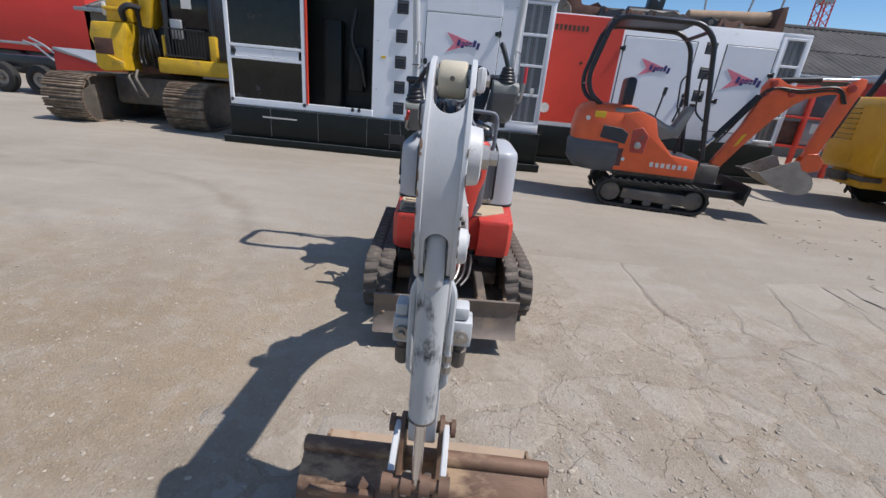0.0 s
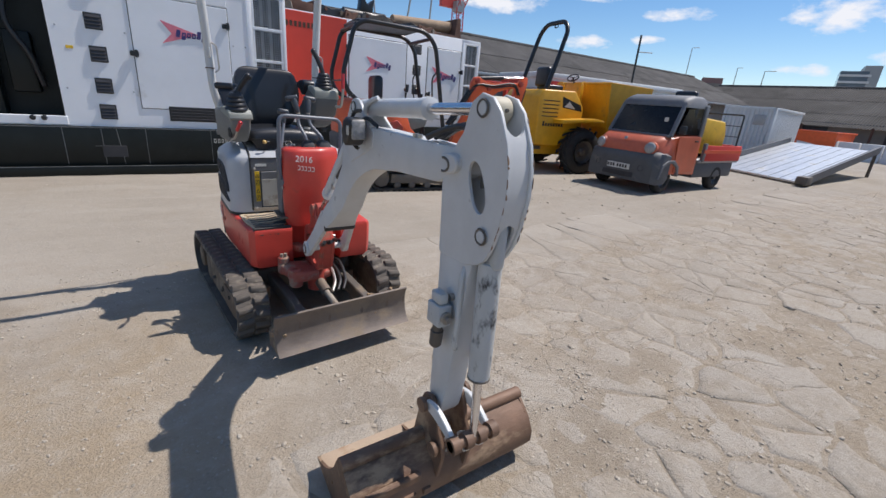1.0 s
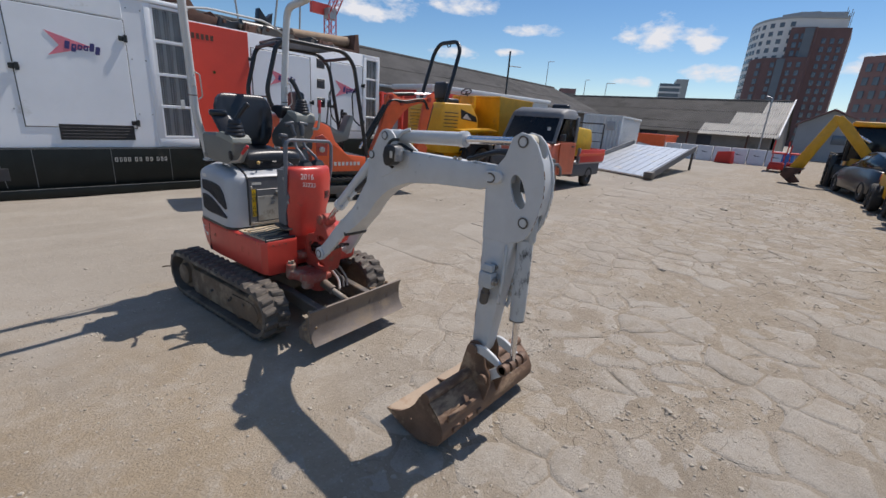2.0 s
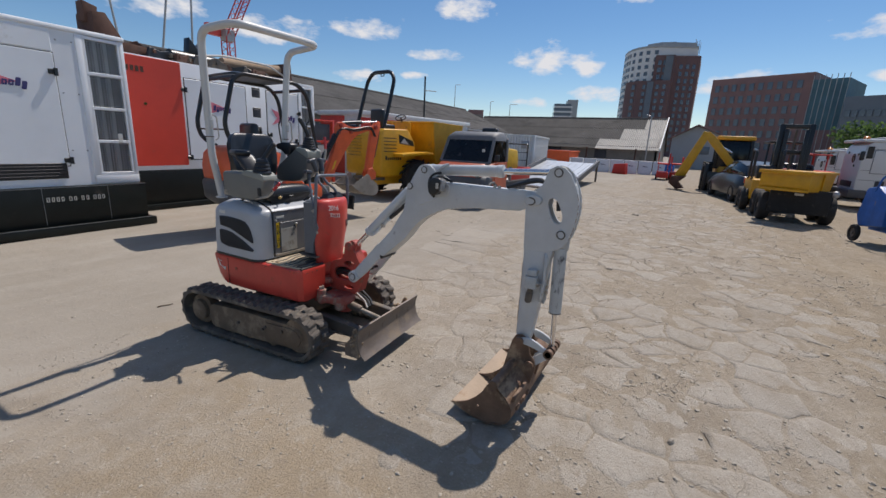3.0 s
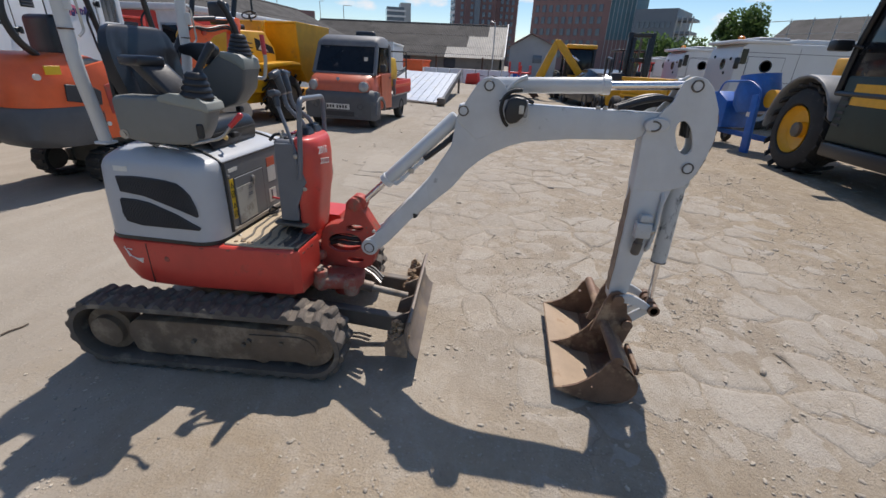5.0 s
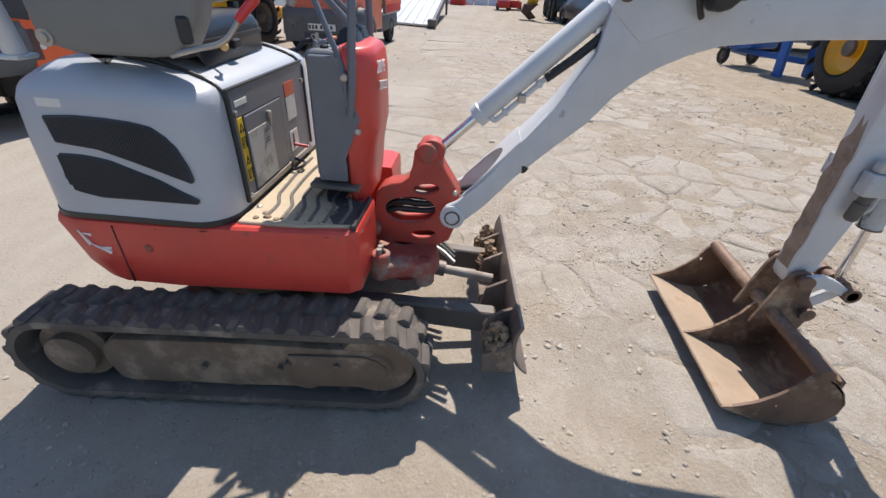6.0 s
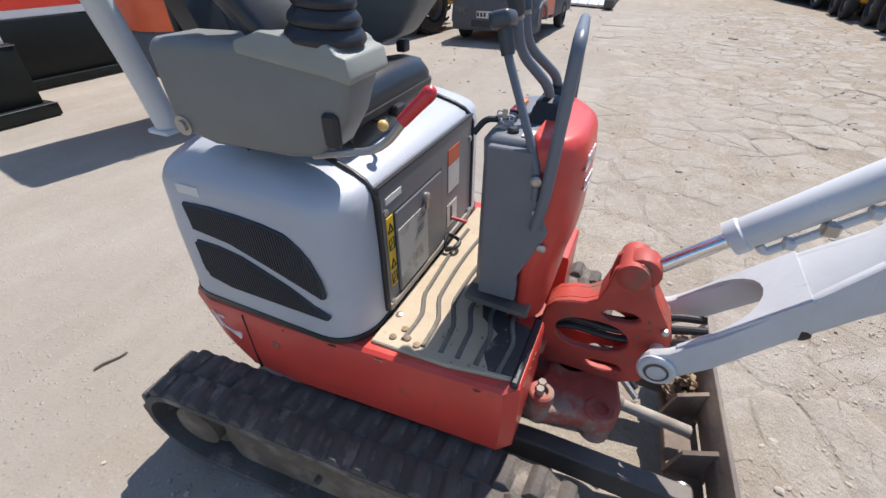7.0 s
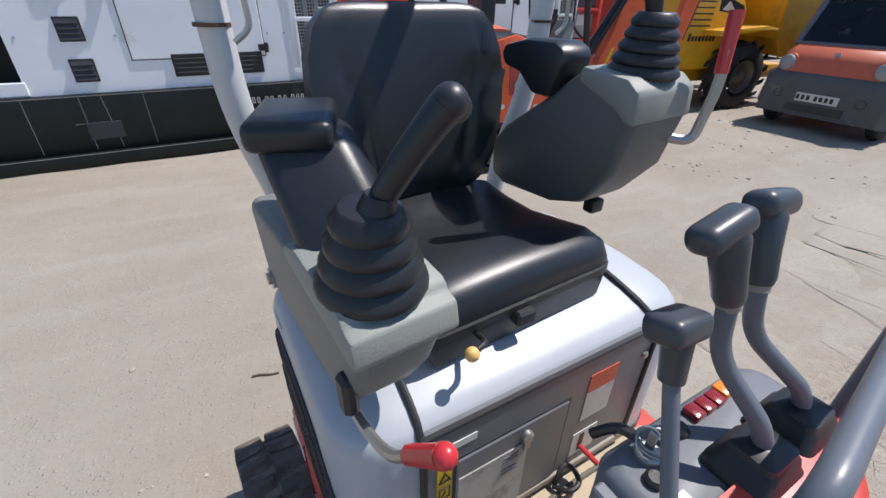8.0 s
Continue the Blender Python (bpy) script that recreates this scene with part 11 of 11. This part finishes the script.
    for k, (x, z) in enumerate(((-0.16, 0.98), (-0.02, 0.98))):
        part("shackle", tube(B(), bent([(x - 0.05, -1.0, z + 0.1), (x - 0.02, -1.15, z - 0.05), (x + 0.10, -1.15, z - 0.30), (x + 0.14, -1.1, z - 0.42)], 0.05), 0.03, 8), steel_dark, g)
    # red lorry and trailer beyond
    t = thing("curtain_lorry", "red curtain-sided lorry parked at the far edge", "lorry", pose(-22.5, 18.2, 0, 0, 0, 0))
    part("curtain", rbox((-9.0, 0.0, 1.05), (4.6, 2.5, 4.2), 0.06), canvas_red, t, "red side curtain")
    part("rail", rbox((-9.0, -0.03, 1.30), (2.2, 0.02, 1.42), 0.01), galvanised, t)
    part("chassis", rbox((-9.0, 0.3, 0.75), (3.0, 2.2, 1.05), 0.03), black_paint, t)
    for x in (-3.6, -2.4, 0.6):
        wheel(t, (x, 0.15, 0.52), 0.52, 0.32, dusty_steel, -1)
    for k in range(3):
        part("name_bar", rbox((-4.2 + k * 0.5, -0.012, 2.4), (-3.9 + k * 0.5, 0.0, 2.9), 0.003, 1), label_white, t)
    l = thing("low_trailer", "red low-loader tail with a pale folded ramp", "trailer", pose(-11.7, 9.5, 0))
    part("deck", bevel(prism(B(), [(-0.06, 0.74), (1.04, 0.77), (1.28, 0.99), (1.20, 1.02), (0.0, 1.28), (-0.06, 1.1)], "y", 0.0, 2.4), 0.02), canvas_red, l, "red steel trailer tail")
    part("ramp", bevel(prism(B(), [(-0.02, 1.29), (1.20, 1.03), (1.30, 1.0), (1.32, 1.04), (0.1, 1.36), (-0.02, 1.37)], "y", -0.03, 2.43), 0.008), galvanised, l, "pale worn ramp plate")
    part("frame_beam", rbox((-2.4, 0.3, 0.72), (0.0, 2.1, 1.05), 0.03), black_paint, l)
    part("stay", tube(B(), bent([(-0.9, 0.05, 1.45), (-0.5, 0.0, 1.35), (-0.05, 0.0, 1.0)], 0.1), 0.03, 8), galvanised, l)
    part("stay", tube(B(), bent([(-0.7, 0.05, 1.55), (-0.3, 0.0, 1.40), (0.0, 0.0, 1.2)], 0.1), 0.03, 8), galvanised, l)
    for x in (-1.9, -0.75):
        wheel(l, (x, 0.2, 0.42), 0.42, 0.26, dusty_steel, -1)


def back_clutter():
    """Cabs and boxes seen over the dumper and behind the generators."""
    g = thing("site_cabin", "white-roofed cabin with a red end and small window", "cabin", pose(10.6, 8.2, 0, 0, 0, -6))
    part("wall", box(B(), (0, 0, 0.1), (7.5, 2.3, 2.45)), container_white, g)
    part("end_panel", rbox((-0.03, 0.9, 0.2), (0.02, 2.3, 2.4), 0.01), cabinet_red, g)
    part("side_panel", rbox((0.0, -0.02, 1.2), (3.2, 0.02, 2.35), 0.01), canvas_red, g)
    part("roof", rbox((-0.1, -0.1, 2.42), (7.6, 2.4, 2.60), 0.04), container_white, g)
    part("window", rbox((-0.04, 0.15, 1.55), (0.0, 0.75, 2.05), 0.02), glass_dark, g)
    part("window_frame", rbox((-0.035, 0.10, 1.50), (0.005, 0.80, 2.10), 0.02), galvanised, g)
    r = thing("parts_rack", "red steel rack with grey cabinets and a paper notice", "rack", pose(7.75, 8.45, 0, 0, 0, -4))
    for x in (0.0, 0.62, 1.5):
        part("rack_post", rbox((x - 0.05, -0.05, 0.0), (x + 0.05, 0.05, 2.15), 0.01), cabinet_red, r)
    for z in (0.7, 1.4, 2.1):
        part("rack_shelf", rbox((-0.05, -0.04, z - 0.03), (1.55, 0.6, z + 0.03), 0.01), cabinet_red, r)
    for x, z, mt in ((0.7, 0.75, galvanised), (0.72, 1.45, grey_plastic), (0.08, 0.75, rust_steel), (0.1, 1.45, galvanised)):
        part("cabinet_box", rbox((x, 0.05, z), (x + 0.5 if x < 0.5 else x + 0.7, 0.5, z + 0.55), 0.02), mt, r)
    part("notice", rbox((0.85, 0.03, 1.05), (1.2, 0.045, 1.28), 0.002, 1), label_white, r, "white paper notice")
    for k, (x, y, w, m) in enumerate(((11.2, 6.9, 1.2, canvas_red), (24.5, 5.8, 1.5, galvanised))):
        b = thing("machine_crate", "stacked plant parts and crates", "crate", pose(x, y, 0, 0, 0, 12 * k))
        part("crate", rbox((0, 0, 0), (w, w * 0.8, 1.0), 0.03), m, b)
        part("lid", rbox((-0.03, -0.03, 1.0), (w + 0.03, w * 0.8 + 0.03, 1.06), 0.01), m, b)


loading_ramp()
white_container()
barrier_row()
far_shed()
long_shed()
city()
foliage("tree", "broad dark green tree beyond the lorries", (53.2, -25.3, 0), 2.6, 2.6, 4.3, 7000, 0.19, 4)
foliage("tree", "small green tree beside the slate-roofed house", (58.0, -32.5, 0), 1.5, 1.5, 3.0, 1600, 0.17, 9)
foliage("hedge", "green shrubs below the office block", (64.5, -21.8, -2.8), 3.6, 5.2, 4.8, 5000, 0.24, 6, trunk=False)
telehandler()
cement_mixer()
lorry(12.25, -7.6, 1.95, 2.31, "white lorry with round windows and an orange beacon")
lorry(17.0, -7.72, 1.9, 2.24, "white lorry behind its twin, orange beacon on the roof")
lorry(22.0, -7.95, 1.9, 1.95, "low white lorry farther down the row")
red_tractor()
flat_dumper()
saloon_car()
backhoe()
big_excavator()
back_clutter()

# ---- the broken concrete of the yard ----


def lay_slabs():
    rnd = random.Random(6)
    near, rest = [], []
    for cell in slab_cells:
        (near if cell[0][0] < 7.6 and len(near) < 300 else rest).append(cell)

    def piece(c, line):
        cx, cy = c
        shown = broken_bay(cx, cy)
        loose = min(1.0, max(0.25, -0.7 - cy))
        z0 = ground_height(cx, cy) + loose * rnd.uniform(-0.004, 0.005) - 0.012 * (1 - shown) + 0.006 * loose * noise.noise((cx * 0.55, cy * 0.55, 30.0)) + 0.0015 * (1 - loose)
        tx, ty = loose * rnd.gauss(0, 0.013), loose * rnd.gauss(0, 0.013)
        top = lambda x, y: z0 + tx * (x - cx) + ty * (y - cy)
        n = len(line)
        vs = [(cx, cy, z0 + 0.001)]
        # a worn top, then an edge that rounds off and dips under the soil
        for inset, drop, wear in ((0.050, 0.0003, 0.003 * loose), (0.012, 0.001 + 0.001 * loose, 0.001 + 0.004 * loose), (0.0, 0.010, 0.003)):
            for x, y in line:
                k = min(0.6, inset / max(0.05, math.hypot(x - cx, y - cy)))
                px, py = x + (cx - x) * k, y + (cy - y) * k
                vs.append((px, py, top(px, py) - drop + wear * noise.noise((px * 14.0, py * 14.0, 2.0))))
        fs = []
        for i in range(n):
            j = (i + 1) % n
            fs.append((0, 1 + i, 1 + j))
            fs.append((1 + i, 1 + n + i, 1 + n + j, 1 + j))
            fs.append((1 + n + i, 1 + 2 * n + i, 1 + 2 * n + j, 1 + n + j))
        return vs, fs

    single = ground_material("broken_concrete", ("ShaderNodeObjectInfo", "Random"))
    joined = ground_material("broken_concrete_far", ("ShaderNodeNewGeometry", "Random Per Island"))
    for cell in near:
        vs, fs = piece(*cell)
        me = bpy.data.meshes.new("slab")
        me.from_pydata(vs, [], fs)
        me.polygons.foreach_set("use_smooth", [True] * len(me.polygons))
        me.materials.append(single)
        new("slab", me).parent = ground
    verts, faces = [], []
    for cell in rest:
        vs, fs = piece(*cell)
        k = len(verts)
        verts += vs
        faces += [tuple(i + k for i in f) for f in fs]
    me = bpy.data.meshes.new("slabs")
    me.from_pydata(verts, [], faces)
    me.polygons.foreach_set("use_smooth", [True] * len(me.polygons))
    me.materials.append(joined)
    far = new("slabs", me)
    far.parent = ground
    tagged(far, kind="stuff")


lay_slabs()
